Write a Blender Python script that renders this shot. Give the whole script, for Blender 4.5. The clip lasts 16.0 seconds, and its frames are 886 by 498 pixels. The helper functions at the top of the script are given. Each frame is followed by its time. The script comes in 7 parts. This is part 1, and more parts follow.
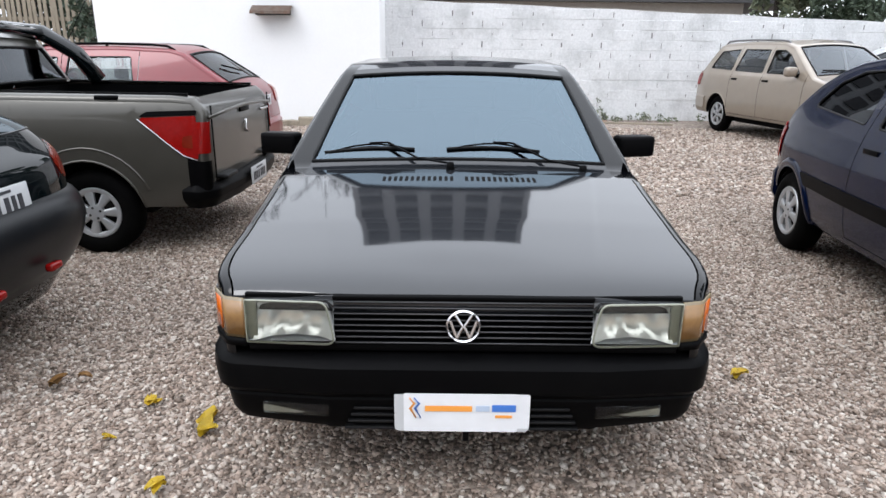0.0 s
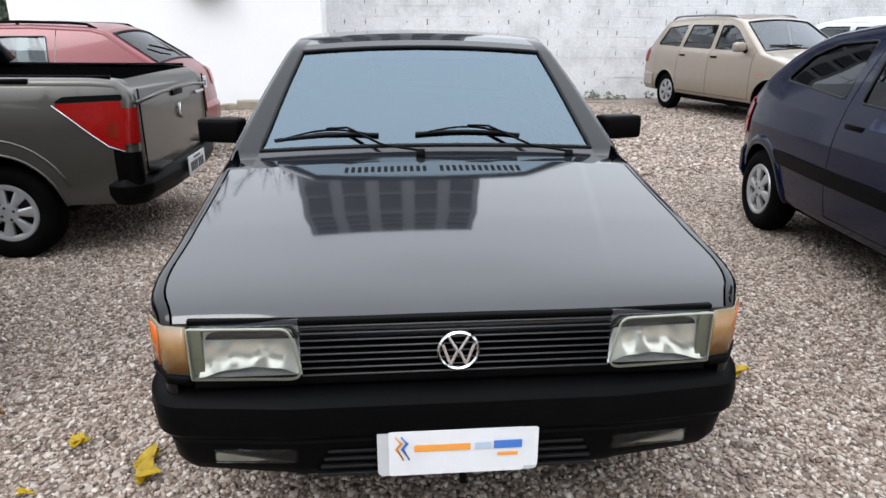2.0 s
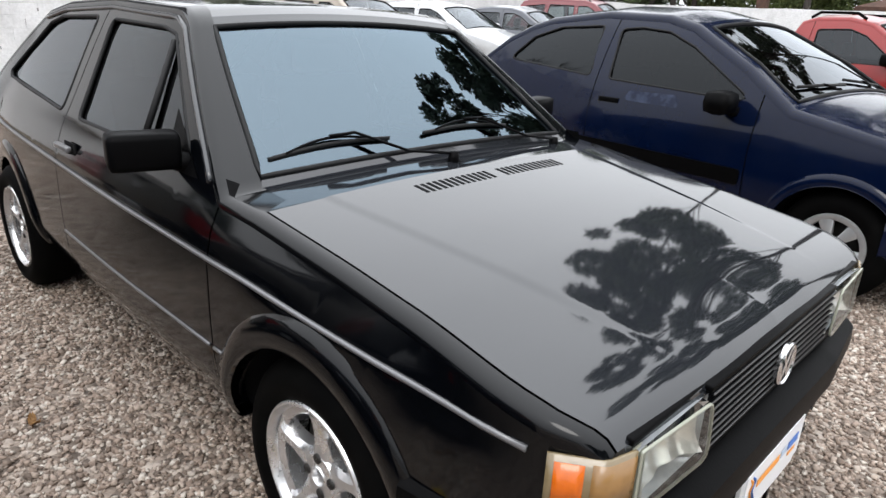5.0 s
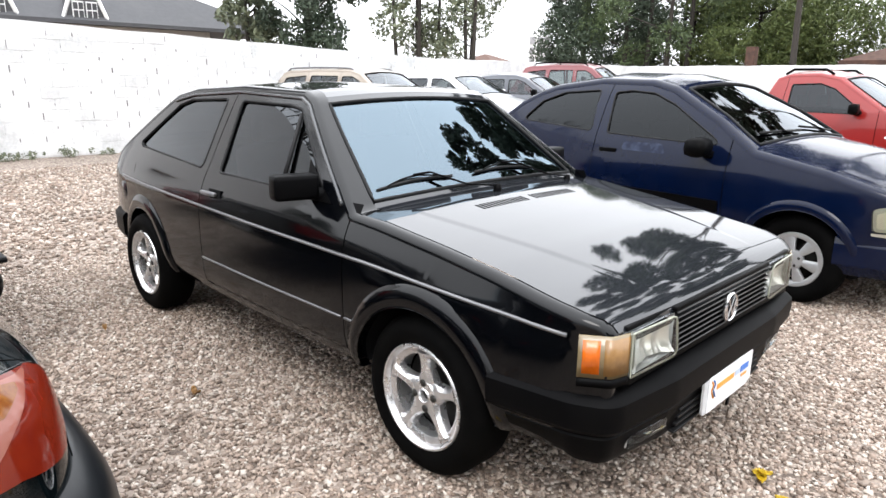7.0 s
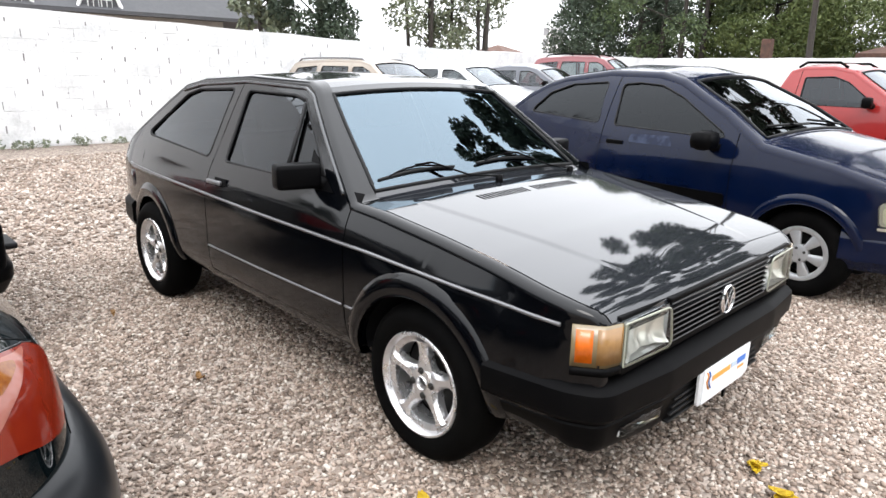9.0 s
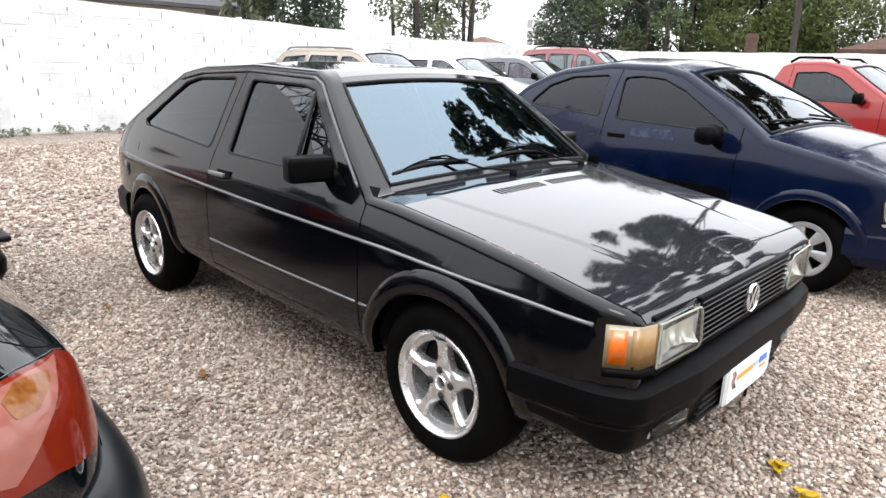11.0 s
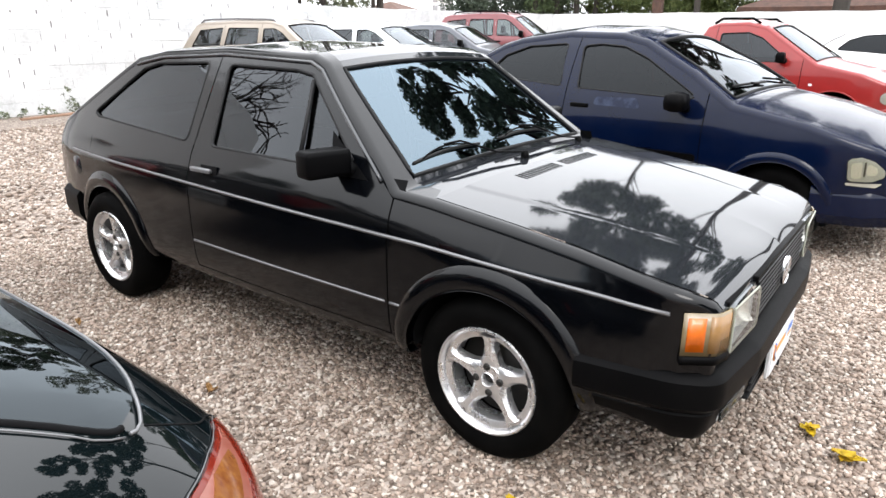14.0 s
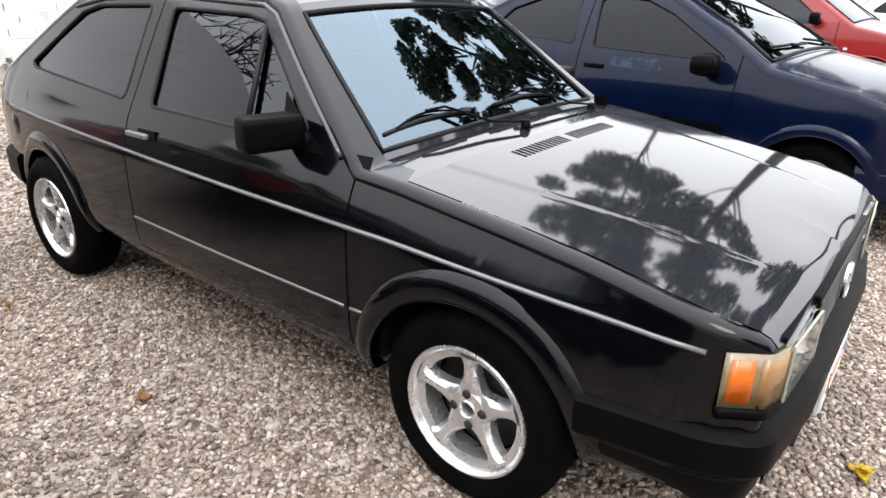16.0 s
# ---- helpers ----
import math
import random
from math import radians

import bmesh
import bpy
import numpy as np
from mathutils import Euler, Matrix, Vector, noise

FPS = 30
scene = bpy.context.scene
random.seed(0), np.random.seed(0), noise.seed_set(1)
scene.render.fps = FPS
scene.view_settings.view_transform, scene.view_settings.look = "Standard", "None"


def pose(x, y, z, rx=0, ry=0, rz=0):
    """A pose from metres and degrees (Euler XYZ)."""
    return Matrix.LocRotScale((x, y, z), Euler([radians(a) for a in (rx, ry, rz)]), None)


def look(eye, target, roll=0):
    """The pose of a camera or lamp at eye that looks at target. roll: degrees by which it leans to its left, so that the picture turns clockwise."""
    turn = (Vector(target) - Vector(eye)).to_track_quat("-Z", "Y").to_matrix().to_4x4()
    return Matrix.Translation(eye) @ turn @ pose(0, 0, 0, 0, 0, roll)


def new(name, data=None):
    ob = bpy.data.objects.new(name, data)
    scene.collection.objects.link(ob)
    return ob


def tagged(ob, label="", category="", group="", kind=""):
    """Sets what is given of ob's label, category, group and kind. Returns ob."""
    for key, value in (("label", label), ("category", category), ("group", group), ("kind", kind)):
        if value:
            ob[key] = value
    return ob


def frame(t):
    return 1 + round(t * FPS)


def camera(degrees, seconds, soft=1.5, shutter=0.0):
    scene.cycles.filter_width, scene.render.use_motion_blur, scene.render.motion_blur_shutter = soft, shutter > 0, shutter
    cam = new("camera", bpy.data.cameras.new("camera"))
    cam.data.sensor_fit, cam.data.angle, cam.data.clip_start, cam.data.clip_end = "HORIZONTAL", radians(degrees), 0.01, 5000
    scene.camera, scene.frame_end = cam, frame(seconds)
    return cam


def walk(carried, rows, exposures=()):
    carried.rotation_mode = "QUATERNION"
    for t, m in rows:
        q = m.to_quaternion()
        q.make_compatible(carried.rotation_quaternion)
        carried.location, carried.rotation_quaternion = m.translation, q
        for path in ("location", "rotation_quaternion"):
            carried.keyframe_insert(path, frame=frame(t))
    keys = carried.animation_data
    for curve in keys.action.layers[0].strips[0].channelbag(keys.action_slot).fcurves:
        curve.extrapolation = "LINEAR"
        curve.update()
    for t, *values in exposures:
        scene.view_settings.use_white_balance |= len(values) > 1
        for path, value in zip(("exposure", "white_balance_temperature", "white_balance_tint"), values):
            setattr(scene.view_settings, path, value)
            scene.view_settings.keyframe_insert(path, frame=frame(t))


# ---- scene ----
cam = camera(67.96, 16.0)

PATH = [
    (0, (-0.058, -1.682, 1.368), (-0.061, 0.231, 0.785), 0.56),
    (0.5, (-0.066, -1.679, 1.366), (-0.045, 0.236, 0.79), 0.91),
    (1, (-0.079, -1.662, 1.365), (-0.051, 0.249, 0.775), 1.41),
    (1.5, (-0.1, -1.609, 1.377), (-0.012, 0.3, 0.787), 1.86),
    (2, (-0.155, -1.345, 1.332), (0.004, 0.545, 0.697), 0.15),
    (2.5, (-0.336, -1.015, 1.307), (-0.112, 0.829, 0.566), 2.31),
    (3, (-0.547, -0.782, 1.347), (-0.082, 1.038, 0.66), 3.45),
    (3.5, (-0.741, -0.459, 1.331), (0.049, 1.242, 0.636), 2.51),
    (4, (-1.037, -0.266, 1.279), (0.085, 1.234, 0.578), 7.93),
    (4.2, (-1.123, -0.225, 1.298), (0.075, 1.215, 0.598), 6.86),
    (6.3, (-2.04, -0.606, 1.311), (-0.618, 0.674, 0.728), 0.58),
    (6.5, (-2.11, -0.659, 1.323), (-0.702, 0.649, 0.769), 0.55),
    (7, (-2.176, -0.744, 1.338), (-0.802, 0.623, 0.842), 0.58),
    (7.5, (-2.149, -0.774, 1.34), (-0.791, 0.599, 0.822), 0.88),
    (8, (-2.143, -0.789, 1.342), (-0.782, 0.581, 0.821), 1.34),
    (8.5, (-2.156, -0.792, 1.338), (-0.805, 0.582, 0.804), 1.09),
    (9, (-2.164, -0.791, 1.338), (-0.819, 0.594, 0.817), 0.91),
    (9.2, (-2.169, -0.787, 1.333), (-0.84, 0.605, 0.79), 1.08),
    (11.3, (-2.209, -0.577, 1.334), (-0.818, 0.752, 0.79), 1.17),
    (11.5, (-2.196, -0.493, 1.341), (-0.793, 0.822, 0.792), 0.44),
    (12, (-2.275, -0.375, 1.37), (-0.817, 0.869, 0.798), 0.36),
    (12.5, (-2.353, -0.32, 1.375), (-0.861, 0.861, 0.758), 0.19),
    (13, (-2.373, -0.293, 1.377), (-0.862, 0.849, 0.737), -0.37),
    (13.5, (-2.379, -0.277, 1.38), (-0.875, 0.871, 0.734), -0.19),
    (14, (-2.377, -0.272, 1.38), (-0.857, 0.864, 0.747), 0.08),
    (14.5, (-2.377, -0.269, 1.384), (-0.843, 0.864, 0.781), 0.08),
    (15, (-2.366, -0.256, 1.382), (-0.821, 0.863, 0.781), -0.00),
    (15.5, (-2.279, -0.206, 1.377), (-0.757, 0.934, 0.759), -0.83),
    (16, (-1.953, -0.071, 1.327), (-0.48, 1.059, 0.582), 1.16),
]
walk(cam, [(t, look(eye, target, roll)) for t, eye, target, roll in PATH], [(0.0, 0.50, 6200, 11), (3.0, 0.50, 6300, 10), (4.2, 0.30, 6450, 10), (6.3, 1.04, 6500, 11), (12.0, 1.04, 6540, 11), (13.0, 1.08, 6550, 11), (16.0, 1.02, 6550, 11)])

# ---- world and light: an overcast, bright sky ----
world = bpy.data.worlds.new("overcast_sky")
scene.world = world
world.use_nodes = True
wn = world.node_tree.nodes
sky = wn.new("ShaderNodeTexSky")
sky.sky_type = "NISHITA"
sky.sun_disc = False
sky.sun_elevation, sky.sun_rotation = radians(50), radians(222)
sky.dust_density, sky.air_density = 4.0, 1.0
grey = wn.new("ShaderNodeHueSaturation")
grey.inputs["Saturation"].default_value = 0.28
world.node_tree.links.new(sky.outputs["Color"], grey.inputs["Color"])
cloud = wn.new("ShaderNodeMix")
cloud.data_type = "RGBA"
cloud.inputs["Factor"].default_value = 0.95
cloud.inputs["B"].default_value = (9.3, 9.6, 10.0, 1)
world.node_tree.links.new(grey.outputs["Color"], cloud.inputs["A"])
# the cloud is brighter overhead than at the horizon, as under any overcast
where, toward, lift, shade_ = wn.new("ShaderNodeTexCoord"), wn.new("ShaderNodeVectorMath"), wn.new("ShaderNodeMapRange"), wn.new("ShaderNodeVectorMath")
toward.operation, shade_.operation = "DOT_PRODUCT", "SCALE"
toward.inputs[1].default_value = (0.10, 0.08, 1.0)
lift.inputs["From Min"].default_value, lift.inputs["From Max"].default_value = 0, 1
lift.inputs["To Min"].default_value, lift.inputs["To Max"].default_value = 0.62, 1.75
world.node_tree.links.new(where.outputs["Generated"], toward.inputs[0])
world.node_tree.links.new(toward.outputs["Value"], lift.inputs["Value"])
world.node_tree.links.new(cloud.outputs["Result"], shade_.inputs[0])
world.node_tree.links.new(lift.outputs["Result"], shade_.inputs["Scale"])
world.node_tree.links.new(shade_.outputs["Vector"], wn["Background"].inputs["Color"])
wn["Background"].inputs["Strength"].default_value = 0.152
sun = new("sun", bpy.data.lights.new("sun", "SUN"))
sun.data.energy, sun.data.angle, sun.data.color = 0.7, radians(24), (1.0, 0.97, 0.93)
sun.matrix_world = look((-8.6, -7.55, 15.3), (0, 2, 0))


# ---- small helpers ----
def nodes_of(m):
    return m.node_tree.nodes, m.node_tree.links


def mat(name, col, rough=0.5, metal=0.0, coat=0.0, spec=0.5, grain=0.0, scale=30.0, bump=0.0, col2=None, dirt=0.0, dirt_col=(0.25, 0.2, 0.15), dirt_scale=3.0, ior=1.5, world_space=False):
    """A surface with two scales of variation: fine grain and broad stains."""
    m = bpy.data.materials.new(name)
    m.use_nodes = True
    nd, ln = nodes_of(m)
    b = nd["Principled BSDF"]
    b.inputs["Roughness"].default_value = rough
    b.inputs["Metallic"].default_value = metal
    b.inputs["Coat Weight"].default_value = coat
    b.inputs["Coat Roughness"].default_value = 0.04
    b.inputs["Specular IOR Level"].default_value = spec
    b.inputs["IOR"].default_value = ior
    b.inputs["Base Color"].default_value = (*col, 1)
    place_ = nd.new("ShaderNodeNewGeometry").outputs["Position"] if world_space else nd.new("ShaderNodeTexCoord").outputs["Object"]
    last = None
    if grain or col2:
        n = nd.new("ShaderNodeTexNoise")
        n.inputs["Scale"].default_value, n.inputs["Detail"].default_value = scale, 5
        ln.new(place_, n.inputs["Vector"])
        mx = nd.new("ShaderNodeMix")
        mx.data_type = "RGBA"
        c2 = col2 or tuple(c * (1 - grain) for c in col)
        mx.inputs["A"].default_value, mx.inputs["B"].default_value = (*col, 1), (*c2, 1)
        ln.new(n.outputs["Fac"], mx.inputs["Factor"])
        last = mx.outputs["Result"]
        if bump:
            bp = nd.new("ShaderNodeBump")
            bp.inputs["Strength"].default_value, bp.inputs["Distance"].default_value = bump, 0.01
            ln.new(n.outputs["Fac"], bp.inputs["Height"])
            ln.new(bp.outputs["Normal"], b.inputs["Normal"])
    if dirt:
        n2 = nd.new("ShaderNodeTexNoise")
        n2.inputs["Scale"].default_value, n2.inputs["Detail"].default_value, n2.inputs["Roughness"].default_value = dirt_scale, 8, 0.65
        ln.new(place_, n2.inputs["Vector"])
        rp = nd.new("ShaderNodeMapRange")
        rp.inputs["From Min"].default_value, rp.inputs["From Max"].default_value = 0.45, 0.8
        rp.inputs["To Max"].default_value = dirt
        ln.new(n2.outputs["Fac"], rp.inputs["Value"])
        mx2 = nd.new("ShaderNodeMix")
        mx2.data_type = "RGBA"
        mx2.inputs["A"].default_value, mx2.inputs["B"].default_value = (*col, 1), (*dirt_col, 1)
        if last:
            ln.new(last, mx2.inputs["A"])
        ln.new(rp.outputs["Result"], mx2.inputs["Factor"])
        last = mx2.outputs["Result"]
        ro = nd.new("ShaderNodeMapRange")
        ro.inputs["To Min"].default_value, ro.inputs["To Max"].default_value = rough, min(1, rough + 0.25)
        ln.new(rp.outputs["Result"], ro.inputs["Value"])
        ln.new(ro.outputs["Result"], b.inputs["Roughness"])
    if last:
        ln.new(last, b.inputs["Base Color"])
    return m


def glass(name, tint, gloss=(0.9, 0.95, 1.0), ior=1.6):
    """Tinted car glass: see-through by the tint, with a real gloss."""
    m = bpy.data.materials.new(name)
    m.use_nodes = True
    nd, ln = nodes_of(m)
    nd.remove(nd["Principled BSDF"])
    tr, gl = nd.new("ShaderNodeBsdfTransparent"), nd.new("ShaderNodeBsdfGlossy")
    tr.inputs["Color"].default_value = (*tint, 1)
    gl.inputs["Color"].default_value = (*gloss, 1)
    gl.inputs["Roughness"].default_value = 0.0
    fr, mx = nd.new("ShaderNodeFresnel"), nd.new("ShaderNodeMixShader")
    fr.inputs["IOR"].default_value = ior
    ln.new(fr.outputs[0], mx.inputs[0])
    ln.new(tr.outputs[0], mx.inputs[1])
    ln.new(gl.outputs[0], mx.inputs[2])
    ln.new(mx.outputs[0], nd["Material Output"].inputs["Surface"])
    return m


def part(name, bm, material, parent=None, label="", smooth=True, normals=None):
    """Links a bmesh as one mesh object under a thing or a part."""
    me = bpy.data.meshes.new(name)
    bm.to_mesh(me)
    bm.free()
    me.materials.append(material)
    if smooth:
        me.shade_smooth()
    if normals is not None:
        me.normals_split_custom_set_from_vertices(normals)
    ob = new(name, me)
    ob.parent = parent
    return tagged(ob, label)


def thing(name, m, label, category, group="", kind=""):
    ob = new(name)
    ob.matrix_basis = m
    return tagged(ob, label, category, group, kind)


def hermite(x, xs, ys):
    """Smooth curve through points."""
    xs, ys = np.asarray(xs, float), np.asarray(ys, float)
    s = np.diff(ys) / np.diff(xs)
    m = np.r_[s[0], np.where(s[1:] * s[:-1] > 0, 2 * s[1:] * s[:-1] / (s[1:] + s[:-1] + 1e-12), 0), s[-1]]
    x = np.clip(x, xs[0], xs[-1])
    i = np.clip(np.searchsorted(xs, x) - 1, 0, len(xs) - 2)
    h = xs[i + 1] - xs[i]
    t = (x - xs[i]) / h
    return (2 * t**3 - 3 * t**2 + 1) * ys[i] + (t**3 - 2 * t**2 + t) * h * m[i] + (-2 * t**3 + 3 * t**2) * ys[i + 1] + (t**3 - t**2) * h * m[i + 1]


def fillet(pts, radius, steps=5, closed=False):
    """A polyline with its corners rounded; a point may carry its own radius as third number."""
    out = []
    n = len(pts)
    for i, p in enumerate(pts):
        r = p[2] if len(p) > 2 else radius
        v = Vector(p[:2])
        if (not closed and i in (0, n - 1)) or r <= 0:
            out.append(v)
            continue
        a, b = Vector(pts[i - 1][:2]) - v, Vector(pts[(i + 1) % n][:2]) - v
        la, lb = a.length, b.length
        ang = a.angle(b, math.pi)
        if ang > 3.05:
            out.append(v)
            continue
        d = min(r / math.tan(ang / 2), la * 0.45, lb * 0.45)
        p0, p2 = v + a.normalized() * d, v + b.normalized() * d
        for k in range(steps + 1):
            t = k / steps
            out.append(p0 * (1 - t) ** 2 + v * 2 * t * (1 - t) + p2 * t * t)
    return out


def dense(pts, step):
    out = [pts[0]]
    for a, b in zip(pts, pts[1:]):
        k = max(1, int(math.ceil((b - a).length / step)))
        out += [a.lerp(b, j / k) for j in range(1, k + 1)]
    return out


def lathe(profile, segs, bm=None, axis="x"):
    """Turns (radius, offset) points round the x axis."""
    bm = bm or bmesh.new()
    rings = []
    for r, o in profile:
        rings.append([bm.verts.new((o, r * math.cos(2 * math.pi * k / segs), r * math.sin(2 * math.pi * k / segs))) for k in range(segs)])
    for a, b in zip(rings, rings[1:]):
        for k in range(segs):
            bm.faces.new((a[k], a[(k + 1) % segs], b[(k + 1) % segs], b[k]))
    return bm


def box(bm, c, s, r=0.0, m=None):
    """A box with its edges rounded by r, in bm."""
    g = bmesh.ops.create_cube(bm, size=1)["verts"]
    bmesh.ops.scale(bm, vec=s, verts=g)
    if r > 0:
        es = list({e for v in g for e in v.link_edges})
        res = bmesh.ops.bevel(bm, geom=es, offset=r, segments=2, affect="EDGES", profile=0.6)
        g = list({v for f in res["faces"] for v in f.verts} | {v for v in g if v.is_valid})
    if m is not None:
        bmesh.ops.transform(bm, matrix=m, verts=g)
    bmesh.ops.translate(bm, vec=c, verts=g)
    return bm


def tube(bm, pts, r, closed=False, segs=6, flat=1.0):
    """A rounded strip along 3D points."""
    n = len(pts)
    rings = []
    for i, p in enumerate(pts):
        a = pts[i - 1] if (i or closed) else p
        b = pts[(i + 1) % n] if (i < n - 1 or closed) else p
        d = (Vector(b) - Vector(a)).normalized()
        up = Vector((0, 0, 1)) if abs(d.z) < 0.9 else Vector((0, 1, 0))
        s = d.cross(up).normalized()
        u = s.cross(d)
        rings.append([bm.verts.new(Vector(p) + s * math.cos(2 * math.pi * k / segs) * r + u * math.sin(2 * math.pi * k / segs) * r * flat) for k in range(segs)])
    pairs = list(zip(rings, rings[1:])) + ([(rings[-1], rings[0])] if closed else [])
    for a, b in pairs:
        for k in range(segs):
            bm.faces.new((a[k], a[(k + 1) % segs], b[(k + 1) % segs], b[k]))
    if not closed:
        bm.faces.new(rings[0][::-1])
        bm.faces.new(rings[-1])
    return bm


def sweep(path, profile, bm=None, caps=True):
    """Sweeps a closed (outward offset, z) profile along a plan path of (x, y)."""
    bm = bm or bmesh.new()
    P = [Vector(p) for p in path]
    rings = []
    for i, p in enumerate(P):
        d = (P[min(i + 1, len(P) - 1)] - P[max(i - 1, 0)]).normalized()
        n = Vector((d.y, -d.x))
        prof = profile(i / (len(P) - 1)) if callable(profile) else profile
        rings.append([bm.verts.new((p.x + n.x * o, p.y + n.y * o, z)) for o, z in prof])
    k = len(rings[0])
    for a, b in zip(rings, rings[1:]):
        for j in range(k):
            bm.faces.new((a[j], a[(j + 1) % k], b[(j + 1) % k], b[j]))
    if caps:
        bm.faces.new(rings[0][::-1])
        bm.faces.new(rings[-1])
    bmesh.ops.recalc_face_normals(bm, faces=bm.faces)
    return bm


def smooth_by_angle(ob, deg=35):
    """Keeps sharp edges sharp."""
    me = ob.data
    bm = bmesh.new()
    bm.from_mesh(me)
    for e in bm.edges:
        e.smooth = not (len(e.link_faces) == 2 and e.calc_face_angle(0) > radians(deg))
    bm.to_mesh(me)
    bm.free()
    return ob


# ---- materials ----
M = {}
# bonnet and roof copy of the black: base lifted for the sky's light
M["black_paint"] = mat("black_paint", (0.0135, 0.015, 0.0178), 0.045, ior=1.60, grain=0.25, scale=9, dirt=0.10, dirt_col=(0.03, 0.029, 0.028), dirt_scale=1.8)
# side copy: rougher, its black lowered to paint in the sides' shade
M["side_shade_paint"] = mat("dull_black_side_shade", (0.0010, 0.0013, 0.0020), 0.085, ior=1.37, grain=0.3, scale=9, dirt=0.12, dirt_col=(0.010, 0.0095, 0.0095), dirt_scale=6)
M["black_gloss"] = mat("black_gloss", (0.0022, 0.0042, 0.0050), 0.02, ior=1.48, grain=0.3, scale=9)
M["blue_paint"] = mat("blue_paint", (0.0010, 0.0042, 0.0195), 0.16, spec=0.10, coat=0.27, grain=0.3, scale=8, dirt=0.02, dirt_col=(0.2, 0.2, 0.22))
M["pickup_paint"] = mat("pickup_paint", (0.060, 0.056, 0.047), 0.3, metal=0.4, coat=0.45, grain=0.2, scale=8)
M["red_paint"] = mat("red_paint", (0.16, 0.008, 0.014), 0.3, metal=0.1, coat=0.4, grain=0.2, scale=8)
M["bright_red_paint"] = mat("bright_red_paint", (0.225, 0.010, 0.009), 0.3, spec=0.3, coat=0.5, grain=0.2, scale=8)
M["beige_paint"] = mat("beige_paint", (0.275, 0.232, 0.185), 0.3, metal=0.4, coat=0.7, grain=0.15, scale=8)
M["silver_paint"] = mat("silver_paint", (0.55, 0.56, 0.57), 0.3, metal=0.4, coat=0.7, grain=0.15, scale=8)
M["grey_paint"] = mat("grey_paint", (0.08, 0.085, 0.10), 0.3, metal=0.4, coat=0.7, grain=0.15, scale=8)
M["maroon_paint"] = mat("maroon_paint", (0.16, 0.03, 0.035), 0.3, metal=0.2, coat=0.7, grain=0.15, scale=8)
M["white_paint"] = mat("white_paint", (0.78, 0.78, 0.77), 0.3, coat=0.7, grain=0.08, scale=8)
M["plastic"] = mat("black_plastic", (0.0020, 0.0020, 0.0023), 0.42, spec=0.04, grain=0.4, scale=180, bump=0.08, dirt=0.2, dirt_col=(0.007, 0.0066, 0.0062), dirt_scale=6)
M["rubber"] = mat("rubber", (0.006, 0.006, 0.0065), 0.55, spec=0.2, grain=0.3, scale=40)
M["tyre"] = mat("tyre_rubber", (0.002, 0.002, 0.002), 0.7, spec=0.03, grain=0.4, scale=60, dirt=0.2, dirt_col=(0.012, 0.011, 0.010), dirt_scale=9)
M["alloy"] = mat("worn_alloy", (0.72, 0.72, 0.73), 0.27, metal=0.85, grain=0.15, scale=25, dirt=0.35, dirt_col=(0.2, 0.19, 0.18), dirt_scale=14)
M["cover"] = mat("silver_wheel_cover", (0.40, 0.41, 0.42), 0.35, metal=0.6, grain=0.2, scale=25, dirt=0.25, dirt_col=(0.22, 0.2, 0.18), dirt_scale=14)
M["dark_metal"] = mat("dark_metal", (0.03, 0.028, 0.026), 0.6, metal=0.5, grain=0.4, scale=30)
M["chrome"] = mat("chrome", (0.75, 0.75, 0.76), 0.16, metal=1.0, grain=0.1, scale=60)
M["trim"] = mat("grey_trim_strip", (0.16, 0.16, 0.165), 0.3, metal=0.4, grain=0.2, scale=60)
M["slat_grey"] = mat("dull_slat_edge", (0.055, 0.055, 0.058), 0.45, grain=0.3, scale=60)
M["inner"] = mat("dark_interior", (0.005, 0.005, 0.0055), 0.9, spec=0.1, grain=0.3, scale=20)
M["cloth"] = mat("grey_seat_cloth", (0.06, 0.06, 0.065), 0.95, grain=0.3, scale=200, bump=0.1)
M["glass_tint"] = glass("tinted_side_glass", (0.07, 0.07, 0.075), ior=1.46)
M["glass_dark"] = glass("dark_film_glass", (0.03, 0.03, 0.034), ior=1.33)
M["glass_hatch"] = glass("dark_hatch_glass", (0.03, 0.033, 0.034), (0.82, 0.93, 1.0), ior=1.38)
M["glass_screen"] = glass("tinted_windscreen", (0.10, 0.13, 0.14), (0.68, 0.86, 1.0), ior=2.05)
M["glass_clear"] = glass("clear_car_glass", (0.45, 0.5, 0.5), ior=1.6)
M["red_lens"] = mat("red_lens", (0.24, 0.005, 0.004), 0.12, spec=0.3, coat=0.0, grain=0.45, scale=50, bump=0.05)
M["orange_lens"] = mat("orange_lens", (0.62, 0.125, 0.006), 0.18, coat=0.2, grain=0.35, scale=70, bump=0.05)
M["amber_front"] = mat("amber_front_lens", (0.27, 0.145, 0.05), 0.25, coat=0.25, grain=0.35, scale=60, bump=0.05)
M["amber_pale"] = mat("aged_clear_lens", (0.40, 0.385, 0.32), 0.25, coat=0.5, grain=0.3, scale=40)
M["corner_lens"] = mat("aged_amber_lens", (0.20, 0.15, 0.08), 0.2, coat=0.3, grain=0.35, scale=60, bump=0.05)
M["pale_red"] = mat("pale_red_lens", (0.42, 0.075, 0.055), 0.15, coat=0.4, grain=0.6, scale=40)
M["lamp_chrome"] = mat("lamp_chrome", (0.66, 0.69, 0.72), 0.24, metal=0.55, grain=0.3, scale=25, bump=0.15)
M["reflector"] = mat("lamp_reflector", (0.95, 0.95, 0.94), 0.20, metal=0.55, grain=0.12, scale=18, bump=0.03)
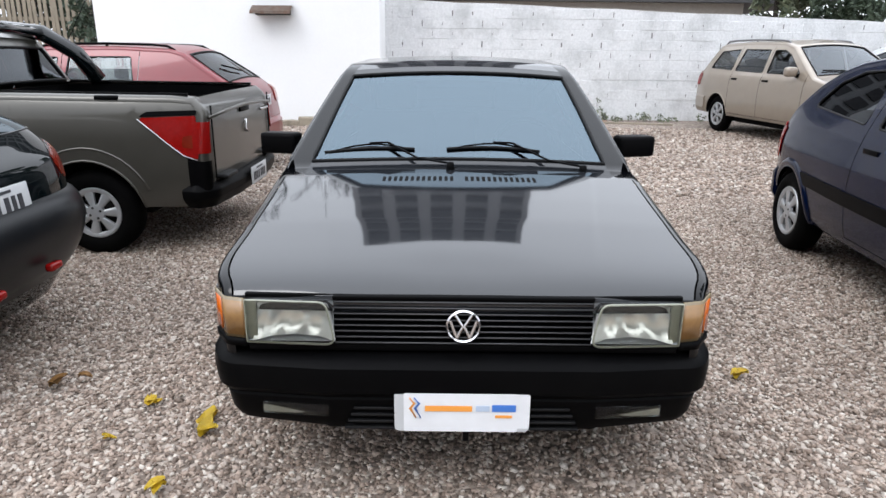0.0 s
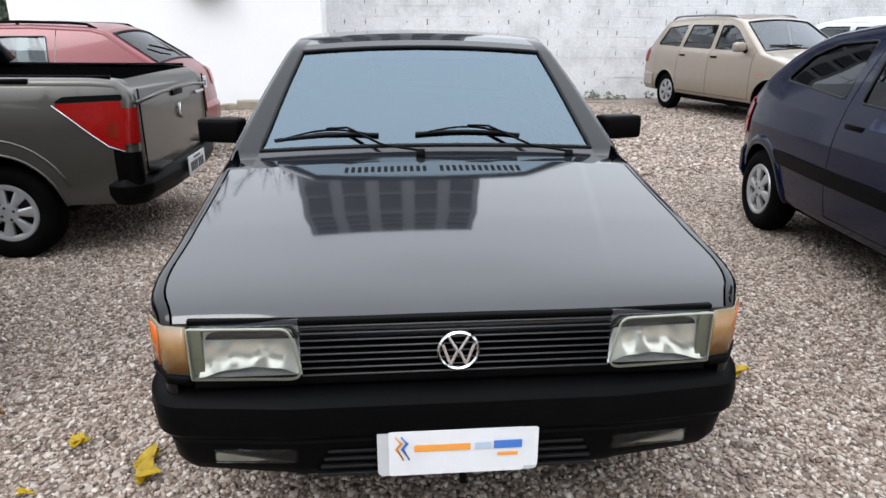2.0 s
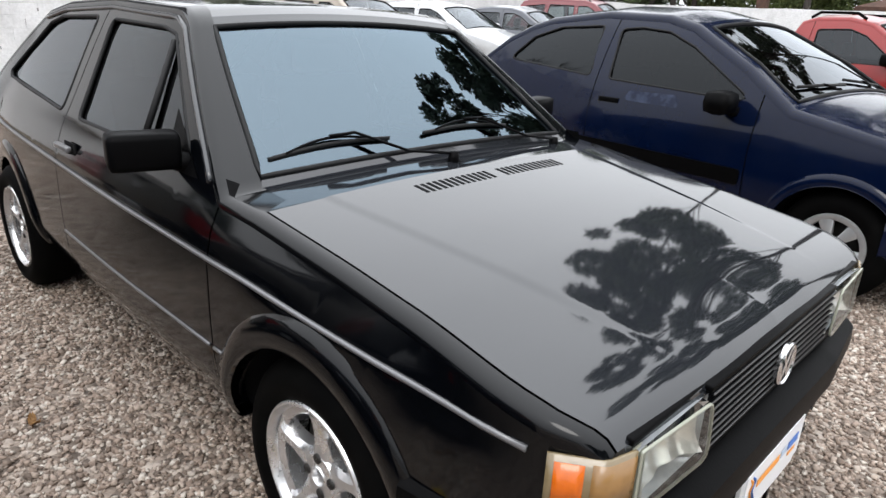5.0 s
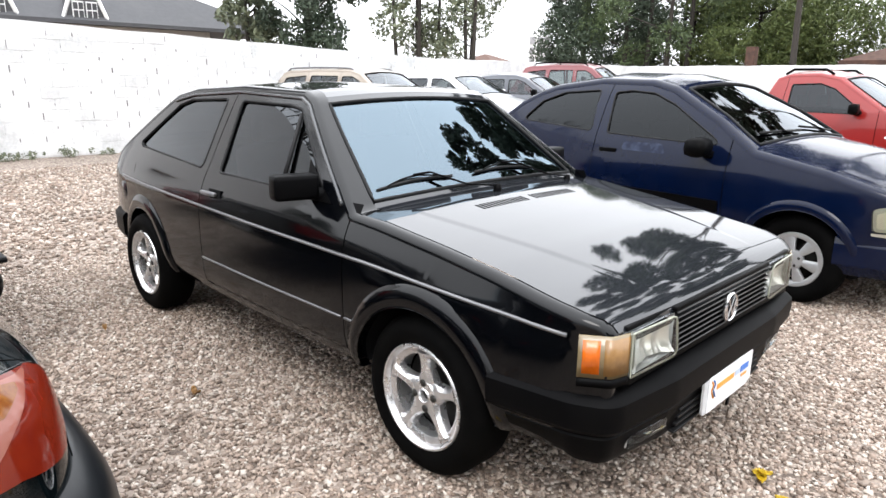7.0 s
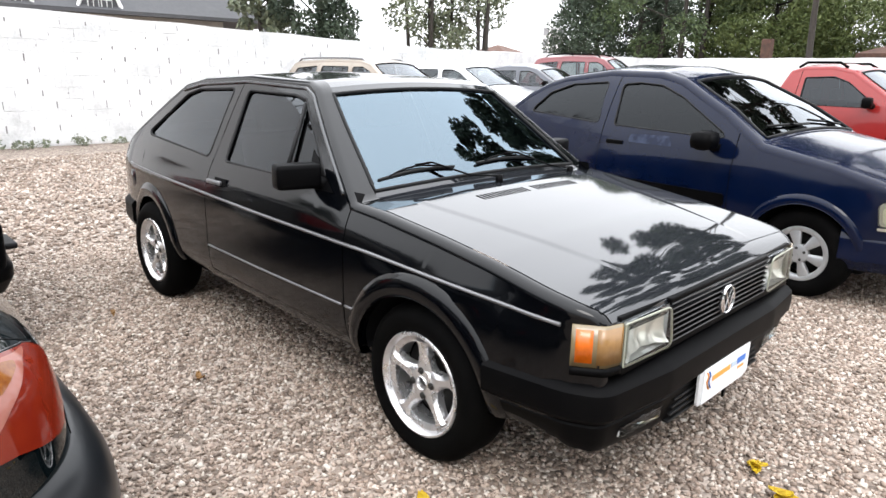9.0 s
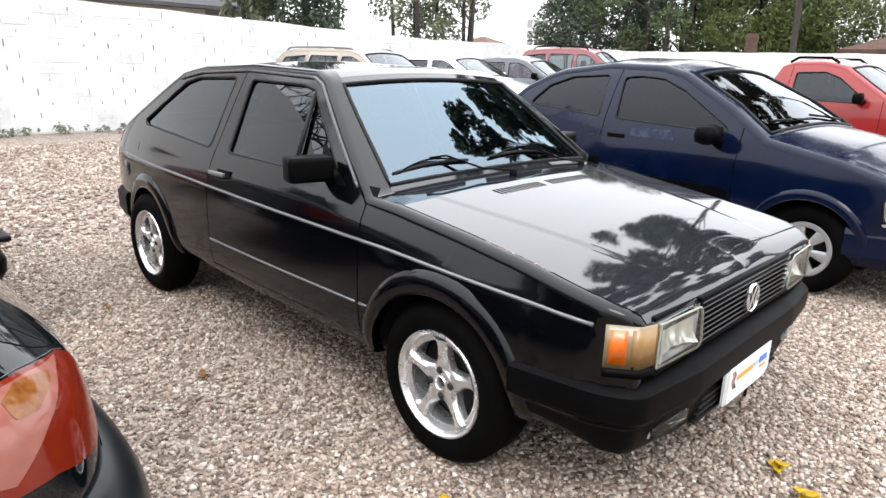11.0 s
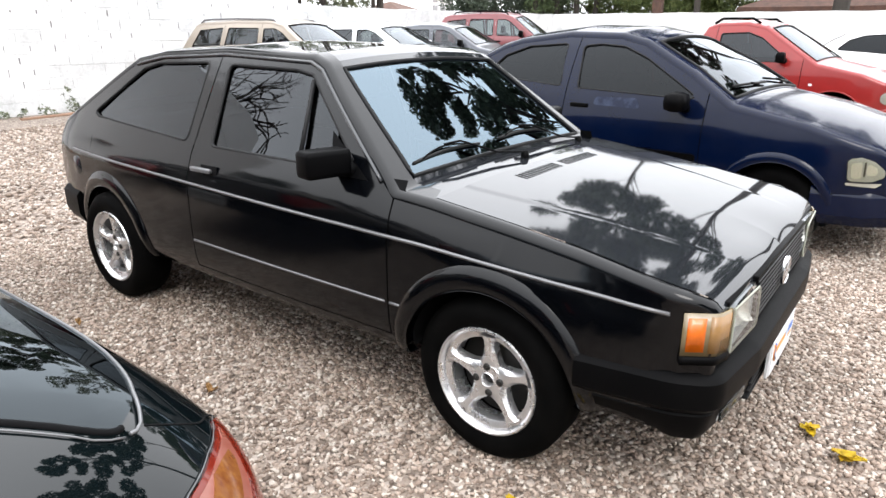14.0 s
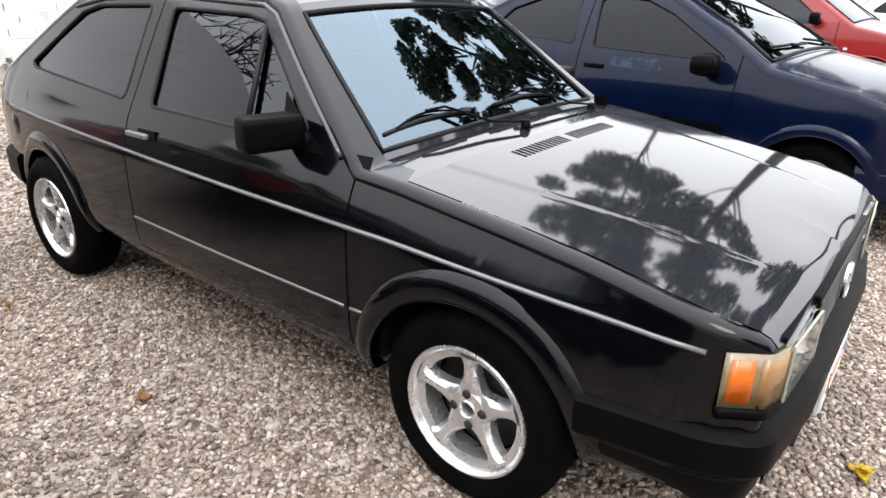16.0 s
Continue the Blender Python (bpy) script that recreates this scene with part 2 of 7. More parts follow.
M["rim_pale"] = mat("pale_lamp_rim", (0.30, 0.31, 0.25), 0.3, coat=0.3, grain=0.3, scale=40)
M["lens"] = glass("lamp_lens", (0.90, 0.90, 0.84), ior=1.45)
M["lens"].node_tree.nodes["Glossy BSDF"].inputs["Roughness"].default_value = 0.06
M["plate_white"] = mat("plate_white", (0.72, 0.73, 0.75), 0.4, grain=0.1, scale=20, dirt=0.2)
M["plate_grey"] = mat("plate_grey", (0.50, 0.51, 0.52), 0.4, grain=0.1, scale=20, dirt=0.2)
M["ink"] = mat("dark_ink", (0.03, 0.03, 0.035), 0.5)
M["ink_orange"] = mat("orange_ink", (0.75, 0.30, 0.05), 0.5)
M["ink_pale"] = mat("pale_ink", (0.42, 0.50, 0.62), 0.5)
M["ink_blue"] = mat("blue_ink", (0.05, 0.16, 0.50), 0.5)


# ---- cars: nose at y = 0, tail towards +y, wheels on z = 0 ----
class Shell:
    """The skin of a car: half width by plan and section, an outline from nose to tail, round which a strip is laid."""

    def __init__(self, plan, sec, r=0.03, shoulder=None):
        self.r, self.shoulder = r, shoulder
        ys, zs = np.linspace(-0.2, 5.2, 2701), np.linspace(0.0, 1.8, 901)
        plan, sec = np.array(plan, float), np.array(sec, float)
        self.py = hermite(ys, plan[:, 0], plan[:, 1]).tolist()
        self.pz = hermite(zs, sec[:, 0], sec[:, 1]).tolist()

    def half(self, y, z):
        a, b = (y + 0.2) * 500, z * 500
        i, j = min(2699, max(0, int(a))), min(899, max(0, int(b)))
        a, b = a - i, b - j
        w = self.py[i] * (1 - a) + self.py[i + 1] * a + self.pz[j] * (1 - b) + self.pz[j + 1] * b
        return w - self.shoulder(y, z) if self.shoulder else w

    def normal(self, y, z):
        e = 0.01
        return Vector((1, -(self.half(y + e, z) - self.half(y - e, z)) / (2 * e), -(self.half(y, z + e) - self.half(y, z - e)) / (2 * e))).normalized()


def fill2d(outer, holes=()):
    bm = bmesh.new()
    for loop in (outer, *holes):
        vs = [bm.verts.new((0, p[0], p[1])) for p in loop]
        for a, b in zip(vs, vs[1:] + vs[:1]):
            bm.edges.new((a, b))
    bmesh.ops.triangle_fill(bm, use_beauty=True, use_dissolve=False, edges=bm.edges[:], normal=(1, 0, 0))
    return bm


def cut(bm, co, no):
    bmesh.ops.bisect_plane(bm, geom=bm.verts[:] + bm.edges[:] + bm.faces[:], plane_co=co, plane_no=no, dist=1e-5)


def side_skin(sh, bm, sign, inset=0.0):
    """Bends a flat side sheet to the car's width; gives the normals."""
    ns = []
    for v in bm.verts:
        n = sh.normal(v.co.y, v.co.z)
        v.co.x = sign * (sh.half(v.co.y, v.co.z) - inset)
        ns.append((sign * n.x, n.y, n.z))
    for f in bm.faces:
        if f.normal.x * sign < 0:
            f.normal_flip()
    bm.normal_update()
    for f in bm.faces:
        if f.normal.x * sign < 0:
            f.normal_flip()
    return ns


def bottom_line(y0, y1, sill, arches):
    """The lower edge of a side from nose to tail, lifted over the wheels."""
    pts = [Vector((y0, sill))]
    for yc, zc, R in arches:
        a0 = math.asin(max(-1, min(1, (sill - zc) / R)))
        for k in range(17):
            a = math.pi - a0 + (a0 - (math.pi - a0)) * k / 16
            pts.append(Vector((yc + R * math.cos(a), zc + R * math.sin(a))))
    pts.append(Vector((y1, sill)))
    return pts


def grid_bm(rows):
    bm = bmesh.new()
    vs = [[bm.verts.new(p) for p in row] for row in rows]
    for a, b in zip(vs, vs[1:]):
        for i in range(len(a) - 1):
            bm.faces.new((a[i], a[i + 1], b[i + 1], b[i]))
    return bm


class Strip:
    """The sheet across the car, laid along the outline. Rows along it, columns across it."""

    def __init__(self, sh, segs, frame=0.05, cols=12, step=0.05):
        # segs: (tag, [(y, z), ...], crown) in order from the nose to the tail
        self.sh, self.frame = sh, frame
        pts, tags, crowns = [], [], []
        for tag, line, crown in segs:
            d = dense([Vector(p) for p in line], step)
            start = 0 if not pts else 1
            for p in d[start:]:
                pts.append(p)
                tags.append(tag)
                crowns.append(crown)
        self.pts = pts
        k = np.ones(5) / 5
        self.crown = np.convolve(np.pad(np.array(crowns), 2, mode="edge"), k, mode="valid")
        self.tags = tags
        nor = []
        for i in range(len(pts)):
            d = (pts[min(i + 1, len(pts) - 1)] - pts[max(i - 1, 0)]).normalized()
            nor.append(Vector((-d.y, d.x)))
        self.nor = nor
        self.us = [2 * k / cols - 1 for k in range(cols + 1)]

    def at(self, i, x_in, off=0.0):
        """Point of row i at distance x from the middle, on the crowned inside."""
        p, n = self.pts[i], self.nor[i]
        w = self.sh.half(p.x, p.y) - self.sh.r
        h = self.sh.r + self.crown[i] * (1 - min(1, abs(x_in) / w) ** 2) + off
        return Vector((x_in, p.x + n.x * h, p.y + n.y * h))

    def inner(self, i):
        p = self.pts[i]
        fr = self.frame(self.tags[i], p.y) if callable(self.frame) else self.frame
        return self.sh.half(p.x, p.y) - self.sh.r - fr

    def sheet(self, i0, i1, off=0.0, shrink=0.0):
        """The inside between two rows."""
        return grid_bm([[self.at(i, u * (self.inner(i) - shrink), off) for u in self.us] for i in range(i0, i1 + 1)])

    def rim(self, i0, i1, sign):
        """The edge along one side, rolled into the side sheet."""
        rows = []
        for i in range(i0, i1 + 1):
            p, n, r = self.pts[i], self.nor[i], self.sh.r
            xe = self.sh.half(p.x, p.y)
            row = [self.at(i, sign * self.inner(i))]
            for k in range(6):
                a = math.pi / 2 * (1 - k / 5)
                x, h = xe - r * (1 - math.cos(a)), r * math.sin(a)
                row.append(Vector((sign * x, p.x + n.x * h, p.y + n.y * h)))
            rows.append(row if sign < 0 else row[::-1])
        return grid_bm(rows)

    def span(self, tag):
        idx = [i for i, t in enumerate(self.tags) if t == tag]
        return max(0, idx[0] - 1), idx[-1]


def fix_up(bm, centre):
    """Turns faces away from a centre."""
    bm.normal_update()
    for f in bm.faces:
        if (f.calc_center_median() - Vector(centre)).dot(f.normal) < 0:
            f.normal_flip()
    return bm


def make_wheel(parent, x, y, R, rim_r, width, kind, steer=0.0):
    """One wheel: a hub with a tyre and a rim; x is its outer face."""
    s = -1 if x < 0 else 1
    bm = lathe([(0.001, -0.10), (rim_r * 0.8, -0.10), (rim_r * 0.8, -0.13), (0.001, -0.13)], 24)
    w = part("wheel", bm, M["dark_metal"], parent)
    w.matrix_basis = Matrix.Translation((x, y, R)) @ Matrix.Rotation(radians(steer), 4, "Z") @ (Matrix.Rotation(math.pi, 4, "Z") if s < 0 else Matrix.Identity(4))
    h = R - rim_r
    prof = [(rim_r - 0.005, -0.012), (rim_r + 0.01, -0.004), (rim_r + h * 0.35, 0.006), (rim_r + h * 0.62, 0.004), (R - 0.022, -0.008), (R - 0.006, -0.024), (R, -0.04)]
    back = [(r, -width - o) for r, o in prof[::-1]]
    part("tyre", lathe(prof + back, 48), M["tyre"], w)
    if kind == "star":
        bm = lathe([(rim_r - 0.030, -0.10), (rim_r - 0.034, -0.045), (rim_r - 0.036, -0.030), (rim_r - 0.030, -0.026), (rim_r - 0.014, -0.022), (rim_r - 0.009, -0.006), (rim_r - 0.003, 0.0), (rim_r + 0.003, -0.001), (rim_r + 0.008, -0.010)], 48)
        for k in range(5):
            a = 2 * math.pi * k / 5 + 0.02
            rot = Matrix.Rotation(a, 4, "X")
            prof = [(0.022, 0.040), (0.052, 0.039), (0.068, 0.031), (0.088, 0.0235), (0.112, 0.0195), (rim_r - 0.048, 0.020), (rim_r - 0.036, 0.027), (rim_r - 0.026, 0.042)]
            rows = []
            for rr, hw in prof:
                z0 = -0.040 + 0.016 * (rr / rim_r) ** 2
                rows.append([rot @ Vector((o, t, rr)) for t, o in ((-hw, z0 - 0.03), (-hw, z0), (-hw * 0.5, z0 + 0.012), (hw * 0.5, z0 + 0.012), (hw, z0), (hw, z0 - 0.03))])
            vs = [[bm.verts.new(p) for p in row] for row in rows]
            for a_, b_ in zip(vs, vs[1:]):
                for i in range(5):
                    bm.faces.new((a_[i], a_[i + 1], b_[i + 1], b_[i]))
        lathe([(0.058, -0.060), (0.058, -0.034), (0.052, -0.026), (0.027, -0.024), (0.024, -0.020), (0.021, -0.024), (0.020, -0.045), (0.001, -0.045)], 24, bm)
        bmesh.ops.recalc_face_normals(bm, faces=bm.faces)
        rim = part("rim", bm, M["alloy"], w, "worn five-spoke alloy rim")
        smooth_by_angle(rim, 40)
        part("hub_cap", lathe([(0.001, -0.038), (0.016, -0.038), (0.020, -0.044)], 16), M["dark_metal"], w)
        for k in range(4):
            a = 2 * math.pi * k / 4 + 0.1
            b = lathe([(0.001, -0.0215), (0.0125, -0.0215), (0.0135, -0.03)], 12)
            bmesh.ops.translate(b, vec=(0, 0.046 * math.cos(a), 0.046 * math.sin(a)), verts=b.verts)
            part("bolt", b, M["dark_metal"], w)
    else:
        n = 7 if kind == "seven" else 6
        bm = lathe([(rim_r + 0.006, -0.012), (rim_r, -0.002), (rim_r - 0.012, 0.0), (rim_r - 0.030, -0.010), (rim_r - 0.034, -0.03)], 48)
        for k in range(n):
            rot = Matrix.Rotation(2 * math.pi * (k + 0.3) / n, 4, "X")
            wd = 0.46 if kind == "seven" else 0.44
            rows = []
            for rr in (0.045, 0.08, 0.12, rim_r - 0.025):
                hw = rr * math.sin(math.pi / n) * wd + 0.006
                o = -0.004 - 0.012 * (rr / rim_r) ** 2
                rows.append([rot @ Vector((ox, t, rr)) for t, ox in ((-hw, o - 0.02), (-hw, o), (-hw * 0.6, o + 0.006), (hw * 0.6, o + 0.006), (hw, o), (hw, o - 0.02))])
            bs = grid_bm(rows)
            bmesh.ops.recalc_face_normals(bs, faces=bs.faces)
            smooth_by_angle(part("spoke", bs, M["cover"], w), 40)
        lathe([(0.062, -0.02), (0.058, 0.0), (0.045, 0.004), (0.02, 0.004), (0.001, 0.004)], 24, bm)
        bmesh.ops.recalc_face_normals(bm, faces=bm.faces)
        rim = part("wheel_cover", bm, M["cover"], w, "silver plastic wheel cover")
        smooth_by_angle(rim, 40)
        for k in range(4):
            a = math.pi * k / 2 + 0.4
            b = lathe([(0.001, 0.006), (0.0085, 0.006), (0.0095, 0.0)], 10)
            bmesh.ops.translate(b, vec=(0, 0.038 * math.cos(a), 0.038 * math.sin(a)), verts=b.verts)
            part("bolt", b, M["dark_metal"], w)
    return w


def seat(parent, x, y, z=0.42):
    bm = bmesh.new()
    box(bm, (x, y, z), (0.48, 0.5, 0.16), 0.05)
    box(bm, (x, y + 0.28, z + 0.33), (0.46, 0.12, 0.55), 0.05, Matrix.Rotation(radians(-14), 4, "X"))
    box(bm, (x, y + 0.37, z + 0.68), (0.24, 0.08, 0.15), 0.03)
    return part("seat", bm, M["cloth"], parent)


def car(name, place, spec, label, group="parked cars"):
    """Builds a car from its spec under one Empty."""
    top = thing(name, place, label, "car", group)
    sp = dict(frame=0.045, roll=0.03, sill=0.3, glass="glass_tint", screen="glass_tint", paint="black_paint", steps=0.05, doors=(), windows=(), seats=True, wheel_w=0.17, rim=0.17, kind="six")
    sp.update(spec)
    sh = Shell(sp["plan"], sp["sec"], sp["roll"], sp.get("shoulder"))
    paint, L = M[sp["paint"]], sp["length"]
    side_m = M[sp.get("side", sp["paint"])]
    st = Strip(sh, sp["top"], sp["frame"], step=sp["steps"])
    R, f, rr = sp["R"], sp["axle"][0], sp["axle"][1]
    arches = [(f, R, sp["arch"]), (rr, R, sp["arch"])]
    outline = [Vector((p.x, p.y)) for p in st.pts]
    y0, y1 = outline[0].x, outline[-1].x
    low = bottom_line(y0, y1, sp["sill"], arches)
    loop = [p for p in outline] + low[::-1]
    clean = [loop[0]]
    for p in loop[1:]:
        if (p - clean[-1]).length > 1e-3:
            clean.append(p)
    if (clean[0] - clean[-1]).length < 1e-3:
        clean.pop()
    wins = [fillet(w, sp.get("win_r", 0.03), 4, True) for w in sp["windows"]]
    for sign in (-1, 1):
        bm = fill2d(clean, wins)
        for z in np.arange(0.26, 1.5, 0.075):
            cut(bm, (0, 0, z), (0, 0, 1))
        for y in np.arange(0.08, L, 0.16):
            cut(bm, (0, y, 0), (0, 1, 0))
        gaps = []
        for a, b in sp["doors"]:
            gaps += [a, b]
        for g in sorted(set(gaps)):
            cut(bm, (0, g - 0.0035, 0), (0, 1, 0))
            cut(bm, (0, g + 0.0035, 0), (0, 1, 0))
        zdoor = sp["sill"] + 0.045
        if sp["doors"]:
            cut(bm, (0, 0, zdoor - 0.003), (0, 0, 1))
            cut(bm, (0, 0, zdoor + 0.003), (0, 0, 1))
        kill, who = [], {}
        for fc in bm.faces:
            c = fc.calc_center_median()
            if any(abs(c.y - g) < 0.0035 and c.z > zdoor - 0.003 for g in gaps):
                kill.append(fc)
                continue
            for k, (a, b) in enumerate(sp["doors"]):
                if a < c.y < b:
                    if abs(c.z - zdoor) < 0.003:
                        kill.append(fc)
                    elif c.z > zdoor:
                        who[fc] = k + 1
        bmesh.ops.delete(bm, geom=kill, context="FACES_ONLY")
        for k in range(len(sp["doors"]) + 1):
            b2 = bmesh.new()
            vm = {}
            for fc in bm.faces:
                if who.get(fc, 0) == k:
                    for v in fc.verts:
                        if v not in vm:
                            vm[v] = b2.verts.new(v.co)
                    b2.faces.new([vm[v] for v in fc.verts])
            if not b2.faces:
                b2.free()
                continue
            ns = side_skin(sh, b2, sign)
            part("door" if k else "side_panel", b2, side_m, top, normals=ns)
        bm.free()
        for w in wins:
            bw = fill2d(w)
            for z in np.arange(0.86, 1.5, 0.1):
                cut(bw, (0, 0, z), (0, 0, 1))
            ns = side_skin(sh, bw, sign, 0.012)
            g = part("side_window", bw, M[sp["glass"]], top, normals=ns)
            bt = bmesh.new()
            tube(bt, [Vector((sign * (sh.half(p.x, p.y) - 0.004), p.x, p.y)) for p in w], sp.get("seal", 0.0075), True)
            part("window_seal", bt, M["rubber"], top)
        # dark strips added behind the door gaps, so no light shows through
        for g in sorted(set(gaps)):
            zs = np.linspace(sp["sill"], sp["belt"] - 0.02, 9)
            part("door_seal", grid_bm([[Vector((sign * (sh.half(y, z) - 0.012), y, z)) for y in (g - 0.03, g, g + 0.03)] for z in zs.tolist()]), M["inner"], top)
        # arch lips and dark wheel wells
        for yc, zc, Ra in arches:
            bt = bmesh.new()
            pts = []
            for k in range(21):
                a = math.pi * (1.06 - 1.12 * k / 20)
                y, z = yc + Ra * math.cos(a), max(sp["sill"], zc + Ra * math.sin(a))
                pts.append(Vector((sign * (sh.half(y, z) + 0.0), y, z)))
            lip = sp.get("lip", 0.012)
            if sp.get("flare"):
                rows = []
                for k in range(33):
                    a = math.pi * (1.10 - 1.20 * k / 32)
                    fade = math.sin(math.pi * k / 32) ** 0.35
                    row = []
                    for rad, out in ((-0.010, -0.03), (-0.010, 0.010), (0.002, 0.017), (0.030, 0.016), (sp["flare"], 0.008), (sp["flare"] + 0.012, -0.006)):
                        rr_ = Ra + rad * (fade if rad > 0.01 else 1)
                        y, z = yc + rr_ * math.cos(a), max(sp["sill"] - 0.01, zc + rr_ * math.sin(a))
                        row.append(Vector((sign * (sh.half(y, z) + out), y, z)))
                    rows.append(row)
                bt.free()
                bt = grid_bm(rows)
                bmesh.ops.recalc_face_normals(bt, faces=bt.faces)
                fix_up(bt, (0, yc, zc))
            else:
                tube(bt, pts, lip, flat=1.0)
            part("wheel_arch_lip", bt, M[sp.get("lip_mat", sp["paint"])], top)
            rows = []
            for k in range(17):
                a = math.pi * (1.1 - 1.2 * k / 16)
                y, z = yc + (Ra + 0.006) * math.cos(a), max(sp["sill"], zc + (Ra + 0.006) * math.sin(a))
                xe = sh.half(y, max(z, 0.3)) - 0.003
                rows.append([Vector((sign * x, y, z)) for x in (xe, xe - 0.12, 0.42)])
            b = grid_bm(rows)
            b.faces.new([b.verts.new(r[-1]) for r in rows])
            part("wheel_well", b, M["inner"], top)
    # the strip: edges, bonnet, roof, glass
    def sheet(nm, i0, i1, material, off=0.0, shrink=0.0, label=""):
        b = st.sheet(i0, i1, off, shrink)
        fix_up(b, (0, L / 2, 0.5))
        return part(nm, b, material, top, label)

    parts_of = {}
    n = len(st.pts) - 1
    for sign in (-1, 1):
        b = st.rim(0, n, sign)
        fix_up(b, (0, L / 2, 0.5))
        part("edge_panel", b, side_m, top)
    for tag in dict.fromkeys(st.tags):
        i0, i1 = st.span(tag)
        if tag in ("screen", "back"):
            j0, j1 = i0 + 1, i1 - 1
            sheet(tag + "_frame_lower", i0, j0, paint)
            sheet(tag + "_frame_upper", j1, i1, paint)
            sheet("windscreen" if tag == "screen" else "rear_window", j0, j1, M[sp["screen"] if tag == "screen" else sp["glass"]], -0.004)
            loop3 = [st.at(i, -st.inner(i), 0.001) for i in range(j0, j1 + 1)]
            loop3 += [st.at(j1, u * st.inner(j1), 0.001) for u in st.us[1:-1]]
            loop3 += [st.at(i, st.inner(i), 0.001) for i in range(j1, j0 - 1, -1)]
            loop3 += [st.at(j0, -u * st.inner(j0), 0.001) for u in st.us[1:-1]]
            bt = bmesh.new()
            tube(bt, loop3, sp.get("screen_seal", 0.011), True)
            part("windscreen_seal" if tag == "screen" else "rear_window_seal", bt, M["rubber"], top)
        elif tag == "hood":
            rows, nx = [], sp.get("cols", 44)
            for i in range(i0, i1 + 1):
                w = st.inner(i) - 0.006
                row = []
                for k in range(nx + 1):
                    x = w * (2 * k / nx - 1)
                    row.append(st.at(i, x, sp["crease"](abs(x), st.pts[i].x) if "crease" in sp else 0.0))
                rows.append(row)
            b = grid_bm(rows)
            fix_up(b, (0, L / 2, 0.3))
            parts_of["bonnet"] = part("bonnet", b, paint, top)
        elif tag == "bed_cover" and sp.get("open_bed"):
            continue
        else:
            sheet({"front": "front_panel", "cowl": "cowl", "roof": "roof", "tail": "tail_panel", "boot": "boot_lid"}.get(tag, tag), i0, i1, M["plastic"] if tag == "bed_cover" else M[sp["front_mat"]] if tag == "front" and "front_mat" in sp else paint, sp.get("recess", 0.0) if tag == "front" else 0.0)
    # floor
    b = bmesh.new()
    box(b, (0, (f + rr) / 2, sp["sill"] - 0.06), (1.15, rr - f + 0.6, 0.08), 0.02)
    part("underbody", b, M["inner"], top)
    if sp["seats"]:
        ym = sp["seat_y"]
        for x in (-0.35, 0.35):
            seat(top, x, ym)
        b = bmesh.new()
        box(b, (0, ym + 1.0, 0.42), (1.15, 0.5, 0.18), 0.05)
        box(b, (0, ym + 1.3, 0.68), (1.15, 0.14, 0.5), 0.05)
        part("rear_bench", b, M["cloth"], top)
        b = bmesh.new()
        box(b, (0, ym - 0.52, sp["belt"] - 0.19), (1.15, 0.4, 0.22), 0.05)
        part("dashboard", b, M["inner"], top)
    for x in (-1, 1):
        for y in (f, rr):
            make_wheel(top, x * sp["track"], y, R, sp["rim"], sp["wheel_w"], sp["kind"])
    return top, sh, st


# ---- the ground, the walls and the white building ----
def ground_material():
    m = bpy.data.materials.new("gravel_ground")
    m.use_nodes = True
    nd, ln = nodes_of(m)
    b = nd["Principled BSDF"]
    b.inputs["Roughness"].default_value = 0.85
    tc = nd.new("ShaderNodeTexCoord")
    vo = nd.new("ShaderNodeTexVoronoi")
    vo.inputs["Scale"].default_value = 38
    ln.new(tc.outputs["Object"], vo.inputs["Vector"])
    cr = nd.new("ShaderNodeValToRGB")
    e = cr.color_ramp.elements
    e[0].color, e[1].color = (0.10, 0.076, 0.06, 1), (0.46, 0.40, 0.345, 1)
    for p, c in ((0.3, (0.20, 0.157, 0.126, 1)), (0.6, (0.285, 0.228, 0.186, 1)), (0.8, (0.355, 0.295, 0.25, 1))):
        x = e.new(p)
        x.color = c
    sep = nd.new("ShaderNodeSeparateColor")
    ln.new(vo.outputs["Color"], sep.inputs["Color"])
    ln.new(sep.outputs["Red"], cr.inputs["Fac"])
    n = nd.new("ShaderNodeTexNoise")
    n.inputs["Scale"].default_value, n.inputs["Detail"].default_value = 0.7, 6
    ln.new(tc.outputs["Object"], n.inputs["Vector"])
    mr = nd.new("ShaderNodeMapRange")
    mr.inputs["To Min"].default_value, mr.inputs["To Max"].default_value = 0.64, 1.02
    ln.new(n.outputs["Fac"], mr.inputs["Value"])
    mx = nd.new("ShaderNodeVectorMath")
    mx.operation = "SCALE"
    ln.new(cr.outputs["Color"], mx.inputs[0])
    ln.new(mr.outputs["Result"], mx.inputs["Scale"])
    ln.new(mx.outputs["Vector"], b.inputs["Base Color"])
    bp = nd.new("ShaderNodeBump")
    bp.inputs["Strength"].default_value, bp.inputs["Distance"].default_value = 0.9, 0.02
    bp.invert = True
    ln.new(vo.outputs["Distance"], bp.inputs["Height"])
    ln.new(bp.outputs["Normal"], b.inputs["Normal"])
    return m


M["gravel"] = ground_material()
M["whitewash"] = mat("whitewashed_blocks", (0.80, 0.805, 0.81), 0.9, grain=0.34, scale=22, bump=1.0, dirt=0.8, dirt_col=(0.34, 0.35, 0.35), dirt_scale=1.9, world_space=True)
M["plaster"] = mat("white_plaster", (0.80, 0.80, 0.80), 0.8, grain=0.05, scale=20, bump=0.08, dirt=0.2, dirt_col=(0.6, 0.58, 0.56), dirt_scale=0.8)

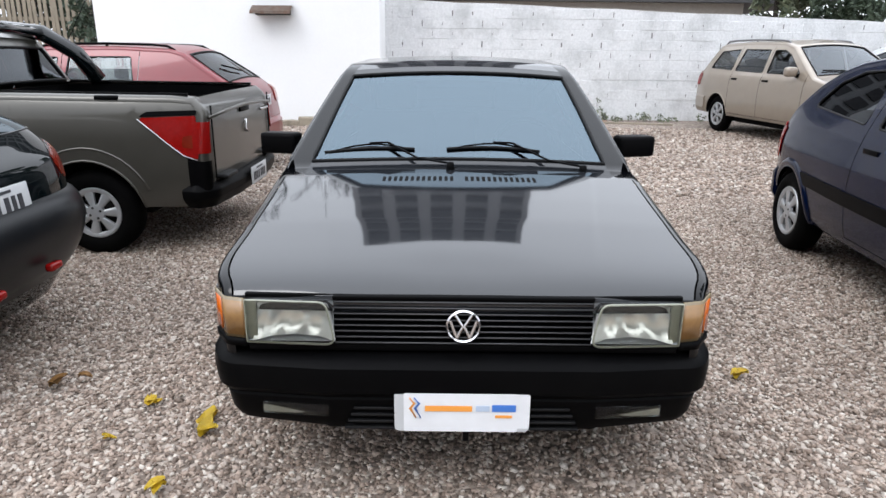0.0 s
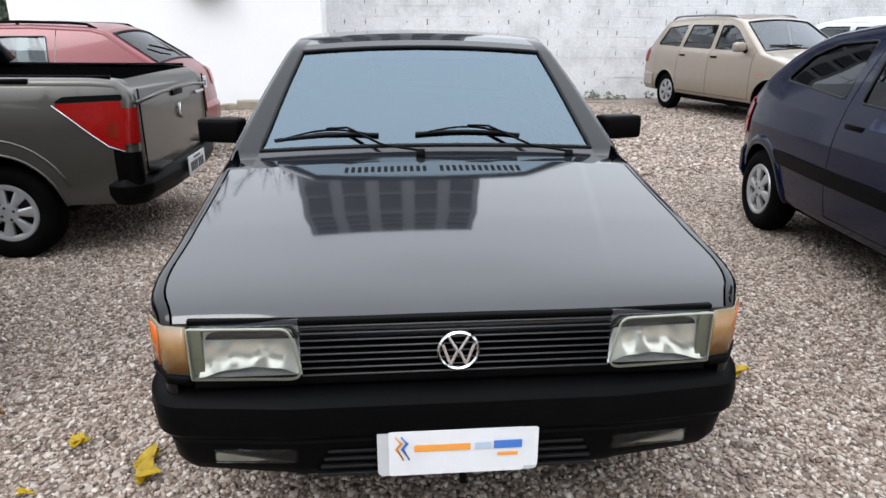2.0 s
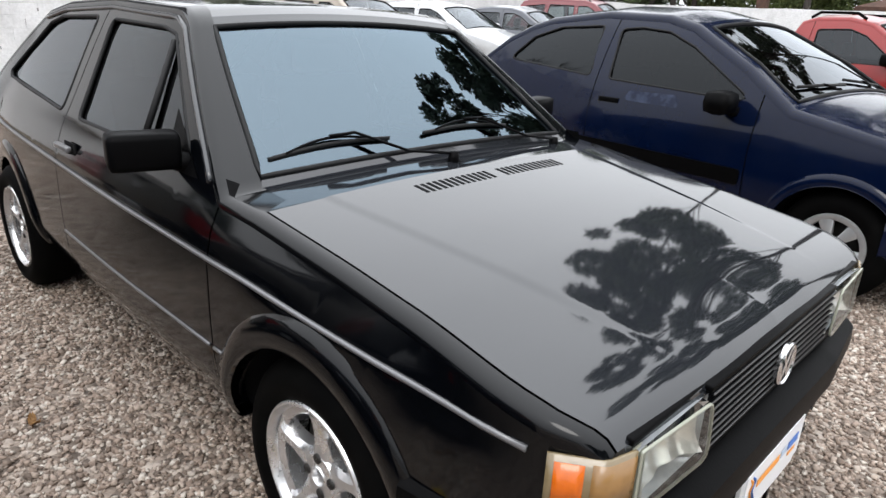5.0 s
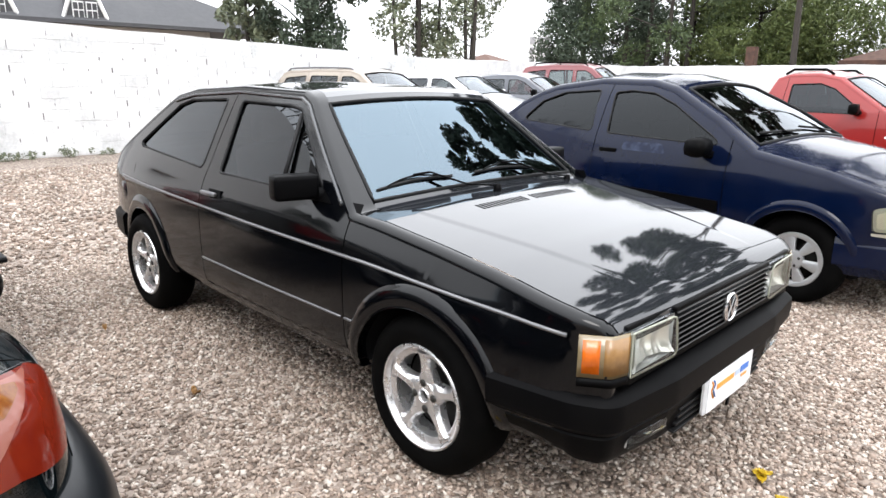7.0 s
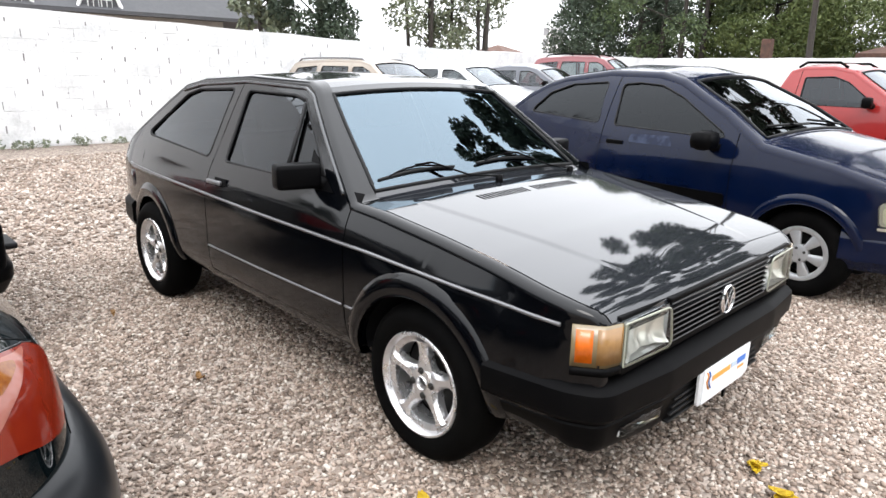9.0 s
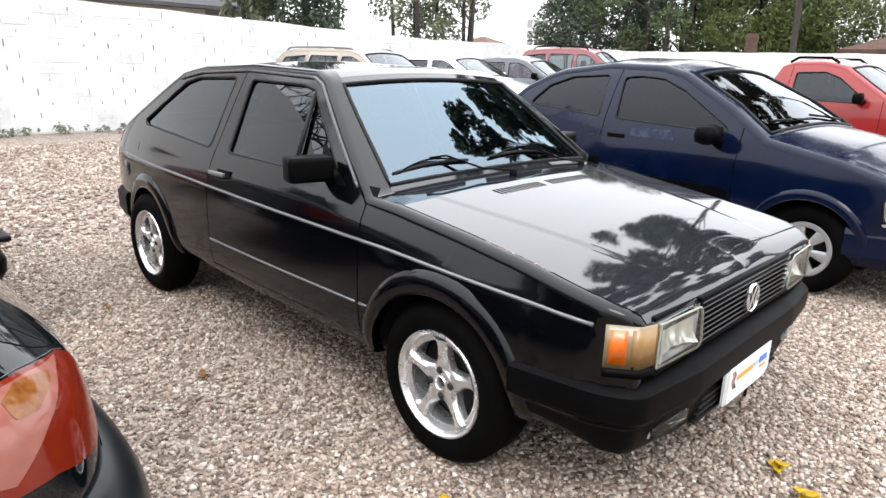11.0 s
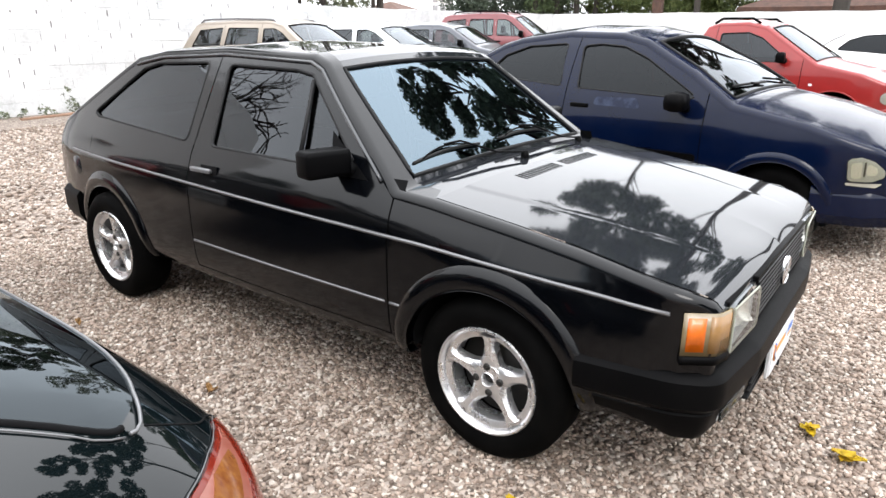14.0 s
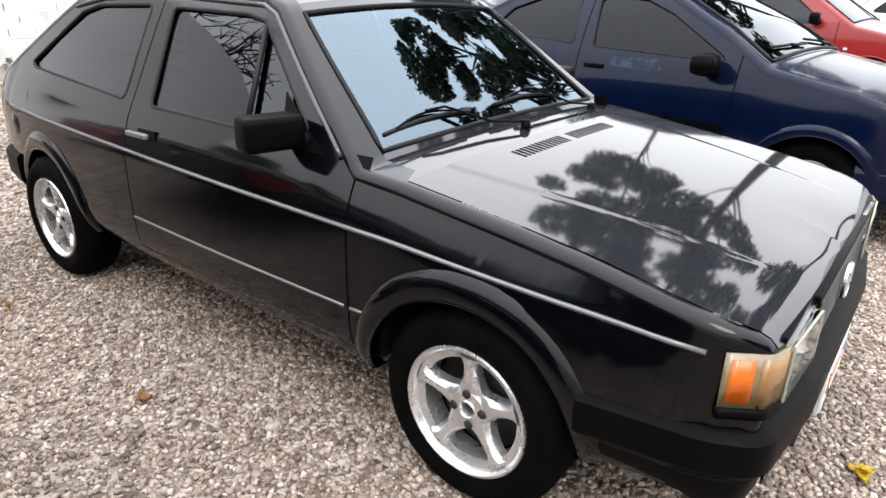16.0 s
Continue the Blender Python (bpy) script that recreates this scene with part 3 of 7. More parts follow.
bm = bmesh.new()
bmesh.ops.create_grid(bm, x_segments=4, y_segments=4, size=600)
ground = part("ground", bm, M["gravel"], smooth=False)
tagged(ground, "pinkish grey crushed gravel ground of the lot", "ground", kind="structure")

WALL_Y, WALL_X = 12.0, 22.0


def wall_run(name, p0, p1, h0, h1, thick, material, label):
    """A wall from p0 to p1 with its height running from h0 to h1."""
    a, b = Vector((*p0, 0)), Vector((*p1, 0))
    d = (b - a).normalized()
    n = Vector((d.y, -d.x, 0)) * thick
    steps = max(2, int((b - a).length / 0.8))
    rows = []
    for i in range(steps + 1):
        t = i / steps
        p, h = a.lerp(b, t), h0 + (h1 - h0) * t + 0.012 * math.sin(i * 2.3)
        rows.append([p - Vector((0, 0, 0.1)), p + Vector((0, 0, h)), p - n + Vector((0, 0, h + 0.01)), p - n - Vector((0, 0, 0.1))])
    bm = grid_bm(rows)
    bm.verts.ensure_lookup_table()
    bm.faces.new([bm.verts[k] for k in range(4)])
    bm.faces.new([bm.verts[len(bm.verts) - 1 - k] for k in range(4)])
    bmesh.ops.recalc_face_normals(bm, faces=bm.faces)
    return tagged(part(name, bm, material, smooth=False), label, "wall", kind="structure")


wall_n = wall_run("wall_north", (-1.5, WALL_Y), (10.5, WALL_Y), 2.30, 1.88, 0.16, M["whitewash"], "whitewashed concrete block wall with open dark joints")
wall_run("wall_north_far", (10.5, WALL_Y), (WALL_X, WALL_Y + 0.6), 1.90, 1.95, 0.16, M["whitewash"], "whitewashed concrete block wall further along")
wall_run("wall_east", (WALL_X, WALL_Y + 0.6), (WALL_X + 2, -25), 1.95, 1.95, 0.16, M["whitewash"], "pale whitewashed boundary wall")
wall_run("wall_south", (WALL_X + 2, -25), (-14, -20), 1.95, 2.0, 0.16, M["whitewash"], "pale whitewashed boundary wall")
wall_run("wall_west", (-14, -20), (-14, 13), 2.0, 2.0, 0.16, M["whitewash"], "pale whitewashed boundary wall")

bm = bmesh.new()
box(bm, (-3.85, 14.4, 2.7), (5.18, 7.0, 5.4), 0.02)
bld = part("white_building", bm, M["plaster"], smooth=False)
tagged(bld, "plain white plastered building wall", "building", kind="structure")


# ---- the black hatchback in the middle ----
gol_frame = lambda tag, z: 0.006 if tag in ("hood", "front", "nose") else (0.085 - 0.045 * min(1, max(0, (z - 0.87) / 0.38)) if tag in ("screen", "cowl") else 0.05)
def gol_shoulder(y, z):
    """The wings turn in over the wheel arches to meet the straight edge of the bonnet."""
    if y > 1.5:
        return 0.0
    top = 0.668 + 0.237 * (y - 0.116) if y < 0.5 else 0.759 + 0.138 * (y - 0.5)
    a, b = max(0.0, min(1.0, (y - 0.10) / 0.4)), max(0.0, min(1.0, (y - 0.6) / 0.9))
    t = max(0.0, min(1.0, (z - top + 0.13) / 0.15))
    return 0.036 * a * a * (3 - 2 * a) * (1 - b * b * (3 - 2 * b)) * t * t * (3 - 2 * t)


GOL = dict(
    shoulder=gol_shoulder,
    length=3.80, R=0.287, rim=0.185, axle=(0.757, 3.115), arch=0.332, track=0.778, sill=0.31, belt=0.92, kind="star", wheel_w=0.19,
    plan=[(0.0, 0.64), (0.07, 0.676), (0.12, 0.706), (0.18, 0.742), (0.3, 0.768), (0.55, 0.786), (0.9, 0.796), (1.14, 0.80), (1.6, 0.80), (2.33, 0.785), (3.0, 0.762), (3.47, 0.722), (3.6, 0.703), (3.80, 0.65)],
    sec=[(0.15, -0.12), (0.25, -0.07), (0.34, -0.02), (0.42, -0.002), (0.55, 0.002), (0.72, 0.0), (0.80, -0.015), (0.87, -0.043), (0.93, -0.075), (1.25, -0.244), (1.35, -0.31)],
    roll=0.03, frame=gol_frame,
    top=[("front", [(0.115, 0.32), (0.115, 0.645)], 0.012), ("nose", [(0.115, 0.645), (0.112, 0.655), (0.116, 0.668)], 0.016), ("hood", [(0.116, 0.668), (0.124, 0.677), (0.138, 0.6855), (0.16, 0.694), (0.21, 0.707), (0.28, 0.7205), (0.38, 0.738), (0.5, 0.759), (0.7, 0.788), (1.0, 0.828)], 0.02),
         ("cowl", [(1.0, 0.828), (1.15, 0.842)], 0.02), ("screen", [(1.15, 0.842), (1.655, 1.235)], 0.035), ("roof", [(1.655, 1.235), (1.73, 1.262), (2.3, 1.278), (2.8, 1.255), (3.03, 1.218)], 0.02),
         ("back", [(3.03, 1.218), (3.60, 0.92)], 0.03), ("tail", [(3.60, 0.92), (3.70, 0.875), (3.75, 0.79), (3.765, 0.6), (3.73, 0.36)], 0.05)],
    windows=[[(1.32, 0.90), (2.20, 0.905), (2.25, 1.235), (1.80, 1.228), (1.70, 1.212), (1.655, 1.175)], [(2.39, 0.908), (3.27, 0.945), (3.33, 0.965), (2.95, 1.195), (2.82, 1.225), (2.40, 1.24)]],
    steps=0.04, screen_seal=0.008, doors=[(1.145, 2.325)], seat_y=1.95, side="side_shade_paint", paint="black_paint", front_mat="plastic", recess=-0.075,
    cols=170, crease=lambda x, y: 0.0030 * min(1, max(0, (y - 0.14) / 0.3)) * (1 - min(1, max(0, (x - (0.37 + 0.18 * y)) / 0.02 + 0.5))) - 0.007 * math.exp(-(((x - 0.05) / 0.16) ** 2) - (((y - 0.16) / 0.08) ** 2)), screen="glass_screen", flare=0.062, lip_mat="side_shade_paint")
gol, gsh, gst = car("black_hatchback", pose(0, 0, 0), GOL, "worn black two-door hatchback with tinted windows, parked on gravel")

# ---- the dark blue hatchback ----
CORSA = dict(
    length=3.73, R=0.28, rim=0.170, axle=(0.72, 3.16), arch=0.325, track=0.75, sill=0.28, belt=0.94,
    plan=[(0.0, 0.52), (0.1, 0.62), (0.3, 0.72), (0.6, 0.775), (1.2, 0.80), (2.2, 0.80), (3.0, 0.775), (3.4, 0.74), (3.73, 0.64)],
    sec=[(0.15, -0.12), (0.25, -0.07), (0.36, -0.025), (0.5, -0.002), (0.62, 0.004), (0.72, 0.0), (0.85, -0.026), (0.95, -0.058), (1.25, -0.20), (1.38, -0.29)],
    roll=0.05, frame=0.045, kind="six",
    top=[("front", [(0.06, 0.3), (0.05, 0.5), (0.10, 0.6), (0.22, 0.68)], 0.02), ("hood", [(0.22, 0.68), (0.6, 0.80), (1.05, 0.885)], 0.06), ("screen", [(1.05, 0.885), (1.35, 1.075), (1.75, 1.27)], 0.05),
         ("roof", [(1.75, 1.27), (1.95, 1.315), (2.4, 1.325), (2.85, 1.27), (3.0, 1.225)], 0.045), ("back", [(3.0, 1.225), (3.2, 1.13), (3.42, 0.97)], 0.06), ("tail", [(3.42, 0.97), (3.55, 0.84), (3.63, 0.7), (3.66, 0.5), (3.64, 0.3)], 0.03)],
    windows=[[(1.24, 0.935), (2.20, 0.965), (2.245, 1.265), (2.1, 1.28), (1.90, 1.265), (1.70, 1.19)], [(2.35, 0.97), (3.14, 1.02), (2.97, 1.18), (2.75, 1.255), (2.39, 1.28)]],
    doors=[(1.2, 2.29)], seat_y=2.0, paint="blue_paint", glass="glass_dark", lip=0.01, flare=0.045)
blue_at = pose(2.844, -0.287, 0, 0, 0, -5.5)
blue, bsh, bst = car("blue_hatchback", blue_at, CORSA, "dark blue two-door hatchback with faded door paint and dark windows")

# ---- the grey-brown pickup ----
PICK = dict(
    length=4.50, R=0.29, rim=0.170, axle=(0.86, 3.73), arch=0.360, track=0.79, sill=0.34, belt=1.0, kind="seven",
    plan=[(0.0, 0.55), (0.15, 0.68), (0.4, 0.78), (0.8, 0.82), (1.5, 0.835), (3.0, 0.835), (4.0, 0.83), (4.5, 0.80)],
    sec=[(0.15, -0.12), (0.28, -0.05), (0.4, -0.005), (0.6, 0.01), (0.8, 0.0), (0.98, -0.03), (1.05, -0.06), (1.45, -0.25), (1.55, -0.32)],
    roll=0.045, frame=0.05,
    top=[("front", [(0.06, 0.33), (0.05, 0.55), (0.15, 0.72)], 0.03), ("hood", [(0.15, 0.72), (0.55, 0.9), (0.95, 0.98)], 0.03), ("screen", [(0.95, 0.98), (1.75, 1.40)], 0.05), ("roof", [(1.75, 1.40), (2.1, 1.43), (2.55, 1.40), (2.68, 1.36)], 0.04),
         ("back", [(2.68, 1.36), (2.82, 1.03)], 0.03), ("bed_cover", [(2.82, 1.03), (4.30, 1.02), (4.43, 1.01)], 0.0), ("tail", [(4.43, 1.01), (4.48, 0.95), (4.48, 0.5), (4.46, 0.36)], 0.015)],
    windows=[[(1.25, 1.04), (2.25, 1.05), (2.3, 1.33), (1.85, 1.35), (1.7, 1.30)], [(2.36, 1.055), (2.70, 1.06), (2.58, 1.32), (2.38, 1.335)]],
    doors=[(1.15, 2.32)], seat_y=1.9, paint="pickup_paint", lip=0.008, open_bed=True)
pick_at = pose(-6.13, 3.39, 0, 0, 0, -90)
pick, psh, pst = car("grey_pickup", pick_at, PICK, "metallic grey-brown pickup truck with a black bed rail and rear bumper")

# ---- wagons and others ----
WAGON = dict(
    length=4.2, R=0.29, rim=0.18, axle=(0.82, 3.36), arch=0.335, track=0.76, sill=0.29, belt=0.95,
    plan=[(0.0, 0.52), (0.1, 0.64), (0.3, 0.74), (0.7, 0.80), (1.4, 0.82), (3.0, 0.815), (3.8, 0.78), (4.2, 0.70)],
    sec=[(0.15, -0.12), (0.25, -0.06), (0.36, -0.01), (0.55, 0.005), (0.75, 0.0), (0.88, -0.02), (0.97, -0.06), (1.3, -0.20), (1.42, -0.27)],
    roll=0.045, frame=0.045,
    top=[("front", [(0.06, 0.32), (0.05, 0.55), (0.16, 0.66)], 0.03), ("hood", [(0.16, 0.66), (0.6, 0.80), (1.1, 0.90)], 0.03), ("screen", [(1.1, 0.90), (1.80, 1.31)], 0.05), ("roof", [(1.80, 1.31), (2.05, 1.36), (2.8, 1.37), (3.6, 1.34), (3.72, 1.31)], 0.04),
         ("back", [(3.72, 1.31), (4.02, 0.94)], 0.04), ("tail", [(4.02, 0.94), (4.11, 0.85), (4.14, 0.6), (4.13, 0.33)], 0.02)],
    windows=[[(1.36, 0.96), (2.15, 0.97), (2.18, 1.29), (1.95, 1.29), (1.78, 1.23)], [(2.26, 0.97), (3.0, 0.98), (2.95, 1.30), (2.29, 1.295)], [(3.10, 0.985), (3.78, 1.0), (3.62, 1.26), (3.08, 1.30)]],
    doors=[(1.22, 2.22), (2.22, 3.04)], seat_y=2.0, glass="glass_clear", screen="glass_clear", lip=0.008)
red_at = pose(-6.36, 6.2, 0, 0, 0, -90) @ Matrix.Scale(0.965, 4, (0, 0, 1))
RED = dict(WAGON, paint="red_paint", windows=WAGON["windows"][:2], top=WAGON["top"][:3] + [("roof", [(1.80, 1.31), (2.05, 1.36), (2.8, 1.37), (3.35, 1.345), (3.48, 1.31)], 0.04), ("back", [(3.48, 1.31), (3.98, 0.97)], 0.05), ("tail", [(3.98, 0.97), (4.09, 0.88), (4.14, 0.6), (4.13, 0.33)], 0.03)])
red, rsh, rst = car("red_wagon", red_at, RED, "dark red estate car with black roof rails and rear wiper")
beige_at = pose(6.11, 7.03, 0, 0, 0, 10.5)
beige_at = beige_at @ Matrix.Scale(1.08, 4, (0, 0, 1))
beige, esh, est = car("beige_wagon", beige_at, dict(WAGON, paint="beige_paint"), "light beige estate car with silver roof rails")


# ---- details of the black hatchback ----
def mirror_x(pts, s):
    return [Vector((p[0] * s, *p[1:])) for p in pts]


def plan_band(path, z0, z1, thick, bm=None):
    """An upright band along a plan path, with thickness inwards."""
    return sweep(path, [(0, z0), (0, z1), (-thick, z1), (-thick, z0)], bm)


def text_bar(name, parent, c, size, material, depth=0.001):
    bm = bmesh.new()
    box(bm, c, (size[0], depth, size[1]), 0.0)
    return part(name, bm, material, parent, smooth=False)


def gol_details(top, sh, st):
    # bumper, wrapped round the corners with a groove along it
    plan = fillet([(-0.792, 0.44), (-0.756, 0.17, 0.2), (-0.705, 0.066, 0.09), (-0.40, 0.033, 0.3), (0.40, 0.033, 0.3), (0.705, 0.066, 0.09), (0.756, 0.17, 0.2), (0.792, 0.44)], 0.12, 7)
    path = dense(plan, 0.07)

    def prof(t):
        e = min(1.0, abs(t - 0.5) / 0.5)
        low = 0.262 + 0.022 * math.exp(-(((e - 0.55) / 0.16) ** 2)) + 0.055 * max(0, e - 0.60) / 0.40
        return [(-0.10, low), (-0.045, low), (-0.026, low + 0.03), (-0.015, 0.372), (-0.019, 0.378), (-0.019, 0.384), (-0.004, 0.390), (0.008, 0.405), (0.012, 0.45), (0.008, 0.482), (-0.004, 0.494), (-0.045, 0.512), (-0.10, 0.518)]

    b = part("front_bumper", sweep(path, prof), M["plastic"], top, "scuffed black plastic bumper")
    smooth_by_angle(b, 32)
    bm = bmesh.new()
    box(bm, (0, 0.22, 0.285), (0.9, 0.2, 0.06), 0.02)
    part("lower_valance", bm, M["plastic"], top)
    for k in range(4):
        bm = bmesh.new()
        box(bm, (0, 0.056, 0.278 + 0.022 * k), (0.70 - 0.02 * k, 0.02, 0.008), 0.002)
        part("air_slat", bm, M["rubber"], top)
    for s in (-1, 1):
        bm = bmesh.new()
        box(bm, (s * 0.497, 0.086, 0.333), (0.205, 0.04, 0.042), 0.008, Matrix.Rotation(radians(5 * s), 4, 'Z'))
        fog = part("bumper_lamp", bm, M["lamp_chrome"], top, "clear lamp set into the bumper")
        bm = bmesh.new()
        box(bm, (s * 0.497, 0.062, 0.333), (0.20, 0.006, 0.038), 0.002, Matrix.Rotation(radians(5 * s), 4, 'Z'))
        part("lens", bm, M["lens"], fog)
    # grille: frame, slats and round badge
    bm = bmesh.new()
    box(bm, (0, 0.13, 0.608), (1.30, 0.02, 0.17), 0.0)
    grille = part("grille", bm, M["inner"], top)
    for k in range(8):
        bm = bmesh.new()
        box(bm, (0, 0.078, 0.549 + 0.0180 * k), (0.745, 0.028, 0.0075), 0.002)
        part("slat", bm, M["plastic"], grille)
        bm = bmesh.new()
        box(bm, (0, 0.0625, 0.5505 + 0.0180 * k), (0.742, 0.003, 0.0035), 0.0)
        part("slat_edge", bm, M["slat_grey"], grille)
    bm = bmesh.new()
    box(bm, (0, 0.094, 0.533), (1.25, 0.05, 0.026), 0.006)
    box(bm, (0, 0.106, 0.686), (1.26, 0.05, 0.014), 0.004)
    box(bm, (0, 0.090, 0.686), (0.75, 0.05, 0.014), 0.004)
    part("grille_frame", bm, M["plastic"], top)
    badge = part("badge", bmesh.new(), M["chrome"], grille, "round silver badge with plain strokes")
    bm = lathe([(0.051, 0.0), (0.051, -0.008), (0.047, -0.012), (0.0435, -0.008), (0.0435, 0.0)], 32)
    for pts in (((-0.024, 0.036), (-0.001, -0.002)), ((0.024, 0.036), (0.001, -0.002)), ((-0.038, 0.018), (-0.019, -0.036)), ((0.038, 0.018), (0.019, -0.036)), ((-0.019, -0.036), (0.0, 0.004)), ((0.019, -0.036), (0.0, 0.004))):
        (a0, a1), (c0, c1) = pts
        tube(bm, [Vector((-0.006, a0, a1)), Vector((-0.006, c0, c1))], 0.0042)
    bmesh.ops.rotate(bm, matrix=Matrix.Rotation(radians(90), 3, "Z"), verts=bm.verts)
    bmesh.ops.translate(bm, vec=(0, 0.056, 0.609), verts=bm.verts)
    bmesh.ops.recalc_face_normals(bm, faces=bm.faces)
    bm.to_mesh(badge.data)
    bm.free()
    for s in (-1, 1):
        # headlamp: housing, dished reflector, clear lens
        x0, x1, z0, z1 = 0.374, 0.626, 0.549, 0.677
        bm = bmesh.new()
        rows = []
        nx, nz = 14, 8
        for j in range(nz + 1):
            row = []
            for i in range(nx + 1):
                u, v = i / nx * 2 - 1, j / nz * 2 - 1
                d = 0.062 * (1 - u ** 6) * (1 - v ** 6)
                row.append(Vector((s * (x0 + (x1 - x0) * i / nx), 0.072 + d, z0 + (z1 - z0) * j / nz)))
            rows.append(row)
        bm = grid_bm(rows)
        lamp = part("headlamp", bm, M["lamp_chrome"], top, "aged clear headlamp with a shiny reflector")
        rows = []
        for j in range(11):
            v = j / 10 * 2 - 1
            row = []
            for i in range(41):
                u = i / 40 * 2 - 1
                half = 0.110 - 0.010 * v
                dish = 0.035 * (u * u + 0.8 * v * v) - 0.030 + 0.0035 * math.sin(u * 11 + 1.5 * v)
                row.append(Vector((s * (0.490 + u * half), 0.088 - dish * 0.75, 0.612 + v * 0.059 - 0.010 * (1 - u * u) * (1 if v < 0 else 0) * v)))
            rows.append(row)
        bm = grid_bm(rows)
        part("reflector", bm, M["reflector"], lamp)
        prof_l = fillet([(x0 - 0.005, z0 - 0.002, 0.025), (x1, z0, 0.004), (x1, z1, 0.004), (x0 + 0.02, z1, 0.03)], 0.01, 5, True)
        bm = bmesh.new()
        ring_a = [bm.verts.new((s * p.x, 0.050 + 0.02 * max(0, (p.x - 0.45)) / 0.18 * 0.6, p.y)) for p in prof_l]
        bm.faces.new(ring_a)
        bm.normal_update()
        for f in bm.faces:
            if f.normal.y > 0:
                f.normal_flip()
        part("lens", bm, M["lens"], lamp, "slightly yellowed clear lens")
        bm = bmesh.new()
        tube(bm, [Vector((s * p.x, 0.054 + 0.02 * max(0, (p.x - 0.45)) / 0.18 * 0.6, p.y)) for p in prof_l], 0.0034, True)
        part("lens_rim", bm, M["rim_pale"], lamp)
        bm = bmesh.new()
        box(bm, (s * 0.611, 0.078, 0.613), (0.028, 0.012, 0.122), 0.002)
        part("side_baffle", bm, M["rim_pale"], lamp)
        # indicator round the corner
        pl = dense(fillet([(-0.631, 0.070), (-sh.half(0.085, 0.62) - 0.004, 0.085, 0.03), (-sh.half(0.165, 0.62) - 0.007, 0.163)], 0.03, 8), 0.012)
        pl2 = [Vector((-p.x, p.y)) for p in pl] if s > 0 else pl[::-1]
        bm = plan_band(pl2, 0.557, 0.680, 0.006)
        ind = part("indicator", bm, M["corner_lens"], top, "corner indicator with an orange lens")
        part("lamp_trim", sweep([Vector(p) for p in pl2], [(0.004, 0.532), (0.004, 0.554), (-0.03, 0.556), (-0.03, 0.530)]), M["plastic"], top)
        seg = [p for p in pl2 if 0.112 < p.y < 0.157]
        bm = sweep([Vector(p) for p in seg], [(0.0025, 0.570), (0.0025, 0.667), (-0.004, 0.667), (-0.004, 0.570)])
        part("orange_lens", bm, M["orange_lens"], ind)
        seg = [p for p in pl2 if p.y < 0.109]
        bm = sweep([Vector(p) for p in seg], [(0.0015, 0.566), (0.0015, 0.671), (-0.004, 0.671), (-0.004, 0.566)])
        part("front_lens", bm, M["amber_front"], ind)
    # advertising sheet over the plate
    def card(w, h, c, r, depth):
        pts = fillet([(-w / 2, -h / 2), (w / 2, -h / 2), (w / 2, h / 2), (-w / 2, h / 2)], r, 4, True)
        bm = bmesh.new()
        f = bm.faces.new([bm.verts.new((c[0] + p.x, c[1], c[2] + p.y)) for p in pts])
        ext = bmesh.ops.extrude_face_region(bm, geom=[f])
        bmesh.ops.translate(bm, vec=(0, depth, 0), verts=[v for v in ext["geom"] if isinstance(v, bmesh.types.BMVert)])
        bmesh.ops.recalc_face_normals(bm, faces=bm.faces)
        return bm

    plate = part("plate_board", card(0.398, 0.132, (0.0, 0.026, 0.349), 0.016, 0.008), M["plate_grey"], top, "pale plate board behind a white advertising sheet", smooth=False)
    sheet = part("advert_sheet", card(0.335, 0.124, (-0.004, 0.0225, 0.346), 0.006, 0.003), M["plate_white"], plate, "white sheet with orange and blue bars", smooth=False)
    part("sheet_edge", card(0.045, 0.112, (0.176, 0.0235, 0.351), 0.010, 0.002), M["plate_white"], plate, smooth=False)
    y = 0.0205
    for nm, cx, cz, w, h, mm in (("orange_bar", -0.040, 0.361, 0.138, 0.018, "ink_orange"), ("pale_bar", 0.060, 0.362, 0.040, 0.018, "ink_pale"), ("blue_bar", 0.122, 0.363, 0.070, 0.022, "ink_blue"), ("small_bar", 0.122, 0.336, 0.05, 0.009, "ink_orange")):
        text_bar(nm, sheet, (cx, y, cz), (w, h), M[mm])
    for dx, mm in ((-0.148, "ink_orange"), (-0.134, "ink_blue")):
        bm = bmesh.new()
        tube(bm, [Vector((dx - 0.006, y, 0.395)), Vector((dx + 0.008, y, 0.377)), Vector((dx - 0.004, y, 0.361)), Vector((dx + 0.012, y, 0.331))], 0.004, flat=0.4)
        part("mark", bm, M[mm], sheet)
    bm = bmesh.new()
    box(bm, (0.012, 0.026, 0.268), (0.018, 0.008, 0.035), 0.003)
    part("plate_clip", bm, M["plastic"], plate)
    # door mirrors
    for s in (-1, 1):
        bm = bmesh.new()
        box(bm, (s * 0.822, 1.405, 0.942), (0.175, 0.095, 0.096), 0.018, Matrix.Rotation(radians(14 * s), 4, "Z"))
        mir = part("door_mirror", bm, M["plastic"], top)
        bm = bmesh.new()
        box(bm, (s * 0.811, 1.453, 0.942), (0.150, 0.004, 0.078), 0.0, Matrix.Rotation(radians(14 * s), 4, "Z"))
        part("mirror_glass", bm, M["chrome"], mir)
        bm = bmesh.new()
        tube(bm, [Vector((s * 0.70, 1.35, 0.905)), Vector((s * 0.735, 1.365, 0.908)), Vector((s * 0.78, 1.385, 0.925))], 0.028, segs=8)
        bmesh.ops.recalc_face_normals(bm, faces=bm.faces)
        part("mirror_arm", bm, M["plastic"], mir)
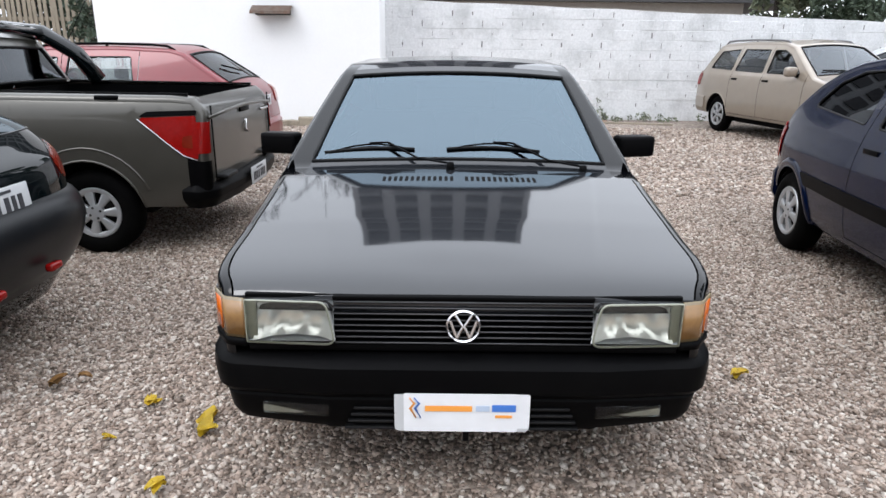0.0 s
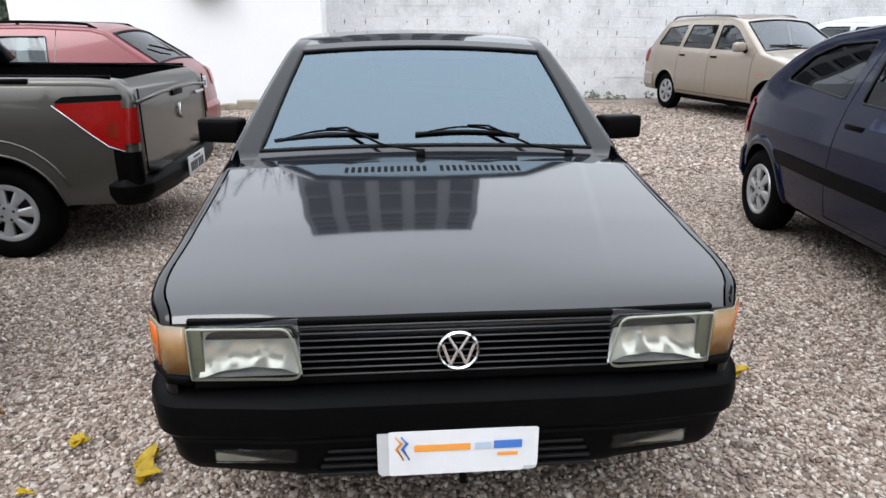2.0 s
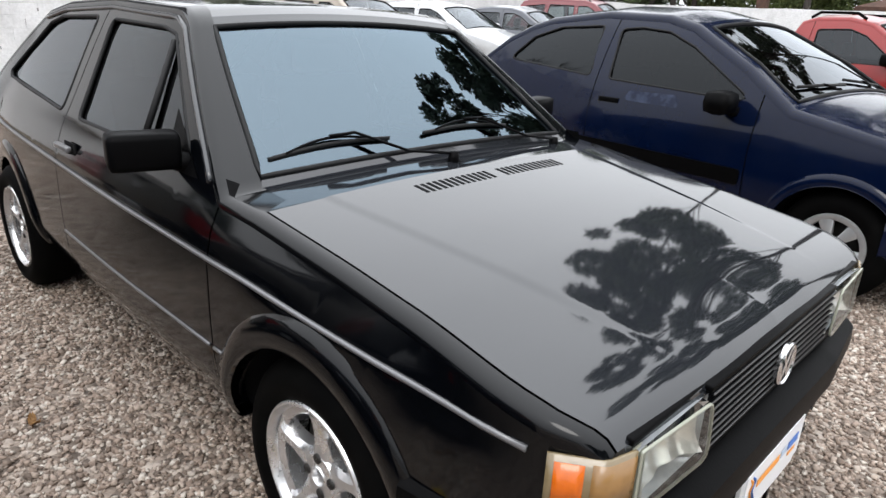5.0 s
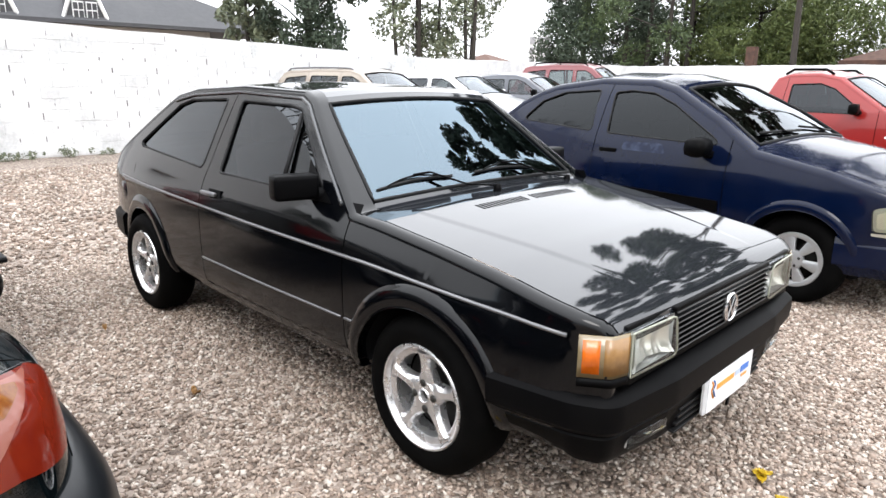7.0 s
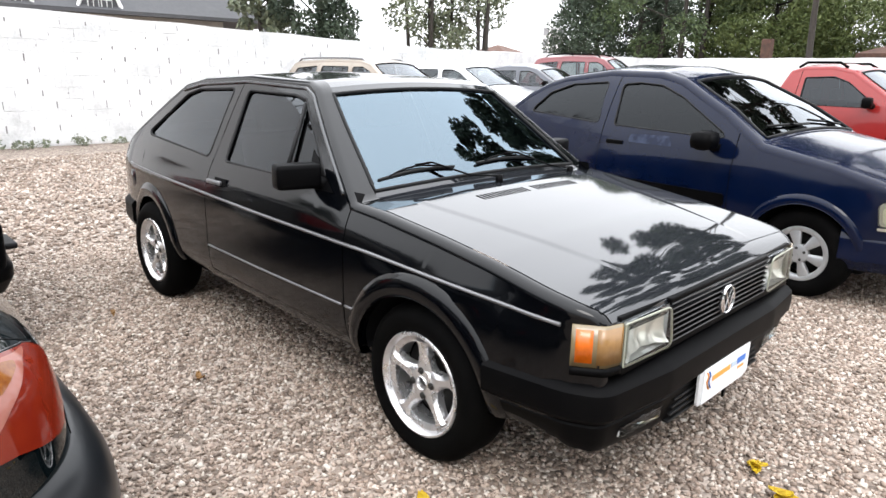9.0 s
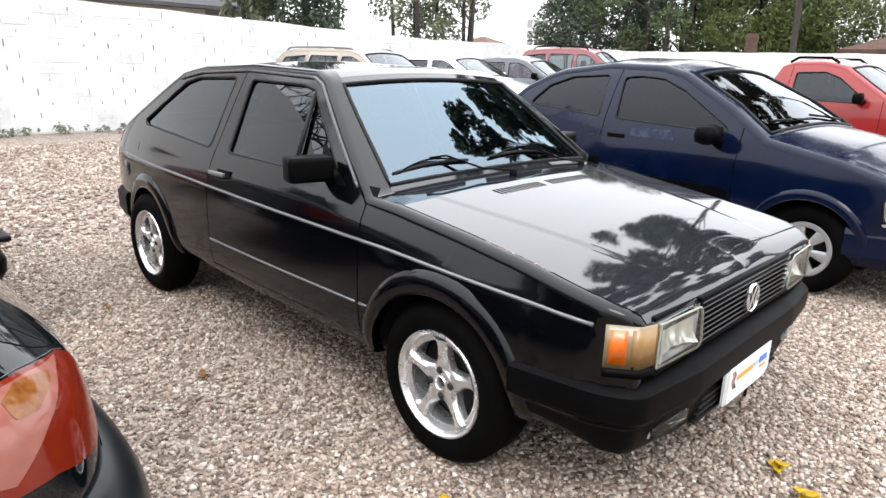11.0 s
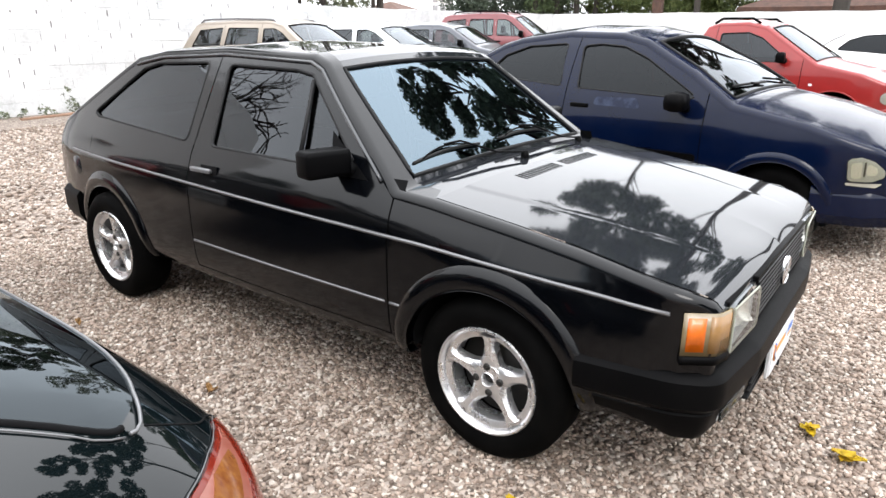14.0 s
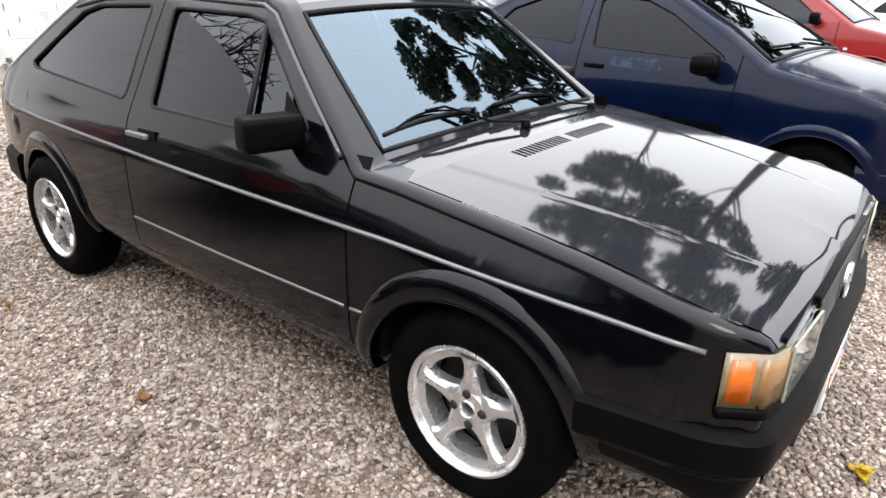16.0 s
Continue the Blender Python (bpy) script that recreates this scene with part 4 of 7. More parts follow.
        bm = fill2d([(1.27, 0.885), (1.45, 0.885), (1.50, 1.03)])
        side_skin(sh, bm, s, -0.004)
        part("mirror_base", bm, M["plastic"], mir)
    # wipers: arm, blade and pivot
    n0 = Vector((0, -0.607, 0.794))
    for px, py, pz, bx0, bx1 in ((-0.035, 1.060, 0.893, -0.585, -0.19), (0.53, 1.095, 0.878, -0.05, 0.355)):
        bm = lathe([(0.001, 0.022), (0.014, 0.02), (0.018, 0.0), (0.018, -0.02)], 12)
        bmesh.ops.rotate(bm, matrix=Matrix.Rotation(radians(-90), 3, "Y"), verts=bm.verts)
        bmesh.ops.translate(bm, vec=(px, py, pz), verts=bm.verts)
        wip = part("wiper", bm, M["plastic"], top)

        def on_glass(x, y, off):
            z = 0.866 + (y - 1.188) * 0.7645
            return Vector((x, y, z)) + n0 * (off + 0.026 + 0.035 * (1 - (x / 0.62) ** 2))

        mid = (bx0 + bx1) / 2
        bm = bmesh.new()
        tube(bm, [Vector((px, py, pz + 0.015)), on_glass(px - 0.14, 1.165, 0.035), on_glass(mid + 0.08, 1.245, 0.03), on_glass(mid, 1.250, 0.024)], 0.0065, flat=0.7)
        part("arm", bm, M["plastic"], wip)
        bm = bmesh.new()
        tube(bm, [on_glass(bx0 + (bx1 - bx0) * k / 8, 1.225 + 0.010 * math.sin(math.pi * k / 8), 0.012) for k in range(9)], 0.0065)
        part("blade", bm, M["rubber"], wip)
        bm = bmesh.new()
        tube(bm, [on_glass(bx0 + 0.05 + (bx1 - bx0 - 0.1) * k / 8, 1.228 + 0.022 * math.sin(math.pi * k / 8), 0.016) for k in range(9)], 0.004)
        part("blade_frame", bm, M["plastic"], wip)
    # louvre slots in the bonnet
    i0, i1 = st.span("hood")
    for s in (-1, 1):
        for k in range(13):
            x = s * (0.030 + 0.0225 * k)
            bm = bmesh.new()
            iv = min(range(i0, i1 + 1), key=lambda i: abs(st.pts[i].x - 0.922))
            c = st.at(iv, x, 0.0026)
            box(bm, c, (0.0125, 0.054, 0.0028), 0.001, Matrix.Rotation(radians(8.0), 4, "X"))
            part("vent_slot", bm, M["inner"], top)
    for s in (-1, 1):
        # side strips
        ys = [0.30 + 0.1 * k for k in range(33)]
        for nm, y_from, y_to, zf, rr_, mm in (("side_moulding", 0.20, 3.50, lambda y: 0.718 - 0.062 * max(0, (1.0 - y)) + 0.018 * max(0, y - 1.0), 0.0065, "trim"), ("lower_strip", 1.09, 1.138, lambda y: 0.481, 0.005, "trim"), ("lower_strip", 1.16, 2.315, lambda y: 0.481 + 0.001 * (y - 1.16), 0.005, "trim")):
            bm = bmesh.new()
            k = max(3, int((y_to - y_from) / 0.08))
            pts = [Vector((s * (sh.half(y, zf(y)) + 0.001), y, zf(y))) for y in np.linspace(y_from, y_to, k)]
            tube(bm, pts, rr_, flat=1.0)
            part(nm, bm, M[mm], top)
        # rain gutter along the roof and pillar
        bm = bmesh.new()
        g = []
        for i, p in enumerate(st.pts):
            if st.tags[i] in ("screen", "roof") and p.x > 1.2:
                g.append(Vector((s * (sh.half(p.x, p.y) + 0.004), p.x, p.y - 0.004)))
        tube(bm, g, 0.009)
        part("rain_gutter", bm, M["black_paint"], top)
        # quarter light divider
        bm = bmesh.new()
        tube(bm, [Vector((s * (sh.half(y, z) + 0.002), y, z)) for y, z in ((1.628, 0.905), (1.655, 1.05), (1.684, 1.195))], 0.010)
        part("window_divider", bm, M["rubber"], top)
        # handle
        bm = bmesh.new()
        x = s * (sh.half(2.17, 0.81) + 0.001)
        box(bm, (x, 2.165, 0.806), (0.006, 0.105, 0.058), 0.002)
        hd = part("door_handle", bm, M["inner"], top)
        bm = bmesh.new()
        box(bm, (x + s * 0.014, 2.205, 0.813), (0.020, 0.135, 0.020), 0.006)
        part("lever", bm, M["trim"], hd)
        # tail lamps and the rear bumper's end
        pl = dense(fillet([(0.42, 3.80), (0.585, 3.785, 0.03), (0.622, 3.745)], 0.03, 5), 0.04)
        pl = [Vector((p.x * s, p.y)) for p in pl]
        if s > 0:
            pl = pl[::-1]
        part("tail_lamp", plan_band(pl, 0.62, 0.80, 0.03), M["red_lens"], top, "red and clear tail lamp")
    plan = fillet([(0.735, 3.50), (0.692, 3.76, 0.06), (0.4, 3.85, 0.3), (-0.4, 3.85, 0.3), (-0.692, 3.76, 0.06), (-0.735, 3.50)], 0.1, 6)
    b = part("rear_bumper", sweep(dense(plan, 0.08), [(-0.1, 0.345), (-0.02, 0.345), (0.005, 0.395), (0.006, 0.50), (-0.015, 0.525), (-0.1, 0.53)]), M["plastic"], top)
    smooth_by_angle(b, 50)
    bm = lathe([(0.001, 0.006), (0.042, 0.006), (0.048, 0.001), (0.054, 0.002), (0.054, -0.01)], 28)
    bmesh.ops.rotate(bm, matrix=Matrix.Rotation(math.pi, 3, "Z"), verts=bm.verts)
    bmesh.ops.translate(bm, vec=(-sh.half(3.455, 0.674) - 0.001, 3.455, 0.674), verts=bm.verts)
    part("fuel_cap", bm, M["black_paint"], top)
    # steering wheel
    bm = bmesh.new()
    tube(bm, [Vector((0.35 + 0.18 * math.cos(a), 1.62 + 0.07 * math.sin(a), 0.86 + 0.17 * math.sin(a))) for a in np.linspace(0, 2 * math.pi, 25)[:-1]], 0.014, True)
    tube(bm, [Vector((0.17, 1.62, 0.86)), Vector((0.35, 1.60, 0.84)), Vector((0.53, 1.62, 0.86))], 0.02)
    part("steering_wheel", bm, M["plastic"], top)


gol_details(gol, gsh, gst)


# ---- details that other cars share ----
def side_patch(name, top, sh, loop, material, off=0.004, thick=0.012, signs=(-1, 1), label="", r=0.02):
    """A raised patch on a car's side, bent to it."""
    out = []
    for s in signs:
        bm = fill2d(fillet(loop, r, 4, True))
        ys = [p[0] for p in loop]
        for y in np.arange(min(ys) + 0.1, max(ys), 0.1):
            cut(bm, (0, y, 0), (0, 1, 0))
        ext = bmesh.ops.extrude_face_region(bm, geom=bm.faces[:])
        moved = {v for v in ext["geom"] if isinstance(v, bmesh.types.BMVert)}
        for v in bm.verts:
            v.co.x = s * (sh.half(v.co.y, v.co.z) + (off if v in moved else off - thick))
        bmesh.ops.recalc_face_normals(bm, faces=bm.faces)
        o = part(name, bm, material, top, label)
        smooth_by_angle(o, 40)
        out.append(o)
    return out


def mirrors(top, sh, y, z, material, size=(0.19, 0.11, 0.13), r=0.04):
    for s in (-1, 1):
        x = sh.half(y, z)
        bm = bmesh.new()
        box(bm, (s * (x + 0.03 + size[0] / 2), y + 0.02, z + 0.03), size, r, Matrix.Rotation(radians(-8 * s), 4, "Z"))
        m = part("door_mirror", bm, material, top)
        bm = bmesh.new()
        box(bm, (s * (x + 0.01), y, z - 0.02), (0.09, 0.05, 0.05), 0.015)
        part("mirror_arm", bm, M["plastic"], m)


def handles(top, sh, ys, z, material):
    for s in (-1, 1):
        for y in ys:
            x = sh.half(y, z)
            bm = bmesh.new()
            box(bm, (s * (x + 0.004), y, z), (0.012, 0.15, 0.03), 0.005)
            part("door_handle", bm, material, top)


def plate(top, y, z, facing=1, w=0.40, tilt=0.0, name="number_plate"):
    """A grey plate with plain dark bars for its writing."""
    bm = bmesh.new()
    box(bm, (0, 0, 0), (w, 0.008, 0.13), 0.003)
    p = part(name, bm, M["plate_grey"], top)
    p.location = (0, y, z)
    p.rotation_euler = (radians(tilt), 0, 0)
    for k, (x, bw) in enumerate(((-0.13, 0.035), (-0.085, 0.03), (-0.04, 0.035), (0.02, 0.03), (0.065, 0.03), (0.11, 0.03), (0.15, 0.03))):
        text_bar("bar", p, (x, facing * 0.006, -0.008), (bw * 0.8, 0.062), M["ink"], 0.003)
    text_bar("bar", p, (0, facing * 0.006, 0.045), (0.16, 0.012), M["ink"], 0.003)
    return p


def roof_rails(top, sh, y0, y1, z, material, h=0.06):
    for s in (-1, 1):
        x = s * (sh.half((y0 + y1) / 2, z) - 0.04)
        bm = bmesh.new()
        pts = [Vector((x, y0, z)), Vector((x, y0 + 0.08, z + h * 0.8)), Vector((x, y0 + 0.25, z + h)), Vector((x, (y0 + y1) / 2, z + h * 1.15)), Vector((x, y1 - 0.25, z + h)), Vector((x, y1 - 0.08, z + h * 0.8)), Vector((x, y1, z))]
        tube(bm, pts, 0.016)
        tube(bm, [Vector((x, (y0 + y1) / 2, z - 0.02)), Vector((x, (y0 + y1) / 2, z + h * 1.15))], 0.016)
        part("roof_rail", bm, material, top)


def wrap_lamp(name, top, sh, st, z0, z1, reach, y_front, material, label="", inner=0.10, slope=0.06):
    """A lamp that follows the skin: a patch on the side and one round the rolled rear edge, on both sides."""
    i0, i1 = st.span("tail")
    idx = [i for i in range(i0, i1 + 1) if z0 <= st.pts[i].y <= z1]
    for s in (-1, 1):
        rows = []
        for i in idx:
            p, n, r = st.pts[i], st.nor[i], sh.r
            xe = sh.half(p.x, p.y)
            row = [st.at(i, s * (st.inner(i) - inner), 0.005), st.at(i, s * (st.inner(i) - inner / 2), 0.006), st.at(i, s * st.inner(i), 0.006)] if inner > 0 else []
            for k in range(7):
                a = math.pi / 2 * (1 - k / 6)
                x, h = xe - r * (1 - math.cos(a)) + 0.006 * math.cos(a), r * math.sin(a) + 0.006 * math.sin(a)
                row.append(Vector((s * x, p.x + n.x * h, p.y + n.y * h)))
            for k in range(1, 6):
                yf = y_front[0] + (y_front[1] - y_front[0]) * (p.y - z0) / (z1 - z0)
                y = p.x - (p.x - min(yf, p.x - 0.01)) * k / 5
                row.append(Vector((s * (sh.half(y, p.y) + 0.006), y, p.y)))
            rows.append(row)
        b = grid_bm(rows)
        fix_up(b, (0, st.pts[i0].x - 1.2, 0.6))
        bmesh.ops.solidify(b, geom=b.faces[:], thickness=-0.006)
        o = part(name, b, material, top, label)
        smooth_by_angle(o, 50)


def wipers(top, pts):
    for a, b, c, n in pts:
        a, b, c, n = Vector(a), Vector(b), Vector(c), Vector(n)
        bm = bmesh.new()
        tube(bm, [a, a.lerp((b + c) / 2, 0.5) + n * 0.03, (b + c) / 2 + n * 0.02], 0.009)
        w = part("wiper", bm, M["plastic"], top)
        bm = bmesh.new()
        tube(bm, [b + n * 0.012, (b + c) / 2 + n * 0.016, c + n * 0.012], 0.009)
        part("blade", bm, M["rubber"], w)


def screen_point(st, tag, v, u, off=0.0):
    i0, i1 = st.span(tag)
    i = int(round(i0 + (i1 - i0) * v))
    return st.at(i, u * st.inner(i), off)


def front_face(top, sh, st, z=(0.52, 0.66), x=(0.45, 0.60), y_back=0.30, grille=True, body=None, grille_w=0.5, y_end=0.5, bz=(0.28, 0.50), lamps=True):
    # headlamps follow the skin round the front corners
    i0, i1 = st.span("front")
    for s in (-1, 1) if lamps else ():
        hl = None
        for nm, off, mm in (("headlamp", 0.004, "lamp_chrome"), ("lens", 0.011, "lens")):
            rows = []
            nz = 7
            idx = [i for i in range(i0, i1 + 1)]
            zs = [st.pts[i].y for i in idx]
            for k in range(nz + 1):
                z_ = z[0] + (z[1] - z[0]) * k / nz
                f_ = np.interp(z_, zs, idx)
                a_ = int(f_)
                b_ = min(a_ + 1, i1)
                t_ = f_ - a_
                narrow = 0.05 * abs(2 * k / nz - 1) ** 3
                row = []
                for u in np.linspace(x[0] + narrow, 1.0, 6):
                    pa, pb = st.at(a_, s * st.inner(a_) * u, off), st.at(b_, s * st.inner(b_) * u, off)
                    row.append(pa.lerp(pb, t_))
                p, n, r = st.pts[a_].lerp(st.pts[b_], t_), st.nor[a_], sh.r
                xe = sh.half(p.x, p.y)
                for q in range(5):
                    a = math.pi / 2 * (1 - q / 4)
                    h = (r + off) * math.sin(a)
                    row.append(Vector((s * (xe - r * (1 - math.cos(a)) + off * math.cos(a)), p.x + n.x * h, p.y + n.y * h)))
                for q in range(1, 5):
                    y = p.x + (y_back - narrow - p.x) * q / 4
                    row.append(Vector((s * (sh.half(y, p.y) + off), y, p.y)))
                rows.append(row)
            b = grid_bm(rows)
            fix_up(b, (0, 1.2, 0.5))
            o = part(nm, b, M[mm], hl or top, "clear rounded headlamp" if hl is None else "")
            hl = hl or o
        mid = 0.5 * (z[0] + z[1])
        f_ = int(np.interp(mid, zs, idx))
        for u, rad in ((0.62, 0.30), (0.93, 0.36)):
            c = st.at(f_, s * st.inner(f_) * u, 0.006)
            bm = lathe([(0.001, -0.006), (0.5, -0.004), (0.85, 0.001), (1.0, 0.004)], 18)
            bmesh.ops.scale(bm, vec=(1, rad * (z[1] - z[0]), rad * (z[1] - z[0])), verts=bm.verts)
            bmesh.ops.rotate(bm, matrix=Matrix.Rotation(radians(-90 + 28 * s), 3, "Z"), verts=bm.verts)
            bmesh.ops.translate(bm, vec=c, verts=bm.verts)
            part("reflector", bm, M["reflector"], hl)
    if grille:
        bm = bmesh.new()
        box(bm, (0, 0.055, (z[0] + z[1]) / 2), (grille_w, 0.03, (z[1] - z[0]) * 0.6), 0.01)
        part("grille", bm, M["inner"], top)
    plan = fillet([(-sh.half(y_end, 0.45), y_end), (-sh.half(0.2, 0.45) - 0.01, 0.2), (-sh.half(0.05, 0.45) + 0.03, 0.02), (-0.3, -0.03), (0.3, -0.03), (sh.half(0.05, 0.45) - 0.03, 0.02), (sh.half(0.2, 0.45) + 0.01, 0.2), (sh.half(y_end, 0.45), y_end)], 0.15, 6)
    b = part("front_bumper", sweep(dense(plan, 0.08), fillet([(-0.12, bz[0]), (-0.03, bz[0]), (0.004, bz[0] + 0.07), (0.006, bz[1] - 0.05), (-0.02, bz[1]), (-0.12, bz[1])], 0.02, 3, True)), body or M["plastic"], top)
    smooth_by_angle(b, 50)


def rear_face(top, sh, L, y_start, material, bz=(0.30, 0.56), out=0.02, width=None):
    w = width or sh.half(L - 0.2, 0.45)
    plan = fillet([(sh.half(y_start, 0.45) + 0.004, y_start), (w + 0.002, L - 0.15), (w - 0.10, L - 0.04), (0.3, L), (-0.3, L), (-w + 0.10, L - 0.04), (-w - 0.002, L - 0.15), (-sh.half(y_start, 0.45) - 0.004, y_start)], 0.15, 6)
    b = part("rear_bumper", sweep(dense(plan, 0.08), fillet([(-0.14, bz[0]), (-0.04 + out, bz[0]), (out, bz[0] + 0.07), (out + 0.004, bz[1] - 0.05), (out - 0.03, bz[1]), (-0.14, bz[1])], 0.02, 3, True)), material, top)
    smooth_by_angle(b, 50)
    return b


# blue hatchback
mirrors(blue, bsh, 1.33, 0.90, M["plastic"], (0.20, 0.15, 0.125), 0.055)
handles(blue, bsh, (2.15,), 0.845, M["plastic"])
front_face(blue, bsh, bst, z=(0.51, 0.668), body=M["blue_paint"], bz=(0.24, 0.48), lamps=False)
for s in (-1, 1):
    lamp = side_patch("headlamp", blue, bsh, [(0.335, 0.655), (0.32, 0.525), (0.20, 0.53), (0.145, 0.56), (0.15, 0.60), (0.205, 0.65), (0.27, 0.672)], M["lamp_chrome"], 0.004, 0.05, (s,), "clear rounded headlamp", 0.03)[0]
    side_patch("reflector", lamp, bsh, [(0.315, 0.63), (0.305, 0.545), (0.255, 0.545), (0.26, 0.65)], M["reflector"], 0.006, 0.004, (s,), r=0.02)
    side_patch("reflector", lamp, bsh, [(0.235, 0.64), (0.235, 0.565), (0.18, 0.57), (0.185, 0.615)], M["reflector"], 0.006, 0.004, (s,), r=0.02)
    side_patch("bulb_shield", lamp, bsh, [(0.25, 0.645), (0.247, 0.56), (0.238, 0.56), (0.241, 0.645)], M["dark_metal"], 0.008, 0.004, (s,), r=0.002)
    side_patch("lens", lamp, bsh, [(0.338, 0.658), (0.322, 0.522), (0.198, 0.527), (0.142, 0.558), (0.147, 0.602), (0.203, 0.653), (0.27, 0.675)], M["lens"], 0.013, 0.003, (s,), "", 0.03)
    side_patch("front_indicator", blue, bsh, [(0.33, 0.515), (0.325, 0.50), (0.18, 0.495), (0.15, 0.52)], M["amber_pale"], 0.003, 0.006, (s,), r=0.004)
wrap_lamp("tail_lamp", blue, bsh, bst, 0.62, 0.86, 0, (3.52, 3.48), M["red_lens"], "rounded red tail lamp")
side_patch("side_moulding", blue, bsh, [(1.22, 0.50), (2.95, 0.52), (2.95, 0.60), (1.22, 0.585)], M["plastic"], 0.010, 0.02, r=0.02)
rear_face(blue, bsh, 3.70, 3.50, M["blue_paint"], (0.28, 0.55))
wipers(blue, [((-0.05, 1.09, 0.975), screen_point(bst, "screen", 0.16, -0.85), screen_point(bst, "screen", 0.10, -0.1), (0, -0.5, 0.86)), ((0.5, 1.1, 0.965), screen_point(bst, "screen", 0.16, 0.0), screen_point(bst, "screen", 0.10, 0.75), (0, -0.5, 0.86))])
side_patch("faded_patch", blue, bsh, [(1.66, 0.85), (2.04, 0.855), (2.02, 0.915), (1.70, 0.92)], mat("faded_blue_paint", (0.004, 0.009, 0.032), 0.25, spec=0.12, coat=0.2, grain=0.5, scale=30, dirt=0.75, dirt_col=(0.055, 0.075, 0.13), dirt_scale=13), 0.0008, 0.003, (-1,), r=0.03)
plate(blue, -0.045, 0.36, -1)

# black car whose tail is near the lane

class RoundShell:
    """The skin of a rounded car: level outlines, each a long superellipse, stacked from the sill to the roof."""

    levels = [0.20, 0.32, 0.45, 0.62, 0.75, 0.85, 0.93, 1.0, 1.08, 1.2, 1.30]
    width = [0.69, 0.745, 0.775, 0.798, 0.809, 0.802, 0.775, 0.733, 0.669, 0.563, 0.434]
    tail = [3.56, 3.62, 3.655, 3.68, 3.669, 3.651, 3.592, 3.519, 3.349, 3.034, 2.757]
    nose = [0.10, 0.05, 0.02, 0.10, 0.42, 0.85, 1.10, 1.22, 1.36, 1.58, 1.80]
    y_rear, y_front, n, m = 2.30, 1.90, 5.47, 4.0
    r = 0.02

    def __init__(self):
        zs, k = np.linspace(0.2, 1.3, 551), np.hanning(27)
        self.table = [np.convolve(np.pad(hermite(zs, self.levels, v), 13, mode="reflect", reflect_type="odd"), k / k.sum(), mode="valid").tolist() for v in (self.width, self.tail, self.nose)]

    def knots(self, z):
        a = min(549.999, max(0.0, (z - 0.2) * 500))
        i = int(a)
        return [v[i] + (v[i + 1] - v[i]) * (a - i) for v in self.table]

    def at(self, deg, z, off=0.0, front=False, grow=1.0):
        """Point at an angle from the middle of the tail (or nose) to the side."""
        def raw(d, zz):
            w, t, f = self.knots(zz)
            e = 2 / (self.m if front else self.n)
            sx, cy = math.sin(radians(d)), math.cos(radians(d))
            x = math.copysign(abs(sx) ** e, sx) * w * grow
            base, end = (self.y_front, f) if front else (self.y_rear, t)
            return Vector((x, base + (end - base) * max(0.0, cy) ** e * grow, zz))
        p = raw(deg, z)
        if off:
            g = max(-89.0, min(89.0, deg if abs(deg) > 2 else 2.0 if deg >= 0 else -2.0))
            n = (raw(g + 0.5, z) - raw(g - 0.5, z)).cross(raw(g, z + 0.004) - raw(g, z - 0.004)).normalized()
            if n.y * (-1 if front else 1) + n.x * (1 if deg > 0 else -1) * 0.5 < 0:
                n = -n
            p = p + n * off
        return p

    def half(self, y, z):
        w, t, f = self.knots(z)
        if y > self.y_rear:
            return w * max(0.0, 1 - min(1, (y - self.y_rear) / (t - self.y_rear)) ** self.n) ** (1 / self.n)
        if y < self.y_front:
            return w * max(0.0, 1 - min(1, (self.y_front - y) / (self.y_front - f)) ** self.m) ** (1 / self.m)
        return w

    def ring(self, z, step=1.5):
        k = int(90 / step)
        q = [self.at(i * step, z) for i in range(k + 1)]
        w = self.knots(z)[0]
        q += [Vector((w, y, z)) for y in (2.2, 2.1, 2.0)]
        q += [self.at(90 - i * 3, z, front=True) for i in range(31)]
        return q + [Vector((-p.x, p.y, p.z)) for p in q[-2:0:-1]]


def inside(p, loop):
    c = False
    for (x0, y0), (x1, y1) in zip(loop, loop[1:] + loop[:1]):
        if (y0 > p[1]) != (y1 > p[1]) and p[0] < (x1 - x0) * (p[1] - y0) / (y1 - y0) + x0:
            c = not c
    return c


def round_patch(name, parent, sh, loop, material, off=0.004, thick=0.012, label="", r=0.02, front=False, signs=(-1, 1), fine=0.02):
    """A patch bent to the rounded skin; its outline in degrees and height."""
    for s in signs:
        bm = fill2d(fillet([(d / 100, z) for d, z in loop], r, 5, True))
        us, zs = [p[0] / 100 for p in loop], [p[1] for p in loop]
        for u in np.arange(min(us) + fine, max(us), fine):
            cut(bm, (0, u, 0), (0, 1, 0))
        for z in np.arange(min(zs) + 0.02, max(zs), 0.02):
            cut(bm, (0, 0, z), (0, 0, 1))
        ext = bmesh.ops.extrude_face_region(bm, geom=bm.faces[:])
        moved = {v for v in ext["geom"] if isinstance(v, bmesh.types.BMVert)}
        for v in bm.verts:
            p = sh.at(v.co.y * 100, v.co.z, off if v in moved else off - thick, front)
            v.co = (s * p.x, p.y, p.z)
        bmesh.ops.recalc_face_normals(bm, faces=bm.faces)
        smooth_by_angle(part(name, bm, material, parent, label), 45)


